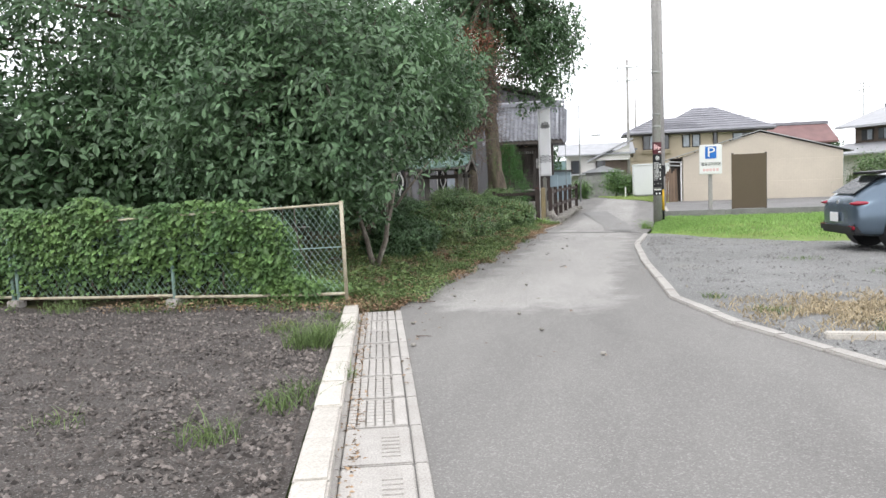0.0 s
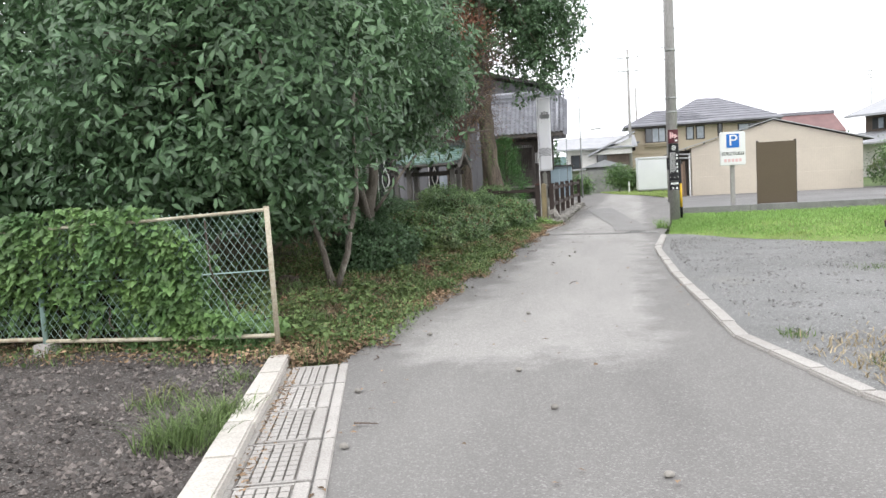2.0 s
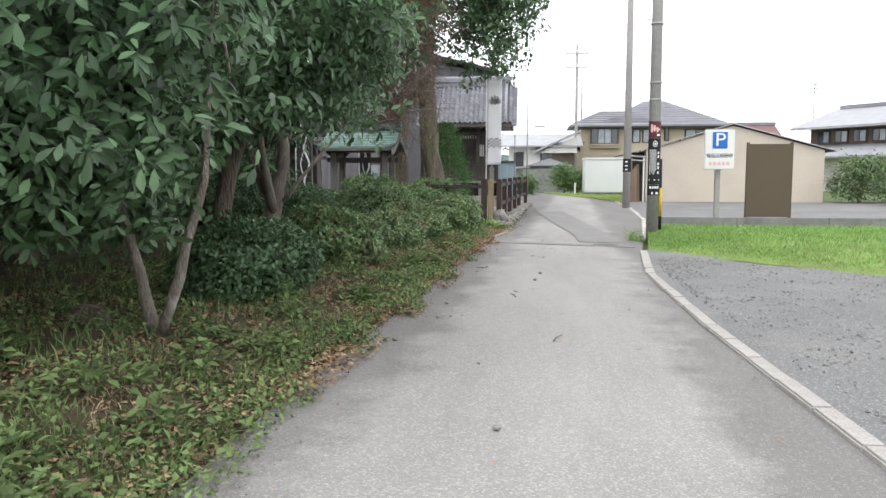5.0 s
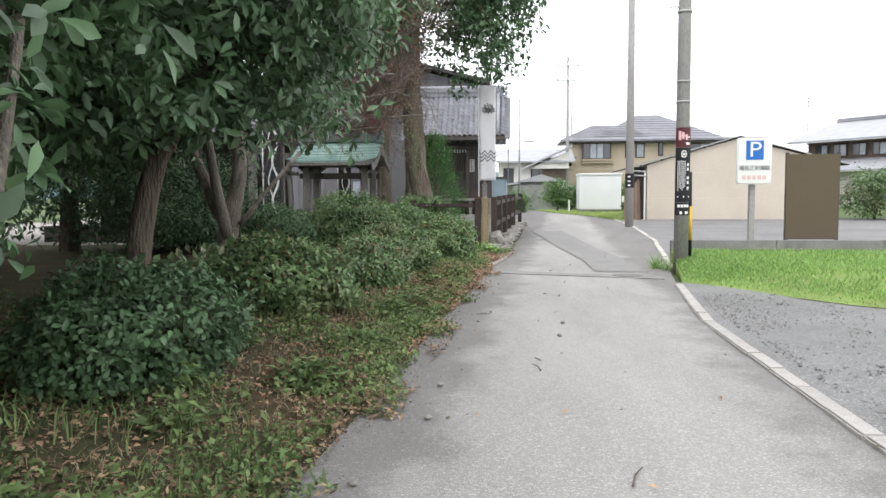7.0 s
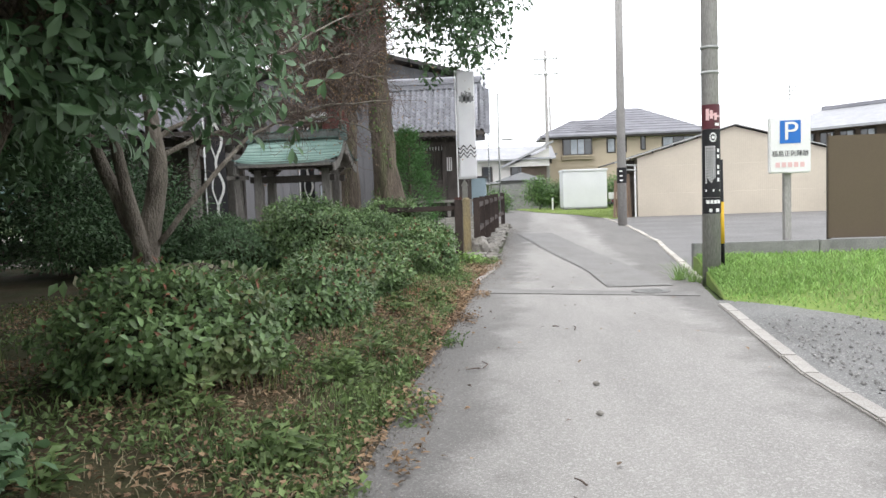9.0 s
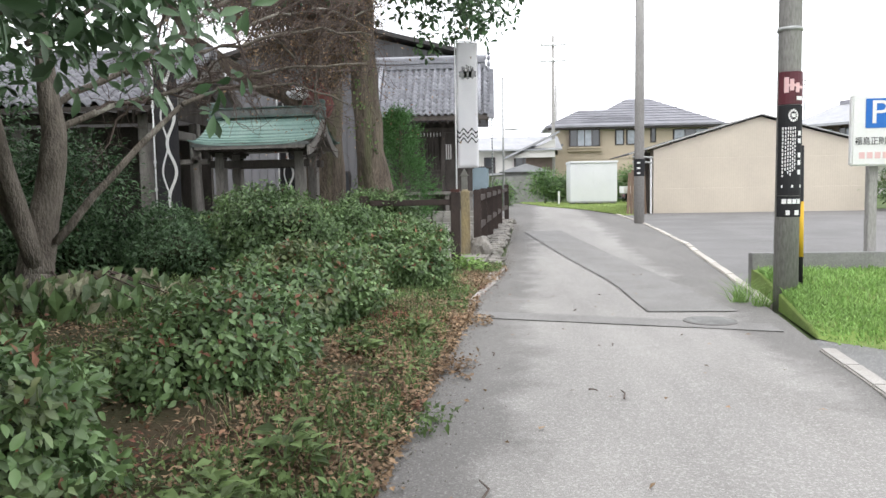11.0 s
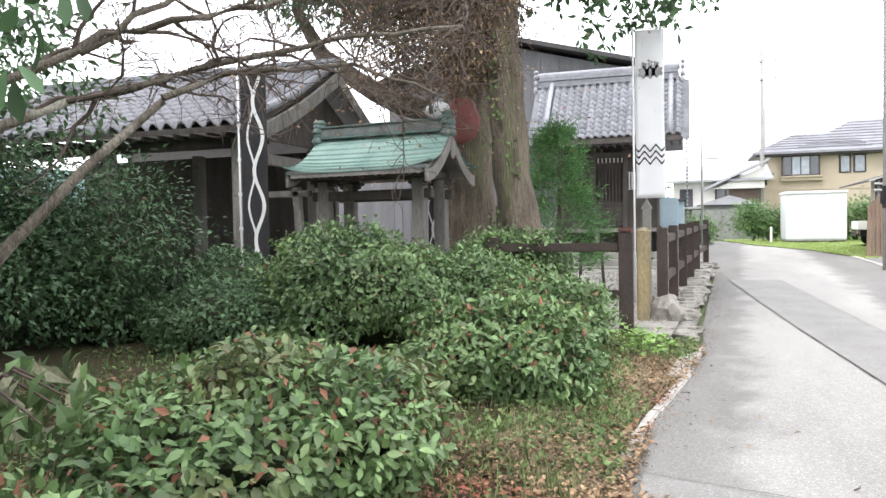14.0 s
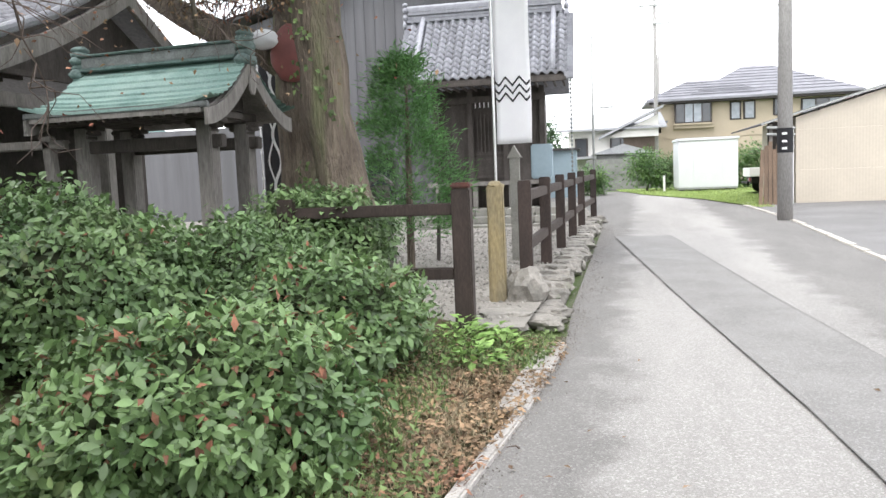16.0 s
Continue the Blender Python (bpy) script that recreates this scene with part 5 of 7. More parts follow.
# ---- tiled buildings ----
def tile_mesh(w, l, mat):
    """One wavy pantile, lying along y, its lower end at y 0."""
    t = B()
    n = 8
    rows = []
    for (y, dz) in ((0, 0.0), (l * 1.12, 0.0)):
        rows.append([t.verts.new((w * (k / n - 0.5) * 1.02, y, dz + w * 0.22 * math.sin(2 * math.pi * k / n) + (0.034 if y == 0 else 0.0))) for k in range(n + 1)])
    low = [t.verts.new((v.co.x, v.co.y, v.co.z - 0.034)) for v in rows[0]]
    for k in range(n):
        t.faces.new((rows[0][k], rows[0][k + 1], rows[1][k + 1], rows[1][k]))
        t.faces.new((low[k], low[k + 1], rows[0][k + 1], rows[0][k]))
    me = bpy.data.meshes.new("tile")
    t.to_mesh(me)
    t.free()
    for p in me.polygons:
        p.use_smooth = True
    me.materials.append(mat)
    return me


def tile_slope(parent, x0, x1, eave, ridge, cols, rows, mat):
    """Pantiles from the eave (y, z) up to the ridge (y, z), on a slab."""
    (ye, ze), (yr, zr) = eave, ridge
    ln = math.hypot(yr - ye, zr - ze)
    rx = math.degrees(math.atan2(zr - ze, yr - ye))
    deck = part("tile_roof", prism(B(), [(ye, ze - 0.1), (yr, zr - 0.1), (yr, zr - 0.02), (ye, ze - 0.02)], x0 + 0.03, x1 - 0.03, "x"), WOOD_DARK, parent, "grey pantile roof slope")
    w, l = (x1 - x0) / cols, ln / rows
    me = tile_mesh(w, l, mat)
    for j in range(rows):
        for i in range(cols):
            f = (j + 0.0) / rows
            shared("tile", me, deck, pose(x0 + (i + 0.5) * w, ye + (yr - ye) * f, ze + (zr - ze) * f + 0.03, rx, random.uniform(-0.6, 0.6), random.uniform(-0.4, 0.4)))
    return deck


root = thing("shrine_hall", "old dark timber shrine hall with a grey pantile roof", "shrine building")
tile_slope(root, -5.45, -1.4, (39.85, 3.72), (41.5, 5.5), 19, 12, TILE)
part("back_roof", prism(B(), [(41.5, 5.42), (43.4, 3.7), (43.4, 3.6), (41.5, 5.3)], -5.4, -1.45, "x"), TILE_FAR, root)
bm = B()
for k, (w, z) in enumerate(((0.16, 5.46), (0.13, 5.55), (0.16, 5.64), (0.13, 5.72))):
    box(bm, (-5.55 + 0.02 * k, 41.5 - w, z), (-1.5 - 0.02 * k, 41.5 + w, z + 0.085), 0.015)
part("ridge", bm, TILE, root, "stacked ridge tiles")
part("ridge_roll", limb(B(), [(-5.55, 41.5, 5.83), (-1.5, 41.5, 5.83)], [0.09, 0.09], 10), TILE, root)
for x in (-5.6, -1.42):
    bm = B()
    for dz, r in ((5.4, 0.2), (5.6, 0.16), (5.8, 0.13), (5.95, 0.08)):
        blob(bm, (x, 41.45, dz), (0.07, r, r * 0.7), 0.2, int(dz * 10), 2)
    smooth(part("ridge_end_tile", bm, TILE, root))
for x, s in ((-1.42, 1), (-5.43, -1)):
    for j in range(13):
        f = j / 13
        y, z = 39.85 + 1.65 * f, 3.72 + 1.78 * f
        part("verge_tile", box(B(), (x - 0.05, y - 0.02, z - 0.12), (x + 0.17 * s if s > 0 else x + 0.05, y + 0.17, z + 0.05), 0.015) if s > 0 else box(B(), (x - 0.17, y - 0.02, z - 0.12), (x + 0.05, y + 0.17, z + 0.05), 0.015), TILE, root)
    rl = limb(B(), [(x - s * 0.32, 39.85, 3.83), (x - s * 0.32, 41.45, 5.6)], [0.065, 0.065], 10)
    smooth(part("descending_ridge", rl, TILE, root))
part("eave_board", box(B(), (-5.42, 39.8, 3.56), (-1.43, 39.87, 3.66), 0.01), WOOD_DARK, root)
for k in range(18):
    x = -5.3 + k * 0.222
    part("rafter", box(B(), (x, 39.9, 3.55), (x + 0.05, 41.0, 3.61), 0.004), WOOD_DARK, root)
part("wall", box(B(), (-4.75, 41.0, 1.2), (-2.1, 43.2, 3.62)), WOOD_DARK, root)
for x in (-4.8, -3.9, -3.0, -2.08):
    part("pillar", box(B(), (x - 0.07, 40.86, 0.4), (x + 0.07, 41.0, 3.6), 0.01), WOOD_DARK, root)
part("lintel", box(B(), (-4.9, 40.84, 3.25), (-1.98, 40.99, 3.42), 0.01), WOOD_DARK, root)
for k in range(9):
    part("lattice_bar", box(B(), (-3.85 + 0.095 * k, 40.93, 2.0), (-3.82 + 0.095 * k, 40.98, 3.0), 0.004), WOOD_DARK, root)
for k in range(9):
    z = 1.35 + 0.075 * k
    part("slat", box(B(), (-3.88, 40.95, z), (-3.02, 40.995, z + 0.06), 0.006), WOOD_DARK, root)
bm = box(B(), (-3.03, 40.9, 2.35), (-2.72, 40.96, 2.85), 0.006)
win = part("window_lattice", bm, WHITE, root, "pale latticed window")
for k in range(4):
    part("bar", box(B(), (-3.01 + 0.075 * k, 40.88, 2.36), (-2.98 + 0.075 * k, 40.898, 2.84)), WOOD_DARK, win)
for k in range(7):
    part("paper_strip", box(B(), (-3.75 + 0.11 * k, 40.8, 3.12), (-3.72 + 0.11 * k, 40.806, 3.25)), CLOTH, root)
part("veranda", box(B(), (-5.0, 40.3, 1.16), (-1.9, 41.0, 1.26), 0.01), WOOD_GREY, root)
for k in range(26):
    part("crawl_slat", box(B(), (-4.7 + 0.1 * k, 40.9, 0.6), (-4.66 + 0.1 * k, 40.95, 1.158), 0.004), WOOD_DARK, root)
for x in (-4.7, -3.75, -2.85, -2.05):
    part("veranda_post", box(B(), (x - 0.06, 40.35, 0.5), (x + 0.06, 40.47, 1.16), 0.01), WOOD_GREY, root)
# dark box added behind the slats in place of shade under the floor
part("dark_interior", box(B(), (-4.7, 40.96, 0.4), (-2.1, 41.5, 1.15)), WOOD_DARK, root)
root = thing("stone_steps", "weathered stone platform of stacked courses", "stone platform")
for k, (y, z0, z1) in enumerate(((38.6, 0.1, 0.28), (39.1, 0.28, 0.44), (39.7, 0.44, 0.6))):
    for i in range(5):
        part("stone", box(B(), (-5.1 + i * 0.72, y, z0), (-4.39 + i * 0.72, 43.5, z1), 0.02), STEP_STONE, root)
root = thing("rain_chain", "hanging rain chain of small links at the eave", "rain chain", at=(-1.33, 39.85, 0.0))
for k in range(26):
    z = 3.6 - k * 0.1
    part("link", limb(B(), [(0, 0, z), (0, 0, z - 0.045), (0, 0, z - 0.085)], [0.012, 0.03, 0.012], 7), COPPER_DARK, root)

root = thing("worship_hall", "large dark timber hall with a grey tiled gable roof", "shrine building")
tile_slope(root, -14.4, -7.55, (28.85, 3.02), (31.8, 4.35), 26, 11, TILE_FAR)
part("back_roof", prism(B(), [(31.8, 4.3), (34.8, 3.0), (34.8, 2.9), (31.8, 4.18)], -14.3, -7.6, "x"), TILE_FAR, root)
bm = B()
for k in range(3):
    box(bm, (-14.4, 31.66, 4.32 + 0.09 * k), (-7.5, 31.94, 4.4 + 0.09 * k), 0.012)
part("ridge", bm, TILE, root, "stacked ridge tiles")
bm = B()
for t in (-1, 1):
    for j in range(6):
        f0, f1 = j / 6, (j + 1) / 6
        sag = lambda f: 4.33 - 1.38 * f - 0.1 * math.sin(math.pi * f)
        prism(bm, [(31.8 + t * 2.95 * f0, sag(f0)), (31.8 + t * 2.95 * f1, sag(f1)), (31.8 + t * 2.95 * f1, sag(f1) - 0.24), (31.8 + t * 2.95 * f0, sag(f0) - 0.24)], -7.55, -7.47, "x")
bmesh.ops.remove_doubles(bm, verts=bm.verts, dist=0.002)
part("bargeboard", bm, WOOD_GREY, root, "pale weathered bargeboard")
part("verge_roll", limb(B(), [(-7.6, 28.85, 3.12), (-7.6, 30.3, 3.68), (-7.6, 31.8, 4.48)], [0.07, 0.07, 0.07], 10), TILE, root)
part("gable_board", prism(B(), [(29.4, 2.9), (34.2, 2.9), (31.8, 4.1)], -8.0, -7.94, "x"), WOOD_DARK, root)
for x in (-8.05, -10.6, -13.2):
    for y in (29.3, 31.8):
        part("pillar", box(B(), (x - 0.1, y - 0.1, 0.1), (x + 0.1, y + 0.1, 2.9), 0.015), WOOD_GREY, root)
part("eave_beam", box(B(), (-14.2, 29.22, 2.72), (-7.7, 29.4, 2.92), 0.015), WOOD_DARK, root)
part("side_beam", box(B(), (-8.12, 29.4, 2.5), (-7.98, 34.0, 2.68), 0.015), WOOD_GREY, root)
part("back_wall", box(B(), (-14.2, 32.6, 0.1), (-8.0, 32.75, 2.95)), WOOD_DARK, root)
part("floor_deck", box(B(), (-14.2, 29.6, 0.1), (-8.0, 32.6, 0.55), 0.02), WOOD_DARK, root)
for k in range(22):
    x = -14.1 + k * 0.3
    part("rafter", box(B(), (x, 28.9, 2.86), (x + 0.06, 30.2, 2.93), 0.004, None), WOOD_DARK, root)

root = thing("metal_clad_hall", "tall grey metal-clad hall with a dark gable roof", "building")
bm = B()
prism(bm, [(-11.6, 0.1), (-2.75, 0.1), (-2.75, 6.4), (-7.2, 7.55), (-11.6, 6.4)], 44.6, 52.0, "y")
part("wall", bm, METAL_WALL, root, "grey vertical metal siding")
for k in range(28):
    x = -11.5 + k * 0.32
    top = 7.5 - abs(x + 7.2) * 0.258
    part("siding_rib", box(B(), (x - 0.015, 44.57, 0.1), (x + 0.015, 44.598, top - 0.1)), METAL_WALL, root)
bm = B()
prism(bm, [(-12.2, 6.4), (-7.2, 7.7), (-2.2, 6.4), (-2.2, 6.55), (-7.2, 7.85), (-12.2, 6.55)], 44.1, 52.4, "y")
part("roof", bm, DARK_SHEET, root)
bm = box(B(), (-8.6, 44.5, 1.0), (-6.9, 44.56, 2.1), 0.01)
w = part("window", bm, FRAME, root, "dark window with a teal frame")
part("pane", box(B(), (-8.55, 44.47, 1.05), (-7.8, 44.495, 2.05)), PALE_GLASS, w)
part("pane", box(B(), (-7.72, 44.47, 1.05), (-6.95, 44.495, 2.05)), GLASS, w)
part("mullion", box(B(), (-7.79, 44.46, 1.0), (-7.73, 44.5, 2.1)), COPPER, w)
part("wing", box(B(), (-18, 44.7, 0.1), (-11.602, 48, 3.3)), METAL_WALL, root)

# ---- the shed ----
root = thing("shed", "long beige corrugated metal shed with a low gable", "shed")
SY = 46.0
out = [(5.1, 0.05), (13.6, 0.05), (13.6, 2.78), (9.25, 3.98), (5.1, 2.77)]
part("gable_wall", prism(B(), out, SY, SY + 4.6, "y"), SHED_WALL, root)
V, F = [], []
n = 196
for k in range(n + 1):
    x = 5.1 + 8.5 * k / n
    top = 2.77 + (x - 5.1) * 0.292 if x < 9.25 else 3.98 - (x - 9.25) * 0.276
    y = SY - 0.016 - (0.0025 if k % 2 else 0.0)
    for z in (0.22, 1.2, 1.205, 2.4, 2.405, top - 0.02):
        V.append((x, y - (0.006 if z in (1.2, 2.4) else 0), z))
for k in range(n):
    for j in range(5):
        F.append((k * 6 + j, k * 6 + 6 + j, k * 6 + 7 + j, k * 6 + 1 + j))
raw("corrugated_face", V, F, SHED_WALL, root, "beige corrugated sheet cladding")
part("footing", box(B(), (5.05, SY - 0.05, 0.02), (13.65, SY - 0.012, 0.21), 0.01), WALL_CON, root)
for s, o in ((-1, [(4.1, 2.56), (9.25, 4.03), (9.25, 4.08), (4.1, 2.61)]), (1, [(9.25, 4.03), (14.1, 2.69), (14.1, 2.74), (9.25, 4.08)])):
    part("roof_sheet", prism(B(), o, SY - 0.16, SY + 4.9, "y"), DARK_SHEET, root)
    part("roof_edge", prism(B(), [(a, b + 0.012) for a, b in o], SY - 0.18, SY - 0.162, "y"), STEEL, root)
for k in range(5):
    z = 3.9 - k * 0.28
    part("purlin", box(B(), (8.6 - k * 0.96, SY - 0.15, z - 0.1), (8.66 - k * 0.96, SY, z - 0.02)), WOOD_DARK, root)
part("lean_to_post", box(B(), (4.35, SY - 0.1, 0.05), (4.43, SY - 0.02, 2.6), 0.006), WOOD_GREY, root)
for z in (2.25, 2.45):
    part("pipe", limb(B(), [(4.25, SY - 0.15, z + 0.05), (5.05, SY - 0.15, z)], [0.04, 0.04], 8), STEEL, root)
part("downpipe", limb(B(), [(4.98, SY - 0.12, 0.1), (4.98, SY - 0.12, 2.5)], [0.04, 0.04], 10), WHITE, root)
# dark sheet closing the lean-to, standing in for the shade within
part("dark_recess", box(B(), (4.45, SY + 0.6, 0.05), (5.09, SY + 0.7, 2.7)), WOOD_DARK, root)
for k in range(6):
    x = 4.0 + k * 0.14
    pl = thing("leaning_plank", "weathered timber plank leaning on the shed", "plank", "leaning planks", (x, SY - 0.5, 0.12), 0)
    part("board", box(B(), (-0.055, -0.015, 0), (0.055, 0.015, 1.75 + 0.12 * (k % 3)), 0.004, pose(0, 0, 0, -9, 4 - k, 0)), PLANK, pl)


# ---- houses ----
def hip(bm, x0, x1, y0, y1, z0, z1, ridge0, ridge1, thick=0.16):
    ym = (y0 + y1) / 2
    a = [bm.verts.new(p) for p in ((x0, y0, z0), (x1, y0, z0), (x1, y1, z0), (x0, y1, z0))]
    d = [bm.verts.new(p) for p in ((x0, y0, z0 - thick), (x1, y0, z0 - thick), (x1, y1, z0 - thick), (x0, y1, z0 - thick))]
    r = [bm.verts.new((ridge0, ym, z1)), bm.verts.new((ridge1, ym, z1))]
    for f in ((a[0], a[1], r[1], r[0]), (a[1], a[2], r[1]), (a[2], a[3], r[0], r[1]), (a[3], a[0], r[0]), d[::-1]):
        bm.faces.new(f)
    for i in range(4):
        bm.faces.new((a[i], d[i], d[(i + 1) % 4], a[(i + 1) % 4]))
    return bm


def roof_rows(root, x0, x1, y0, z0, ym, z1, r0, r1, n, mat):
    """Tile courses on the front slope of a hip."""
    for j in range(1, n):
        f = j / n
        y, z = y0 + (ym - y0) * f, z0 + (z1 - z0) * f + 0.03
        a, b = x0 + (r0 - x0) * f, x1 + (r1 - x1) * f
        part("tile_course", box(B(), (a, y - 0.03, z - 0.02), (b, y + 0.03, z + 0.02)), mat, root)


def window(root, x0, x1, z0, z1, y, panes, glass, name="window", label="", sill=True):
    w = part(name, box(B(), (x0 - 0.08, y - 0.06, z0 - 0.08), (x1 + 0.08, y + 0.02, z1 + 0.08), 0.01), FRAME, root, label)
    for k in range(panes):
        a, b = x0 + (x1 - x0) * k / panes + 0.04, x0 + (x1 - x0) * (k + 1) / panes - 0.04
        part("pane", box(B(), (a, y - 0.09, z0), (b, y - 0.062, z1)), glass[k % len(glass)], w)
    if sill:
        part("sill", box(B(), (x0 - 0.2, y - 0.2, z0 - 0.2), (x1 + 0.2, y + 0.0, z0 - 0.09), 0.01), HOUSE_WALL, w)
    return w


root = thing("tan_house", "two-storey tan house with grey hipped tile roof", "house")
HW = 78.6
part("wall", box(B(), (4.0, HW, 0.35), (16.2, HW + 9, 6.2)), HOUSE_WALL, root)
part("roof", hip(B(), 5.6, 17.2, HW - 0.8, HW + 9.6, 6.3, 8.85, 10.3, 12.2), TILE_FAR, root)
part("side_roof", hip(B(), 3.0, 11.0, HW - 0.85, HW + 5.2, 6.28, 7.75, 6.0, 9.0), TILE_FAR, root)
roof_rows(root, 3.0, 11.0, HW - 0.85, 6.28, HW + 2.17, 7.75, 6.0, 9.0, 7, TILE_FAR)
roof_rows(root, 5.6, 17.2, HW - 0.8, 6.3, HW + 4.4, 8.85, 10.3, 12.2, 10, TILE_FAR)
# dark strip imitating the shadow beneath the eaves
part("eave_shadow_board", box(B(), (3.2, HW - 0.7, 5.98), (17, HW, 6.12)), FRAME, root)
window(root, 5.0, 7.35, 4.65, 5.9, HW - 0.3, 4, [GLASS, PALE_GLASS, PALE_GLASS, GLASS], "bay_window", "dark-framed bay window")
part("bay_base", box(B(), (4.85, HW - 0.35, 4.2), (7.6, HW, 4.45), 0.02), HOUSE_WALL, root)
window(root, 8.75, 9.35, 4.75, 5.85, HW, 1, [PALE_GLASS], sill=False)
window(root, 9.65, 10.3, 4.75, 5.85, HW, 1, [PALE_GLASS], sill=False)
window(root, 11.6, 11.9, 4.9, 6.0, HW, 1, [GLASS], sill=False)
window(root, 13.4, 16, 4.9, 5.8, HW, 3, [PALE_GLASS, GLASS], sill=False)
part("string_course", box(B(), (3.95, HW - 0.05, 3.55), (16.25, HW - 0.001, 3.72), 0.01), HOUSE_WALL, root)
part("annexe_wall", box(B(), (1.5, HW - 1.5, 0.35), (4.0, HW + 5, 3.9)), HOUSE_WALL, root)
part("annexe_roof", prism(B(), [(1.0, 3.95), (4.3, 4.6), (4.3, 4.75), (1.0, 4.1)], HW - 2.0, HW + 5.2, "y"), TILE_FAR, root)
part("entrance_post", box(B(), (2.0, HW - 2.4, 0.35), (2.6, HW - 1.8, 3.2), 0.03), HOUSE_WALL, root)

root = thing("white_house", "white-walled house with a low grey tiled roof", "house")
part("wall", box(B(), (-2.4, 74, 0.35), (3.2, 82, 4.25)), WHITE_WALL, root)
part("front_roof", prism(B(), [(73.0, 4.1), (77.5, 5.3), (77.5, 5.42), (73.0, 4.22)], -3.2, 3.9, "x"), TILE_LIGHT, root)
part("gable", prism(B(), [(0.2, 3.6), (3.4, 3.6), (3.4, 5.0)], 73.3, 73.9, "y"), WHITE_WALL, root)
part("gable_roof", prism(B(), [(-0.4, 3.5), (3.7, 5.4), (3.7, 5.55), (-0.4, 3.65)], 72.8, 74.2, "y"), TILE_LIGHT, root)
part("cladding", box(B(), (1.2, 73.85, 2.2), (3.2, 73.98, 3.6)), BROWN_WALL, root)
window(root, -1.9, -1.2, 2.5, 3.6, 73.95, 1, [GLASS], sill=False)
window(root, 0.4, 1.6, 2.8, 3.6, 73.95, 2, [GLASS], sill=False)
part("porch_roof", prism(B(), [(-2.8, 2.2), (2.8, 2.45), (2.8, 2.6), (-2.8, 2.35)], 71.5, 74, "y"), TILE_LIGHT, root)
bm = B()
for i in range(5):
    box(bm, (-1.2 + i * 0.82, 66, 0.3), (-0.4 + i * 0.82, 66.15, 2.1), 0.01)
tagged(mesh("concrete_block_wall", bm, WALL_CON), "grey concrete garden wall at the bend", "wall", kind="structure")
root = thing("grey_garage", "small grey garage with a pale roof", "garage")
part("wall", box(B(), (-0.6, 67, 0.3), (2.4, 70, 2.4)), WALL_CON, root)
part("roof", prism(B(), [(-0.9, 2.4), (0.9, 2.95), (2.7, 2.4)], 66.7, 70.3, "y"), TILE_LIGHT, root)
root = thing("blue_hut", "small pale blue sheet-metal hut", "shed")
part("wall", box(B(), (-3.6, 56, 0.3), (-1.55, 58, 2.4)), BLUE_SHED, root)
part("roof", box(B(), (-3.8, 55.8, 2.402), (-1.4, 58.2, 2.5), 0.01), DARK_SHEET, root)

root = thing("storage_box", "white steel storage container on blocks", "container")
part("body", box(B(), (2.95, 57.5, 0.52), (5.5, 59.8, 2.62), 0.02), CARDBOARD_WHITE, root)
part("roof_rim", box(B(), (2.9, 57.44, 2.622), (5.56, 59.85, 2.74), 0.015), CARDBOARD_WHITE, root)
part("base_frame", box(B(), (2.97, 57.47, 0.44), (5.48, 59.8, 0.515)), STEEL, root)
for x in (3.1, 3.8, 4.6, 5.3):
    part("block", box(B(), (x - 0.12, 57.6, 0.3), (x + 0.12, 57.9, 0.438)), WALL_CON, root)
for x in (3.6, 4.22, 4.85):
    part("seam", box(B(), (x - 0.008, 57.488, 0.54), (x + 0.008, 57.4995, 2.6)), CARDBOARD_WHITE, root)
root = thing("white_marker", "short white marker post at the lawn's edge", "marker post", at=(2.35, 57.9, 0.36))
part("shaft", box(B(), (-0.05, -0.04, 0), (0.05, 0.04, 0.75), 0.012), WHITE, root)

root = thing("dark_house", "two-storey dark timber house with grey tiled roofs", "house")
root.matrix_basis = Matrix.Translation((22.6, 79, 0)) @ Matrix.Rotation(radians(-56), 4, "Z") @ Matrix.Translation((-22.6, -79, 0))
part("wall", box(B(), (23.6, 80.5, 0.35), (40, 92, 6.2)), BROWN_WALL, root)
part("roof", prism(B(), [(79.0, 5.9), (85.5, 7.9), (92, 5.9), (92, 5.7), (85.5, 7.7), (79.0, 5.7)], 22.6, 41, "x"), TILE_LIGHT, root)
part("ridge", box(B(), (22.9, 85.3, 7.85), (41, 85.7, 8.2), 0.05), TILE_FAR, root)
part("gable", prism(B(), [(80.4, 5.7), (85.5, 7.5), (90.6, 5.7)], 23.4, 23.6, "x"), WHITE_WALL, root)
part("lower_roof", prism(B(), [(76.5, 3.3), (80.5, 4.35), (80.5, 4.2), (76.5, 3.15)], 22.8, 41, "x"), TILE_LIGHT, root)
part("lower_wall", box(B(), (24, 78.5, 0.35), (40, 80.4, 3.4)), WHITE_WALL, root)
for k in range(4):
    window(root, 24.4 + k * 1.7, 25.5 + k * 1.7, 4.6, 5.5, 80.45, 2, [GLASS, PALE_GLASS], sill=False)
root = thing("red_roofed_house", "far house with a red sheet roof", "house")
part("wall", box(B(), (20, 101, 0.35), (28.5, 108, 6.0)), BROWN_WALL, root)
part("roof", prism(B(), [(99.6, 5.6), (104.5, 8.0), (109, 5.6), (109, 5.4), (104.5, 7.8), (99.6, 5.4)], 19.5, 29, "x"), ROOF_RED, root)
part("lower_roof", prism(B(), [(97, 4.3), (101, 5.4), (101, 5.2), (97, 4.1)], 20.5, 28, "x"), ROOF_RED, root)
part("ridge", box(B(), (19.4, 104.2, 7.9), (29.1, 104.8, 8.3), 0.05), TILE_FAR, root)
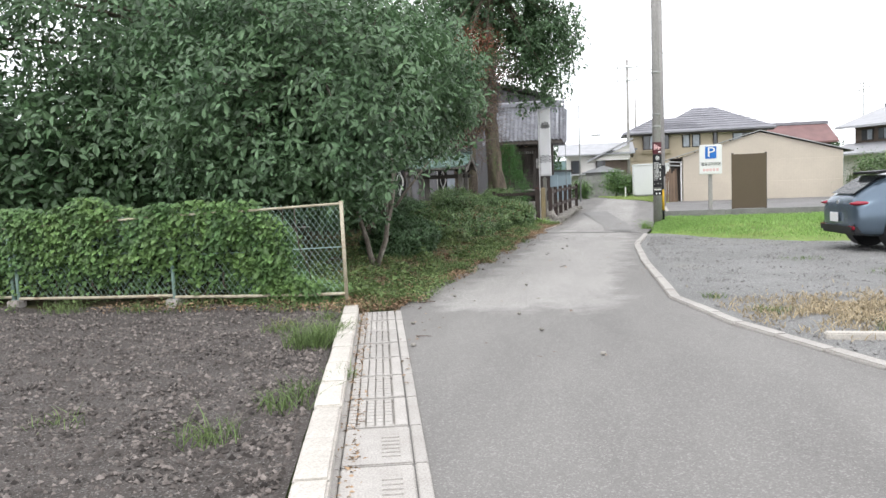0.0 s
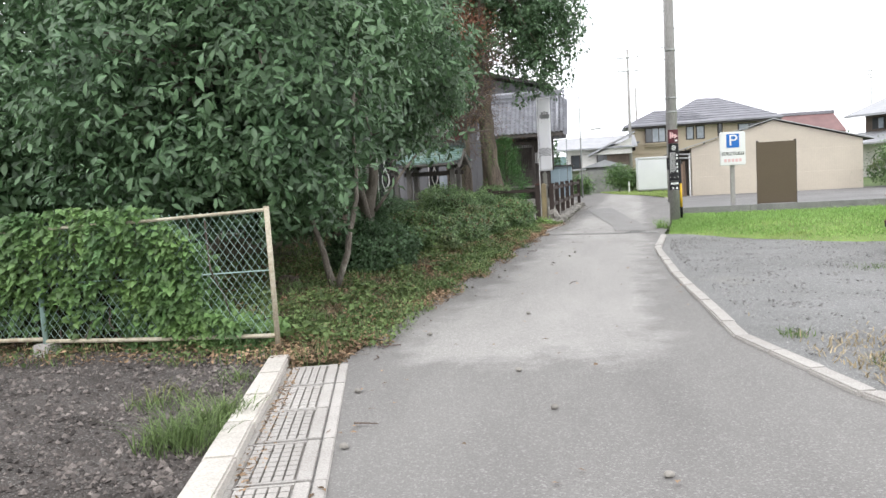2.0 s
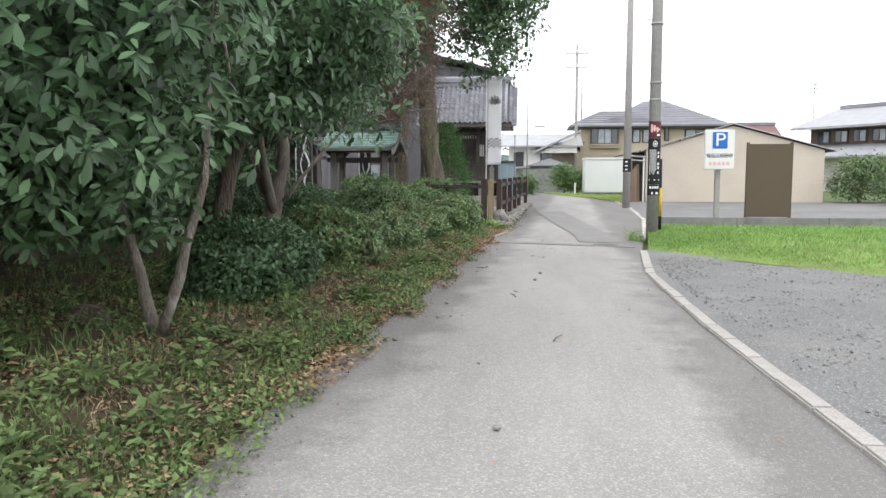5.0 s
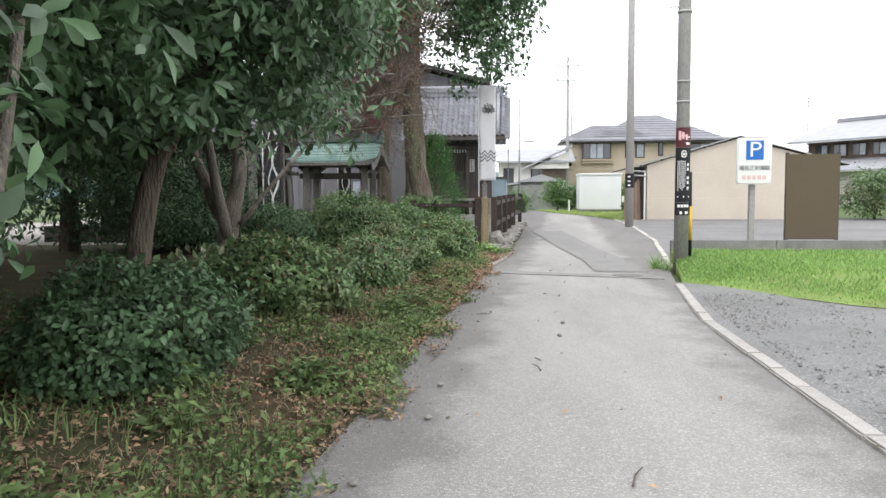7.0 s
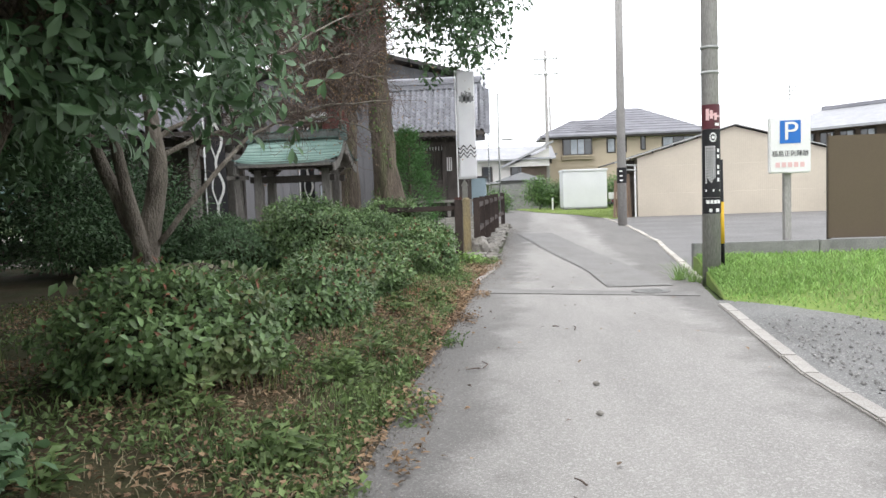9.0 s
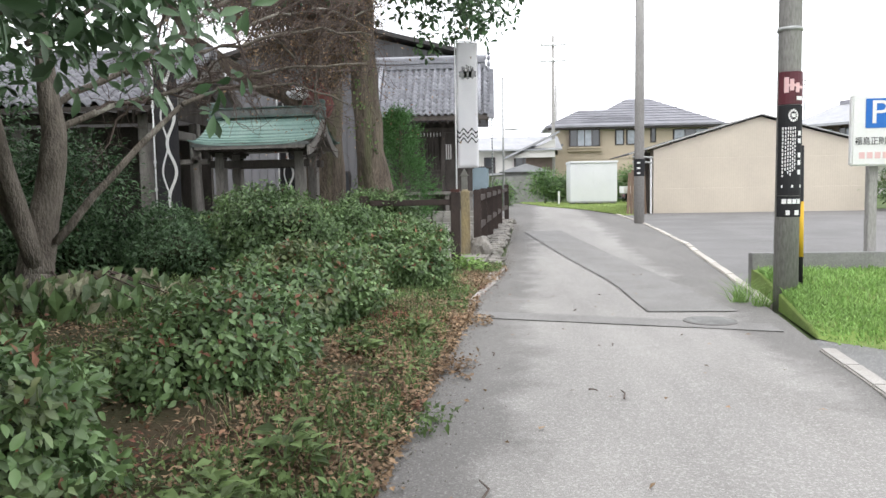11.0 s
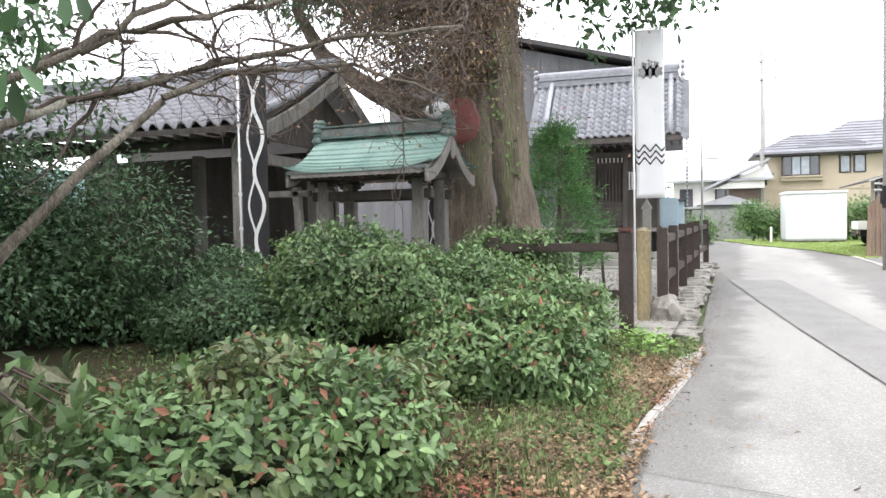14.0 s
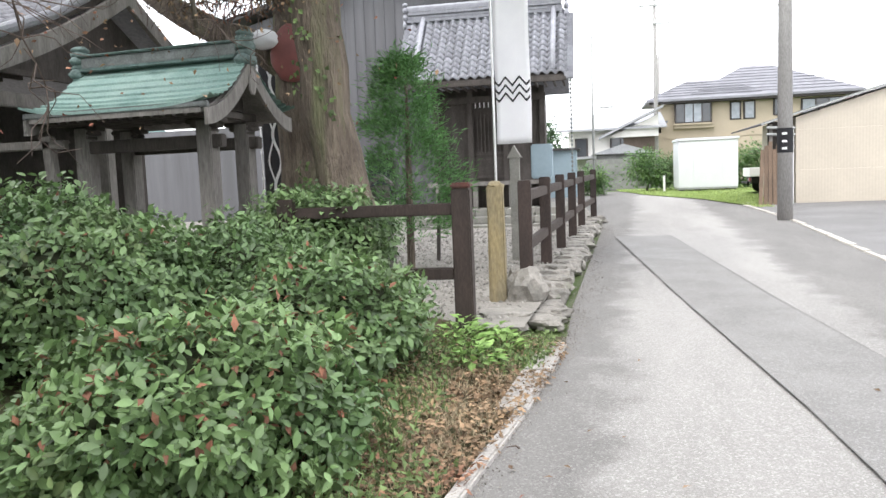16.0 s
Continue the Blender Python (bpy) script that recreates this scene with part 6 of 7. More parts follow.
root = thing("aerial_mast", "tall thin mast with a roof aerial", "aerial", at=(30.5, 96, 0.35))
part("mast", limb(B(), [(0, 0, 0), (0, 0, 11.6)], [0.07, 0.05], 6), STEEL, root)
for z in (10.6, 11.0, 11.4):
    part("element", limb(B(), [(-0.8, 0, z), (0.8, 0, z)], [0.045, 0.045], 6), STEEL, root)


# ---- vehicles ----
def wheel(root, c, r, w):
    t = smooth(part("tyre", limb(B(), [(c[0], c[1] - w / 2, c[2]), (c[0], c[1] - w * 0.4, c[2]), (c[0], c[1] + w * 0.4, c[2]), (c[0], c[1] + w / 2, c[2])], [r * 0.93, r, r, r * 0.93], 28), TYRE, root))
    part("rim", limb(B(), [(c[0], c[1] - w / 2 - 0.006, c[2]), (c[0], c[1] - w / 2 + 0.01, c[2])], [r * 0.66, r * 0.68], 24), CAR_BLACK, t)
    for k in range(5):
        a = k * 2 * math.pi / 5
        bm = box(B(), (-0.03, -w / 2 - 0.02, 0.03), (0.03, -w / 2 - 0.007, r * 0.64), 0.006, Matrix.Translation(c) @ Matrix.Rotation(a, 4, "Y"))
        part("spoke", bm, RIM, t)


def loft(sections, name, mat, root, label=""):
    """Closed rings, one after another, joined into a body."""
    bm = B()
    rings = [[bm.verts.new(p) for p in s] for s in sections]
    for a, b in zip(rings, rings[1:]):
        n = len(a)
        for k in range(n):
            bm.faces.new((a[k], a[(k + 1) % n], b[(k + 1) % n], b[k]))
    bm.faces.new(rings[0][::-1])
    bm.faces.new(rings[-1])
    bmesh.ops.recalc_face_normals(bm, faces=bm.faces)
    return smooth(part(name, bm, mat, root, label))


root = thing("hatchback_car", "parked slate-blue hatchback car seen from its rear", "car", at=(4.42, 15.35, 0.0), turn=4)
SEC = [  # x, half width at belt, bottom z, belt z, top z, half width at top
    (0.0, 0.62, 0.42, 0.72, 0.80, 0.56), (0.05, 0.8, 0.32, 0.78, 0.92, 0.66), (0.16, 0.86, 0.26, 0.84, 1.04, 0.62), (0.45, 0.89, 0.24, 0.9, 1.22, 0.56), (0.8, 0.9, 0.22, 0.92, 1.36, 0.56),
    (1.3, 0.9, 0.22, 0.93, 1.43, 0.58), (2.0, 0.9, 0.22, 0.93, 1.44, 0.6), (2.6, 0.9, 0.22, 0.93, 1.38, 0.58), (3.2, 0.9, 0.22, 0.94, 1.1, 0.62), (3.6, 0.89, 0.22, 0.9, 0.98, 0.62), (4.2, 0.84, 0.24, 0.78, 0.84, 0.6), (4.42, 0.7, 0.35, 0.6, 0.68, 0.55)]
secs = []
for x, w, zb, zm, zt, wt in SEC:
    right = [(x, -w * 0.86, zb), (x, -w * 0.98, zb + 0.1), (x, -w, (zb + zm) / 2 + 0.05), (x, -w * 0.97, zm), (x, -(w * 0.25 + wt * 0.75), zm + (zt - zm) * 0.6), (x, -wt * 0.9, zt - 0.02), (x, -wt * 0.5, zt + 0.01)]
    secs.append(right + [(p[0], -p[1], p[2]) for p in right[::-1]])
body = loft(secs, "body", CAR_PAINT, root)
sb = body.modifiers.new("round", "SUBSURF")
sb.levels = sb.render_levels = 2
bm = B()
a = [bm.verts.new(p) for p in ((0.1, -0.52, 1.03), (0.1, 0.52, 1.03), (0.6, 0.45, 1.35), (0.6, -0.45, 1.35))]
bm.faces.new(a)
bmesh.ops.solidify(bm, geom=bm.faces[:], thickness=0.02)
part("rear_window", bm, GLASS, root, "sloping rear window")
part("spoiler", box(B(), (0.56, -0.5, 1.33), (0.98, 0.5, 1.375), 0.02, pose(0, 0, 0, 0, -4, 0)), CAR_BLACK, root)
part("lower_trim", box(B(), (-0.02, -0.78, 0.3), (0.3, 0.78, 0.5), 0.05), CAR_BLACK, root)
for s in (-1, 1):
    lamp = smooth(part("tail_lamp", blob(B(), (0.17, s * 0.68, 0.86), (0.2, 0.14, 0.045), 0.1, 3, 2), LAMP_RED, root))
    part("reflector", box(B(), (-0.01, s * 0.66 - 0.12, 0.4), (0.03, s * 0.66 + 0.12, 0.46), 0.01), LAMP_RED, root)
    part("side_window", prism(B(), [(0.95, 1.0), (2.9, 1.02), (2.4, 1.32), (1.2, 1.34)], s * 0.775, s * 0.79, "y"), GLASS, root)
    part("sill", box(B(), (0.9, s * 0.8 - 0.06, 0.2), (3.4, s * 0.8 + 0.09, 0.31), 0.02), CAR_BLACK, root)
    part("wheel_arch", limb(B(), [(0.85, s * 0.6, 0.36), (0.85, s * 0.905, 0.36)], [0.37, 0.375], 28), CAR_BLACK, root)
    part("wheel_arch", limb(B(), [(3.5, s * 0.6, 0.36), (3.5, s * 0.905, 0.36)], [0.37, 0.375], 28), CAR_BLACK, root)
    wheel(root, (0.85, s * 0.84, 0.325), 0.325, 0.21 * (1 if s < 0 else -1))
    wheel(root, (3.5, s * 0.84, 0.325), 0.325, 0.21 * (1 if s < 0 else -1))
part("number_plate", box(B(), (-0.05, -0.17, 0.52), (-0.025, 0.17, 0.69), 0.004), WHITE, root)
part("badge", limb(B(), [(0.02, 0, 0.86), (0.05, 0, 0.86)], [0.05, 0.05], 14), RIM, root)
part("aerial_fin", prism(B(), [(1.0, 1.4), (1.2, 1.43), (1.05, 1.5)], -0.015, 0.015, "y"), CAR_PAINT, root)

root = thing("small_white_truck", "small white pickup truck parked on the lawn", "truck", at=(5.0, 53.0, 0.36))
part("bed", box(B(), (0, -0.7, 0.62), (1.9, 0.7, 0.96), 0.02), WHITE, root)
part("cab", prism(B(), [(1.95, 0.4), (3.2, 0.4), (3.25, 0.95), (2.9, 1.75), (2.0, 1.78)], -0.7, 0.7, "y"), WHITE, root)
part("chassis", box(B(), (0.1, -0.5, 0.35), (3.0, 0.5, 0.6), 0.02), CAR_BLACK, root)
part("cab_window", prism(B(), [(2.1, 1.05), (2.95, 1.05), (2.75, 1.6), (2.1, 1.62)], -0.71, -0.702, "y"), GLASS, root)
part("tail_lamp", box(B(), (-0.012, -0.66, 0.45), (0.03, -0.45, 0.58), 0.01), LAMP_RED, root)
part("rear_bumper", box(B(), (-0.08, -0.6, 0.36), (0.0, 0.6, 0.44), 0.01), CAR_BLACK, root)
for x in (0.6, 2.6):
    for s in (-1, 1):
        wheel(root, (x, s * 0.6, 0.27), 0.27, 0.15 * (1 if s < 0 else -1))


# ---- bare twigs over the shrine ----
def bare_branch(root, pts, r0, seed, kids=11, length=1.1):
    """A leafless branch with side shoots and fine twigs."""
    rng = np.random.default_rng(seed)
    pts = [Vector(p) for p in pts]
    n = len(pts)
    fine = bend(pts, 0.25)
    fine = [p + Vector(rng.normal(size=3)) * 0.025 for p in fine]
    r0 = r0 * 0.68
    radii = [r0 * (1 - 0.85 * i / len(fine)) + 0.004 for i in range(len(fine))]
    br = smooth(part("bare_branch", limb(B(), fine, radii, 8), BARK2, root))
    bm = B()
    for k in range(kids):
        i = int((0.15 + 0.82 * k / kids) * (len(fine) - 1))
        p, r = fine[i], radii[i] * 0.6
        d = (fine[min(i + 1, len(fine) - 1)] - fine[max(i - 1, 0)]).normalized()
        way = (d * 0.7 + Vector(rng.normal(size=3)) * 0.8 + Vector((0, 0, 0.35))).normalized()
        q, chain, rr = p.copy(), [p.copy()], [r]
        L = length * (0.5 + 0.8 * rng.random())
        for s in range(6):
            way = (way + Vector(rng.normal(size=3)) * 0.28 + Vector((0, 0, -0.03))).normalized()
            q = q + way * L / 6
            chain.append(q.copy())
            rr.append(max(0.0035, r * (1 - (s + 1) / 6.5)))
            for _ in range(3):
                w2 = (way * 0.6 + Vector(rng.normal(size=3)) * 0.9).normalized()
                c2, q2 = [q.copy()], q.copy()
                for m in range(4):
                    w2 = (w2 + Vector(rng.normal(size=3)) * 0.35).normalized()
                    q2 = q2 + w2 * 0.1 * (0.6 + rng.random())
                    c2.append(q2.copy())
                limb(bm, c2, [0.0045, 0.004, 0.003, 0.0025, 0.002], 4, False)
        limb(bm, chain, rr, 6, False)
    tagged(part("twig_spray", bm, TWIG, root, "fine leafless twigs"), kind="stuff")


root = thing("bare_tree_limbs", "leafless grey branches arching over the shrubs", "tree branches", "trees")
bare_branch(root, [(-6.0, 22.6, 2.0), (-5.6, 23.2, 2.35), (-4.8, 23.7, 2.62), (-3.9, 24.1, 2.85), (-2.9, 24.4, 2.95)], 0.055, 1, 13)
bare_branch(root, [(-6.0, 22.7, 2.3), (-5.3, 23.3, 2.85), (-4.5, 23.8, 3.05), (-3.6, 24.2, 3.35), (-2.8, 24.6, 3.3)], 0.05, 2, 13)
bare_branch(root, [(-4.9, 23.4, 2.35), (-4.5, 23.7, 2.6), (-3.8, 24.3, 2.7), (-3.2, 24.8, 2.45)], 0.035, 3, 9)
bare_branch(root, [(-6.2, 22.6, 2.9), (-5.6, 23.2, 3.5), (-4.8, 23.6, 4.0), (-4.0, 24, 4.5)], 0.045, 4, 11)
bare_branch(root, [(-5.4, 23.2, 2.7), (-4.7, 24.0, 3.6), (-3.9, 24.6, 4.2), (-3.1, 25.0, 4.6)], 0.035, 5, 11)
bare_branch(root, [(-4.4, 27.9, 2.9), (-4.2, 27.6, 3.6), (-3.6, 27.4, 4.2), (-3.0, 27.2, 4.3)], 0.03, 6, 12)
bare_branch(root, [(-4.5, 28.2, 3.4), (-5.0, 27.6, 4.0), (-5.3, 27.2, 4.5), (-5.8, 27.0, 4.6)], 0.03, 7, 12)
bare_branch(root, [(-3.9, 29.2, 4.2), (-4.6, 28.4, 4.7), (-5.2, 27.8, 5.0), (-5.9, 27.2, 5.1)], 0.045, 8, 14, 1.3)
bare_branch(root, [(-3.9, 29.2, 4.8), (-3.6, 28.2, 5.2), (-3.5, 27.4, 5.3), (-3.2, 26.6, 5.2)], 0.045, 9, 14, 1.3)
bare_branch(root, [(-4.6, 24.5, 3.4), (-4.2, 25.2, 3.8), (-3.7, 26.0, 4.0), (-3.3, 26.9, 3.9)], 0.03, 10, 13, 1.2)
bare_branch(root, [(-5.2, 23.4, 3.2), (-5.0, 24.4, 3.9), (-4.9, 25.4, 4.3), (-4.9, 26.4, 4.4)], 0.035, 11, 13, 1.2)
rng = np.random.default_rng(9)
n = 900
P = np.stack([-4.0 + rng.normal(size=n) * 0.9, 26.2 + rng.normal(size=n) * 1.5, 3.3 + rng.normal(size=n) * 0.6], 1)
tagged(leaf_mesh("withered_foliage", P, rng.normal(size=(n, 3)) + np.array([0, 0, -0.6]), rng.normal(size=(n, 3)), np.full(n, 0.042), np.full(n, 0.024), LITTER, root, "few withered brown leaves"), kind="stuff")

root = thing("hanging_withered_vine", "brown withered vine hanging from the old tree", "vine")
bm = B()
for k in range(950):
    d = Vector(rng.normal(size=3)).normalized() * rng.random() ** 0.4
    q = Vector((-4.95 + 1.35 * d.x, 29.9 + 0.9 * d.y, 4.75 + 1.35 * d.z)) if k > 330 else Vector((-4.1 + 0.5 * d.x, 29.0 + 0.35 * d.y, 4.9 + 1.1 * d.z))
    way = Vector((rng.normal() * 0.7, rng.normal() * 0.5, -0.7)).normalized()
    pts = [q.copy()]
    for m in range(6):
        way = (way + Vector(rng.normal(size=3)) * 0.35).normalized()
        q = q + way * (0.11 + 0.08 * rng.random())
        pts.append(q.copy())
    limb(bm, pts, [0.011, 0.009, 0.008, 0.006, 0.005, 0.004, 0.003], 4, False)
tagged(part("stem", bm, TWIG, root), kind="stuff")
n = 17000
a = rng.normal(size=(n, 3))
a *= (rng.random(n) ** 0.4 / np.linalg.norm(a, axis=1))[:, None]
P = np.where((rng.random(n) < 0.7)[:, None], np.array([-4.95, 29.9, 4.9]) + a * np.array([1.5, 1.0, 1.6]), np.array([-4.2, 29.0, 4.9]) + a * np.array([0.75, 0.5, 1.7]))
leaf_mesh("withered_leaf", P, rng.normal(size=(n, 3)) * 0.6 + np.array([0, 0, -1]), rng.normal(size=(n, 3)), 0.05 + 0.05 * rng.random(n), np.full(n, 0.025), LITTER, root)

# ivy on the old trunk
n = 900
ang, z = rng.random(n) * 6.28, 0.3 + 4.5 * rng.random(n) ** 1.3
rad = 0.31
P = np.stack([np.interp(z, [0, 2.6, 4, 6], [-3.52, -3.75, -3.85, -3.8]) + rad * np.cos(ang), 29.27 + rad * np.sin(ang), z], 1)
keepz = np.array([noise.noise(Vector((a * 1.2, b * 0.9, 3))) > 0.12 for a, b in zip(ang, z)])
N = np.stack([np.cos(ang), np.sin(ang), np.full(n, 0.3)], 1)
root = thing("trunk_ivy", "patches of green ivy on the old trunk", "ivy")
leaf_mesh("leaves", P[keepz], (rng.normal(size=(n, 3)) * 0.6 + np.array([0, 0, -0.6]))[keepz], N[keepz], np.full(keepz.sum(), 0.07), np.full(keepz.sum(), 0.055), LEAF_WEED, root)

# feathery conifer in the shrine yard
rng = np.random.default_rng(21)
root = thing("feathery_conifer", "soft bright green feathery conifer", "conifer")
part("trunk", limb(B(), [(-3.4, 31.8, 0.1), (-3.38, 31.8, 1.5), (-3.36, 31.8, 2.9)], [0.06, 0.045, 0.015], 8), BARK, root)
Pp, Dd = [], []
for k in range(150):
    f = rng.random()
    z = 0.75 + 2.3 * f
    a = rng.random() * 6.28
    w = 0.62 * (1 - f) ** 0.4 * (0.45 + 0.75 * rng.random()) * (1 + 0.5 * noise.noise(Vector((a, z * 1.5, 3))))
    c = np.array([-3.4 + w * math.cos(a), 31.8 + w * math.sin(a), z])
    d = np.array([math.cos(a) * 0.8, math.sin(a) * 0.8, 0.35])
    for m in range(70):
        Pp.append(c + rng.normal(size=3) * np.array([0.12, 0.12, 0.08]))
        Dd.append(d + rng.normal(size=3) * 0.5)
Pp, Dd = np.array(Pp), np.array(Dd)
leaf_mesh("needles", Pp, Dd, rng.normal(size=Pp.shape), 0.09 + 0.06 * rng.random(len(Pp)), np.full(len(Pp), 0.017), CEDAR_LEAF, root)
root = thing("roofed_name_board", "upright weathered wooden board with a small roof", "sign", at=(-3.75, 31.9, 0.12))
part("board", box(B(), (-0.13, -0.025, 0), (0.13, 0.025, 1.2), 0.008, pose(0, 0, 0, 0, -4, 0)), WOOD_GREY, root)
bm = B()
prism(bm, [(-0.26, 1.19), (-0.07, 1.32), (0.1, 1.19), (0.1, 1.23), (-0.07, 1.36), (-0.26, 1.23)], -0.09, 0.09, "y")
part("roof", bm, WOOD_GREY, root)
root = thing("timber_stand", "thin dark timber stand in the shrine yard", "stand", at=(-2.95, 32.6, 0.14))
for x in (-0.22, 0.22):
    part("leg", box(B(), (x - 0.025, -0.025, 0), (x + 0.025, 0.025, 1.0), 0.004, pose(0, 0, 0, 0, 3 if x < 0 else -3, 0)), WOOD_DARK, root)
part("crossbar", box(B(), (-0.24, -0.02, 0.72), (0.24, 0.02, 0.77), 0.004), WOOD_DARK, root)


# ---- ground cover ----
def blades(name, P, h, mat, rng, parent=None, lean=0.45, width=0.012):
    """Bent grass blades at P."""
    n = len(P)
    a = rng.random(n) * 6.28
    S = np.stack([np.cos(a), np.sin(a), np.zeros(n)], 1) * width
    b = rng.random(n) * 6.28
    Ln = np.stack([np.cos(b), np.sin(b), np.zeros(n)], 1) * (lean * rng.random(n))[:, None] * h[:, None]
    up = np.array([[0, 0, 1.0]]) * h[:, None]
    V = np.stack([P - S * 0.5, P + S * 0.5, P + up * 0.55 + Ln * 0.35 - S * 0.4, P + up * 0.55 + Ln * 0.35 + S * 0.4, P + up * 0.92 + Ln], 1).reshape(-1, 3)
    k = np.arange(n)[:, None] * 5
    F = np.concatenate([k + np.array([[0, 1, 3]]), k + np.array([[0, 3, 2]]), k + np.array([[2, 3, 4]])])
    return raw(name, V, F, mat, parent)


def patchy(x, y, s=1.0, k=0.0):
    return np.array([noise.noise(Vector((a * s, b * s, k))) for a, b in zip(x, y)])


rng = np.random.default_rng(31)
n = 70000
x = 1.45 + 13 * rng.random(n) ** 1.7
front = np.interp(x, [a for a, _ in BANK_FRONT], [b for _, b in BANK_FRONT])
y = front - 0.15 + (24.66 - front) * rng.random(n) ** 0.9
ok = (rng.random(n) < np.clip((y - front + 0.1) / 1.1, 0.04, 1) * (0.62 + 0.6 * patchy(x, y, 0.9))) & (x > np.interp(y, [a for a, _ in ROAD_R], [b for _, b in ROAD_R]) + 0.12)
x, y, front = x[ok], y[ok], front[ok]
z = np.array([bank_z(a, b) for a, b in zip(x, y)])
h = (0.028 + 0.055 * rng.random(len(x)) ** 1.5) * np.clip(0.5 + (y - front) * 0.4, 0.5, 1.3)
tagged(blades("bank_grass", np.stack([x, y, z - 0.01], 1), h, GRASS, rng, None, 1.2, 0.016), "fresh green uncut grass on the bank", "grass", kind="stuff")

n = 16000
y = 44.5 + 18 * rng.random(n)
x = np.interp(y, [44, 46, 50, 56, 62], [3.75, 3.7, 3.1, 1.3, 0.5]) + 7 * rng.random(n) ** 1.3
ok = ((x < 5.3) | (y > 55.9)) & ((y > 46.4) | (x < 4.2))
x, y, n = x[ok], y[ok], int(ok.sum())
z = np.array([ground_z(b) + 0.02 for b in y])
tagged(blades("lawn_grass", np.stack([x, y, z - 0.01], 1), 0.03 + 0.05 * rng.random(n), PALE_GRASS, rng, None, 0.8, 0.03), "short pale green lawn grass", "grass", kind="stuff")


def verge_z(x, y):
    return 0.16 * min(1.0, max(0.0, (line_at(ROAD_L, y) - x - 0.05) / 1.2)) * min(1.0, max(0.0, (y - 8.8) / 1.0)) - 0.02 + 0.05 * noise.noise(Vector((x * 2.2, y * 2.2, 1.3)))


def verge_points(n, wide, k, cut, near=0.0, y0=8.4, y1=27.7, power=1.6):
    y = y0 + (y1 - y0) * rng.random(n)
    edge = np.interp(y, [a for a, _ in ROAD_L], [b for _, b in ROAD_L])
    x = edge - near - wide * rng.random(n) ** power
    ok = patchy(x, y, 1.1, k) > cut
    x, y = x[ok], y[ok]
    return np.stack([x, y, [verge_z(a, b) for a, b in zip(x, y)]], 1)


P = np.concatenate([verge_points(52000, 5.5, 2.0, -0.06, 0.06), verge_points(15000, 3.2, 2.0, -0.05, 0.15, 8.8, 20.0, 1.0), verge_points(3500, 0.9, 2.0, -0.2, 0.06, 23.0, 27.6, 1.0), verge_points(7000, 0.36, 23.0, 0.1, -0.24, 9.0, 23.0, 0.8)])
n = len(P)
P[:, 2] = np.maximum(P[:, 2], 0.002)
P[:, 2] += 0.01 + 0.11 * rng.random(n) ** 2
D = rng.normal(size=(n, 3)) + np.array([0, 0, 0.1])
tagged(leaf_mesh("verge_weeds", P, D, np.stack([rng.normal(size=n) * 0.4, rng.normal(size=n) * 0.4, np.ones(n)], 1), 0.02 + 0.055 * rng.random(n) ** 2, 0.014 + 0.03 * rng.random(n) ** 1.5, LEAF_WEED, None),
       "low creeping green weeds on the verge", "weeds", kind="stuff")
P = np.concatenate([verge_points(7000, 1.2, 12.0, -0.15, 0.02, 9.5, 27.5, 1.0), verge_points(9000, 0.8, 12.0, -0.3, 0.04, 22.5, 27.5, 0.9)])
tagged(blades("dry_verge_grass", P, 0.03 + 0.06 * rng.random(len(P)), DRY, rng, None, 1.8, 0.005), "dry pale grass stalks on the verge", "dry grass", kind="stuff")
P = verge_points(17000, 5.0, 5.0, 0.0, 0.12)
tagged(blades("verge_grass", P, 0.06 + 0.12 * rng.random(len(P)), LEAF_WEED, rng, None, 0.8, 0.01), "thin wild grass on the shaded verge", "grass", kind="stuff")
P = np.concatenate([verge_points(7000, 2.6, 8.0, -0.12, -0.04, 17.0, 27.0, 1.1), verge_points(25000, 4.0, 8.0, -0.25, -0.03, 8.4, 18, 1.2), verge_points(900, 0.9, 3.0, -1, 0.0, 8.35, 9.4, 1.0), verge_points(9000, 3.5, 9.0, -0.3, 2.0, 19, 24, 1.0), verge_points(17000, 1.0, 14.0, -0.35, -0.03, 17.5, 27.4, 1.1), verge_points(7000, 0.4, 21.0, 0.12, -0.27, 9.0, 23.0, 0.8)])
n = len(P)
P[:, 2] = np.maximum(P[:, 2], 0.004) + 0.012 + 0.06 * rng.random(n) ** 2
tagged(leaf_mesh("leaf_litter", P, rng.normal(size=(n, 3)) * np.array([1, 1, 0.25]), np.stack([rng.normal(size=n) * 0.35, rng.normal(size=n) * 0.35, np.ones(n)], 1), 0.022 + 0.05 * rng.random(n) ** 2, 0.012 + 0.024 * rng.random(n), LITTER, None),
       "fallen brown and reddish leaves along the lane", "leaf litter", kind="stuff")

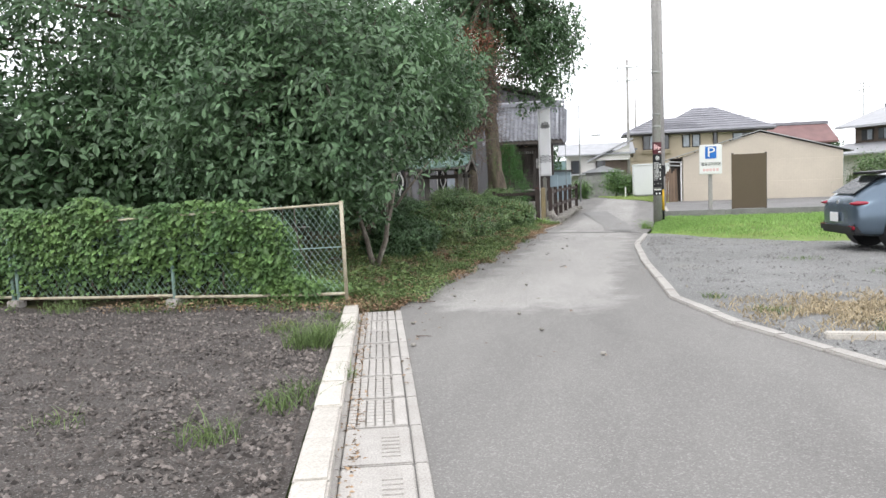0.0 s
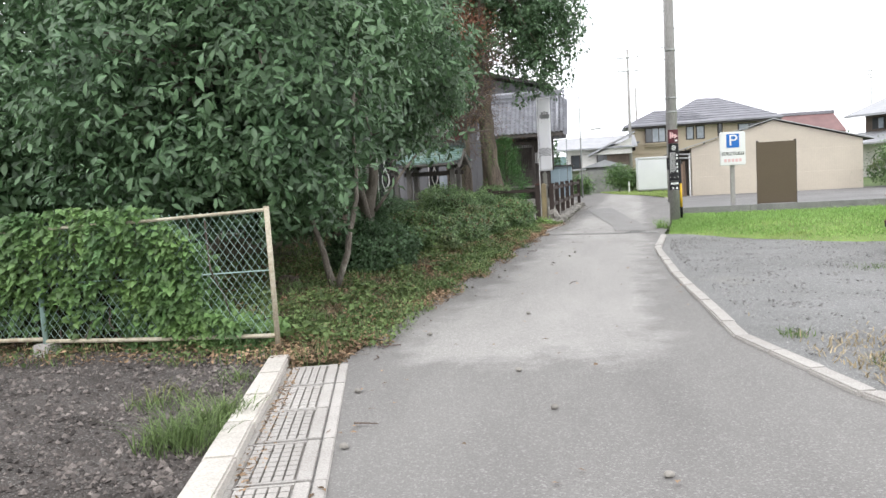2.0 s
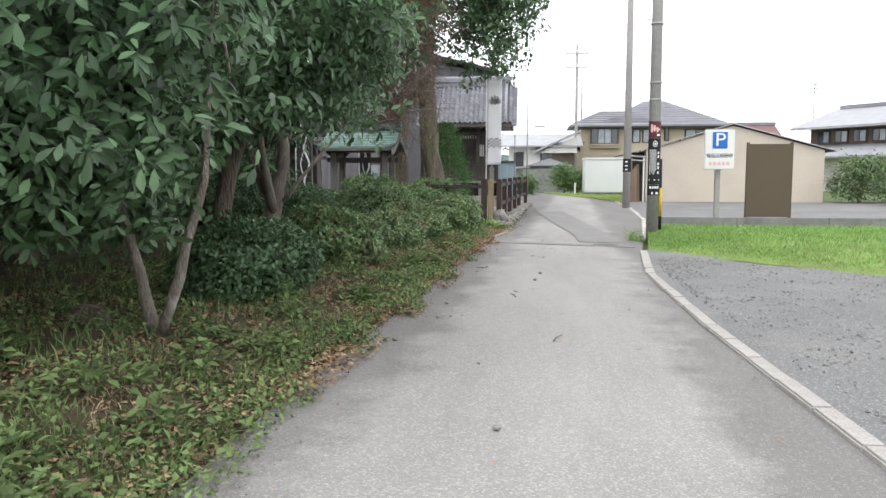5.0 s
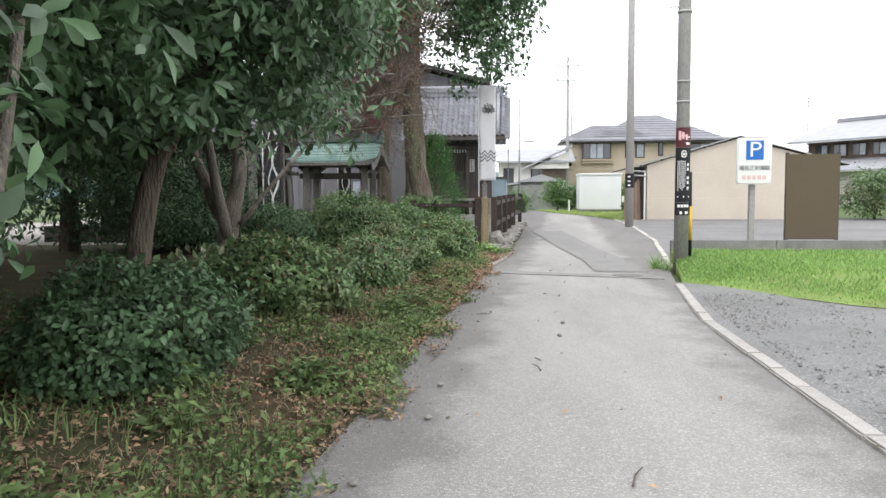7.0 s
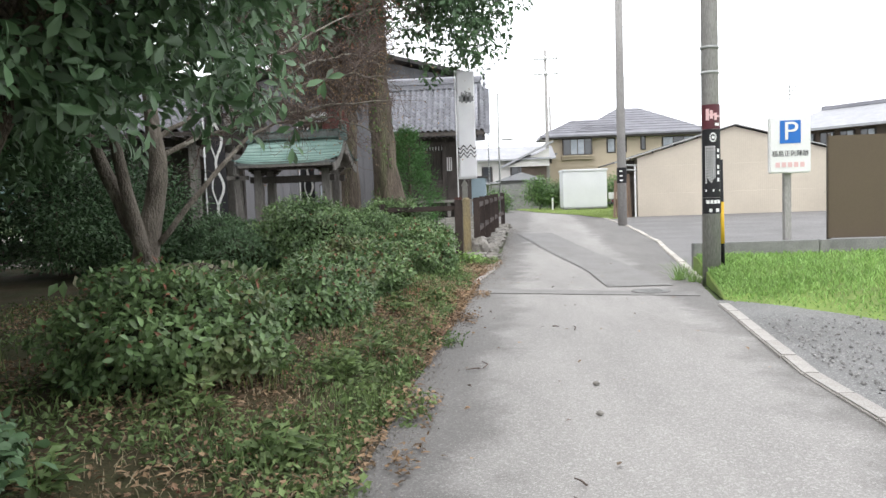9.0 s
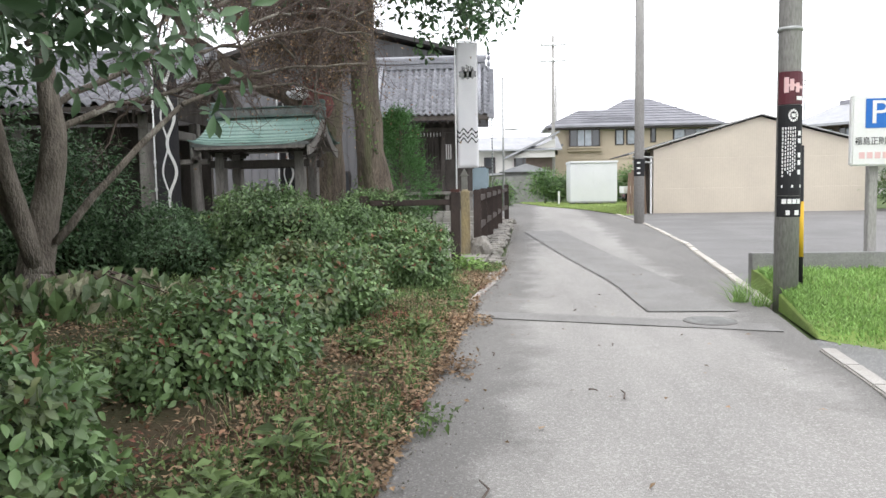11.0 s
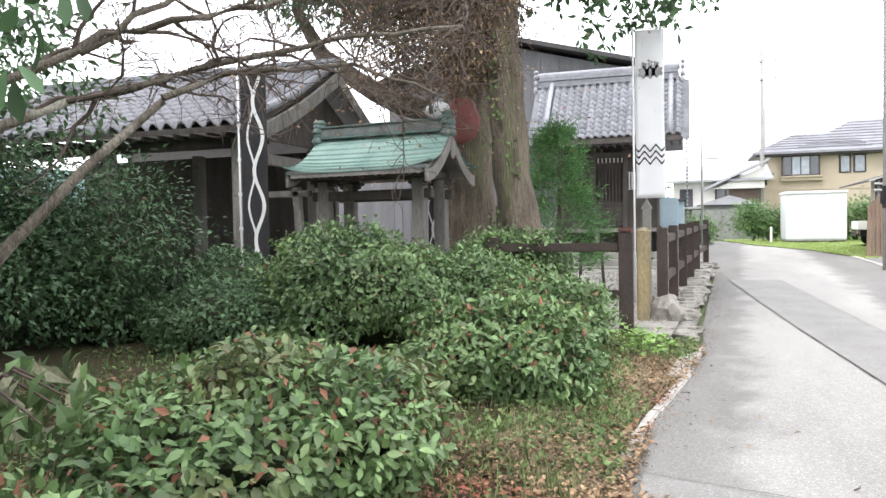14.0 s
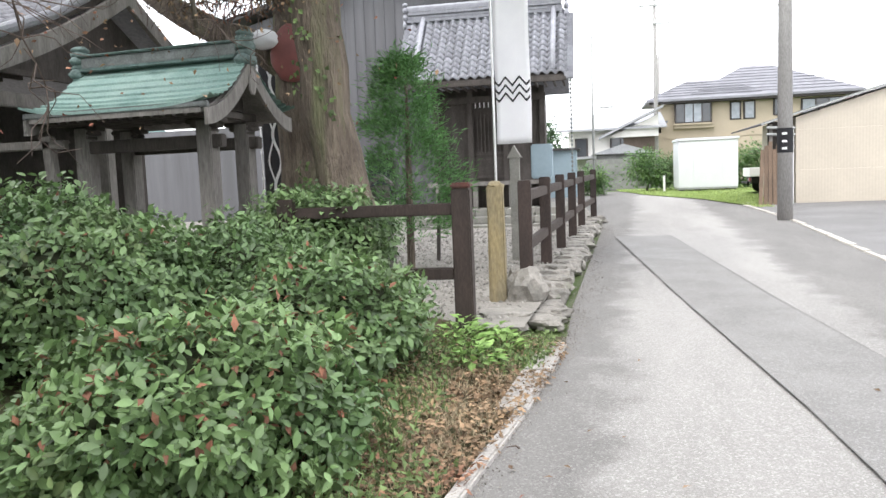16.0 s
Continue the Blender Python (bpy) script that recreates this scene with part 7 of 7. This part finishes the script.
# larger weeds by the fence corner and on the verge
for i, (x, y, r) in enumerate([(-2.75, 9.25, 0.3), (-3.05, 9.6, 0.28), (-2.6, 10.2, 0.22), (-3.2, 10.6, 0.3), (-2.9, 11.3, 0.22), (-2.65, 12.0, 0.2), (-3.6, 10.0, 0.3), (-2.5, 14.4, 0.2), (-2.35, 17.3, 0.18), (-2.0, 21.3, 0.16), (-1.75, 26.6, 0.22), (-1.9, 27.35, 0.24), (-1.6, 27.2, 0.2), (-4.2, 11.0, 0.35), (-4.6, 10.0, 0.35)] + [(line_at(ROAD_L, 9.5 + 0.62 * q) - 0.3 - 2.2 * rng.random(), 9.5 + 0.62 * q, 0.12 + 0.16 * rng.random()) for q in range(26)]):
    root = thing("leafy_weed", "leafy green weed growing at the lane's edge", "weed", "leafy weeds")
    n = 90
    a, f = rng.random(n) * 6.28, rng.random(n)
    P = np.stack([x + r * f * np.cos(a), y + r * f * np.sin(a), np.full(n, verge_z(x, y)) + 0.03 + 0.2 * rng.random(n) * (1.1 - f)], 1)
    D = np.stack([np.cos(a), np.sin(a), 0.2 + rng.normal(size=n) * 0.3], 1)
    leaf_mesh("leaves", P, D, np.stack([rng.normal(size=n) * 0.3, rng.normal(size=n) * 0.3, np.ones(n)], 1), 0.06 + 0.07 * rng.random(n), 0.035 + 0.03 * rng.random(n), LEAF_WEED if i not in (10, 11, 12) else GRASS, root)
    bm = B()
    for k in range(6):
        limb(bm, [(x, y, verge_z(x, y) - 0.02), (x + r * 0.5 * math.cos(k), y + r * 0.5 * math.sin(k), verge_z(x, y) + 0.14)], [0.005, 0.003], 5)
    tagged(part("stems", bm, LEAF_WEED, root), kind="stuff")

# wilted cut branch with large leaves at the forked tree's foot
root = thing("cut_branch", "heap of cut branches with large wilting leaves", "cut branch")
rng = np.random.default_rng(52)
for k in range(9):
    a = -0.6 + k * 0.35
    pts = [(-5.7, 22.4, 0.25), (-5.7 + 0.5 * math.cos(a), 22.2 + 0.35 * math.sin(a), 0.55), (-5.6 + 1.0 * math.cos(a), 22.1 + 0.6 * math.sin(a), 0.35)]
    part("stick", limb(B(), pts, [0.016, 0.012, 0.006], 6), TWIG, root)
n = 420
P = np.stack([-5.55 + rng.normal(size=n) * 0.5, 22.15 + rng.normal(size=n) * 0.4, 0.18 + 0.42 * rng.random(n)], 1)
D = np.stack([rng.normal(size=n) * 0.5, -0.3 + rng.normal(size=n) * 0.5, -0.9 + rng.normal(size=n) * 0.35], 1)
N = np.stack([rng.normal(size=n) * 0.5, -0.7 + rng.normal(size=n) * 0.4, 0.6 + rng.normal(size=n) * 0.3], 1)
pale = rng.random(n) < 0.25
L = 0.14 + 0.12 * rng.random(n)
leaf_mesh("leaves", P[~pale], D[~pale], N[~pale], L[~pale], L[~pale] * 0.55, LEAF_BUSH, root)
WILT = material("wilted_leaf", (0.36, 0.36, 0.25), (0.27, 0.26, 0.16), 3, 0.7, 0.2, 40, island=0.25)
leaf_mesh("wilted_leaves", P[pale], D[pale], N[pale], L[pale], L[pale] * 0.5, WILT, root, "pale grey-green wilted leaves")
root = thing("tree_stump", "small dark mossy stump on the verge", "stump", at=(-4.35, 12.5, 0.1))
part("stump", blob(B(), (0, 0, 0.06), (0.17, 0.14, 0.14), 0.3, 4, 3), BARK, root)


# ---- gravel ----
def stones(name, P, size, mat, rng):
    n = len(P)
    base = np.array([[1, 0, 0], [-1, 0, 0], [0, 1, 0], [0, -1, 0], [0, 0, 0.85], [0, 0, -0.5]], float)
    V = base[None] * (size[:, None, None]) * (0.6 + 0.8 * rng.random((n, 6, 1)))
    a = rng.random(n) * 6.28
    c, s = np.cos(a)[:, None], np.sin(a)[:, None]
    X, Y = V[:, :, 0] * c - V[:, :, 1] * s, V[:, :, 0] * s + V[:, :, 1] * c * 0.8
    V = np.stack([X, Y, V[:, :, 2] + 0.2 * X * rng.normal(size=(n, 1))], 2) + P[:, None, :]
    F = np.array([[0, 2, 4], [2, 1, 4], [1, 3, 4], [3, 0, 4], [2, 0, 5], [1, 2, 5], [3, 1, 5], [0, 3, 5]])
    F = (np.arange(n)[:, None, None] * 6 + F[None]).reshape(-1, 3)
    return raw(name, V.reshape(-1, 3), F, mat)


rng = np.random.default_rng(61)
n = 42000
y = 1.2 + 7.7 * rng.random(n) ** 1.1
edge = np.interp(y, [0, 3.17, 8.45, 9.2], [-0.62, -1.45, -2.97, -3.15])
x = edge - 8.5 * rng.random(n) ** 1.4
z = np.array([-0.01 + 0.05 * noise.noise(Vector((a * 2.2, b * 2.2, 1.3))) for a, b in zip(x, y)])
tagged(stones("gravel_stones", np.stack([x, y, z + 0.002], 1), 0.005 + 0.02 * rng.random(n) ** 2.4, GRAVEL, rng), "loose dark crushed stones", "gravel", kind="stuff")
n = 11000
y = 6.2 + 14 * rng.random(n)
x = np.interp(y, [a for a, _ in ROAD_R], [b for _, b in ROAD_R]) + 0.2 + 8 * rng.random(n) ** 1.3
LOT_STONE = material("lot_gravel", (0.27, 0.265, 0.255), (0.2, 0.195, 0.19), 8, 0.9, 0.3, 60, island=0.4)
z = np.array([-0.008 + 0.03 * noise.noise(Vector((a * 2.2, b * 2.2, 1.3))) for a, b in zip(x, y)])
tagged(stones("lot_stones", np.stack([x, y, z], 1), 0.008 + 0.014 * rng.random(n) ** 2, LOT_STONE, rng), "scattered small grey stones on the car park", "gravel", kind="stuff")
n = 5000
y = 27.9 + 11 * rng.random(n)
x = -1.6 - 3.2 * rng.random(n) + (y - 28) * 0.05
YARD_STONE = material("yard_gravel", (0.36, 0.34, 0.31), (0.26, 0.245, 0.22), 8, 0.9, 0.3, 60, island=0.4)
tagged(stones("yard_stones", np.stack([x, y, [ground_z(b) + 0.115 for b in y]], 1), 0.012 + 0.016 * rng.random(n), YARD_STONE, rng), "loose pale gravel in the shrine yard", "gravel", kind="stuff")

# dry straw patch and tufts
n = 7000
x, y = 2.9 + rng.normal(size=n) * 0.75, 8.2 + rng.normal(size=n) * 0.6
ok = (patchy(x, y, 1.5, 4) > -0.15) & (x > np.interp(y, [a for a, _ in ROAD_R], [b for _, b in ROAD_R]) + 0.2)
P = np.stack([x[ok], y[ok], np.full(ok.sum(), 0.005)], 1)
tagged(blades("dry_straw", P, 0.03 + 0.04 * rng.random(len(P)), DRY, rng, None, 2.2, 0.012), "flattened dry straw-coloured grass", "dry grass", kind="stuff")
TUFTS = [(-2.55, 6.5, 0.24, 420, 0.2), (-2.5, 6.95, 0.18, 240, 0.18), (-3.15, 7.35, 0.25, 120, 0.12), (-2.85, 7.9, 0.2, 100, 0.12), (-2.15, 3.9, 0.2, 90, 0.16), (-2.0, 4.6, 0.22, 90, 0.15), (-1.95, 4.9, 0.2, 70, 0.13), (-5.6, 8.55, 0.25, 110, 0.13), (-6.6, 8.5, 0.3, 130, 0.16), (-6.5, 6.0, 0.15, 50, 0.13),
         (-3.3, 4.1, 0.2, 50, 0.09), (-1.85, 5.3, 0.12, 60, 0.12), (1.75, 8.2, 0.18, 120, 0.1), (1.35, 9.3, 0.16, 90, 0.08), (2.6, 7.2, 0.22, 130, 0.1), (1.5, 23.6, 0.12, 120, 0.3), (1.62, 23.3, 0.1, 90, 0.26), (4.2, 11.5, 0.5, 200, 0.06), (5.5, 13.0, 0.6, 220, 0.06), (3.4, 13.8, 0.4, 120, 0.05)]
for x, y, r, n, h in TUFTS:
    root = thing("grass_tuft", "tuft of green grass growing through the gravel", "grass tuft", "grass tufts")
    a, f = rng.random(n) * 6.28, rng.random(n) ** 0.8 * r
    P = np.stack([x + f * np.cos(a), y + f * np.sin(a), np.full(n, -0.015)], 1)
    blades("foliage", P, h * (0.5 + 0.8 * rng.random(n)), GRASS if y > 20 else LEAF_WEED, rng, root, 1.7, 0.007)

# leaves and dirt caught between kerb and gutter
n = 900
f = rng.random(n) ** 0.8
P = np.stack([-0.2 - 2.46 * f + rng.normal(size=n) * 0.03, 0.0 + 8.5 * f, np.full(n, 0.012)], 1) + np.array([[0.02, 0, 0]])
tagged(leaf_mesh("gutter_litter", P, rng.normal(size=(n, 3)) * np.array([1, 1, 0.2]), np.stack([rng.normal(size=n) * 0.3, rng.normal(size=n) * 0.3, np.ones(n)], 1), 0.02 + 0.03 * rng.random(n), 0.012 + 0.015 * rng.random(n), LITTER, None),
       "dry leaves and dirt caught along the gutter", "leaf litter", kind="stuff")
# dirt along the lane's shaded edge, and debris
n = 15000
y = 8.7 + 31 * rng.random(n)
x = np.interp(y, [a for a, _ in ROAD_L], [b for _, b in ROAD_L]) - 0.05 + np.abs(rng.normal(size=n)) * np.interp(y, [9, 18, 27, 30, 40], [0.17, 0.13, 0.08, 0.2, 0.22]) * (1 + 0.8 * patchy(np.zeros(n), y, 0.8, 2))
CRUMB = material("dirt_crumbs", (0.19, 0.175, 0.155), (0.24, 0.225, 0.2), 6, 0.95, 0.2, 60, island=0.4)
tagged(stones("dirt_crumbs", np.stack([x, y, np.array([ground_z(b) + 0.01 for b in y])], 1), 0.002 + 0.006 * rng.random(n) ** 2, CRUMB, rng), "fine brown dirt washed onto the lane's edge", "dirt", kind="stuff")
for i in range(18):
    yy = 6.0 + 20 * rng.random()
    xx = line_at(ROAD_L, yy) + 0.1 + 2.2 * rng.random() ** 2
    ln = 0.05 + 0.22 * rng.random() ** 3
    a = rng.random() * 6.28
    ob = mesh("fallen_twig", limb(B(), [(0, 0, 0), (ln * 0.5, 0.02 * rng.normal(), 0.005), (ln, 0.03 * rng.normal(), 0)], [0.006, 0.005, 0.003], 6), TWIG)
    ob.matrix_basis = pose(xx, yy, 0.018, 0, 0, math.degrees(a))
    tagged(ob, "small dark fallen twig on the asphalt", "twig", "fallen twigs")
for i in range(14):
    yy = 6 + 18 * rng.random()
    xx = line_at(ROAD_L, yy) + 0.15 + 1.6 * rng.random() ** 2
    ob = mesh("pebble", blob(B(), (0, 0, 0), (0.025, 0.02, 0.016), 0.3, i, 2), ROCK)
    ob.matrix_basis = pose(xx, yy, 0.018)
    tagged(ob, "small grey pebble lying on the asphalt", "pebble", "pebbles")
n = 170
y = 5 + 22 * rng.random(n)
x = np.interp(y, [a for a, _ in ROAD_L], [b for _, b in ROAD_L]) + 0.05 + 3.0 * rng.random(n) ** 3
P = np.stack([x, y, np.full(n, 0.022)], 1)
tagged(leaf_mesh("road_leaves", P, rng.normal(size=(n, 3)) * np.array([1, 1, 0.1]), np.stack([rng.normal(size=n) * 0.2, rng.normal(size=n) * 0.2, np.ones(n)], 1), 0.03 + 0.03 * rng.random(n), 0.018 + 0.015 * rng.random(n), LITTER, None),
       "few dry leaves blown onto the asphalt", "leaf litter", kind="stuff")
root = thing("manhole_cover", "round worn iron manhole cover in the asphalt", "manhole cover", at=(0.8, 22.3, 0.0))
part("frame", limb(B(), [(0, 0, 0.0), (0, 0, 0.017)], [0.26, 0.255], 32), SEAM, root)
part("lid", limb(B(), [(0, 0, 0.0175), (0, 0, 0.021)], [0.225, 0.222], 32), WALL_CON, root)
for k in range(5):
    part("rib", box(B(), (-0.15, -0.13 + 0.06 * k, 0.0212), (0.15, -0.11 + 0.06 * k, 0.0235)), WALL_CON, root)

# ---- distant greenery and hills ----
for i, (x, y, w, h, lab) in enumerate([(1.75, 60.5, 0.8, 2.1, "leafy garden shrub by the bend"), (2.7, 61.5, 0.7, 1.8, "leafy garden shrub behind the container"), (6.4, 60.5, 0.9, 2.2, "leafy garden shrub beside the container"), (7.6, 59.5, 0.7, 2.6, "tall garden shrub by the house"),
                                    (-0.9, 57.0, 0.5, 1.3, "small round garden shrub"), (15.3, 46, 1.6, 2.4, "overgrown green thicket beside the shed"), (18.0, 47, 1.8, 2.2, "overgrown green thicket beside the shed"), (21, 50, 2.0, 2.3, "overgrown green thicket beside the shed"), (16.5, 43, 1.2, 1.4, "overgrown green thicket beside the shed")]):
    g = ground_z(y)
    tree("garden_shrub", lab, "shrub", [([(x, y, g), (x + 0.1, y, g + h * 0.5)], [0.06, 0.03])], [((x, y, g + h * 0.5), (w, w * 0.8, h * 0.45), int(30 + 12 * w * h))], 60, 0.16, 0.5, LEAF_BUSH if i % 2 else LEAF_VINE, BARK, 90 + i, 0.28, None, 0.15, "garden shrubs")
for i, (x, y, h) in enumerate([(31, 130, 8.5), (34, 132, 9.5), (37, 131, 8), (20, 150, 9), (-6, 110, 8), (-10, 105, 9)]):
    tree("far_conifer", "far dark conifer above the roofs", "tree", [([(x, y, 0.3), (x, y, h * 0.8)], [0.2, 0.05])], [((x, y, h * 0.6), (1.6, 1.6, h * 0.4), 40)], 40, 0.5, 0.5, LEAF_DARK, BARK, 120 + i, 0.5, None, 0.0, "far trees")
V, F = [], []
m = 80
for k in range(m + 1):
    a = math.pi * (0.05 + 0.9 * k / m)
    hx, hy = 700 * math.cos(a), 700 * math.sin(a)
    hh = 22 + 55 * max(0, -math.cos(a)) + 14 * noise.noise(Vector((k * 0.21, 0, 0))) + 5 * noise.noise(Vector((k * 0.9, 2, 0)))
    for f, z in ((1.0, -2), (1.05, hh * 0.6), (1.12, hh), (1.4, -2)):
        V.append((hx * f, hy * f, z))
for k in range(m):
    for j in range(3):
        F.append((k * 4 + j, k * 4 + j + 1, k * 4 + 5 + j, k * 4 + 4 + j))
tagged(smooth(raw("hills", V, F, HILL)), "hazy wooded hills in the distance", "hills", kind="structure")
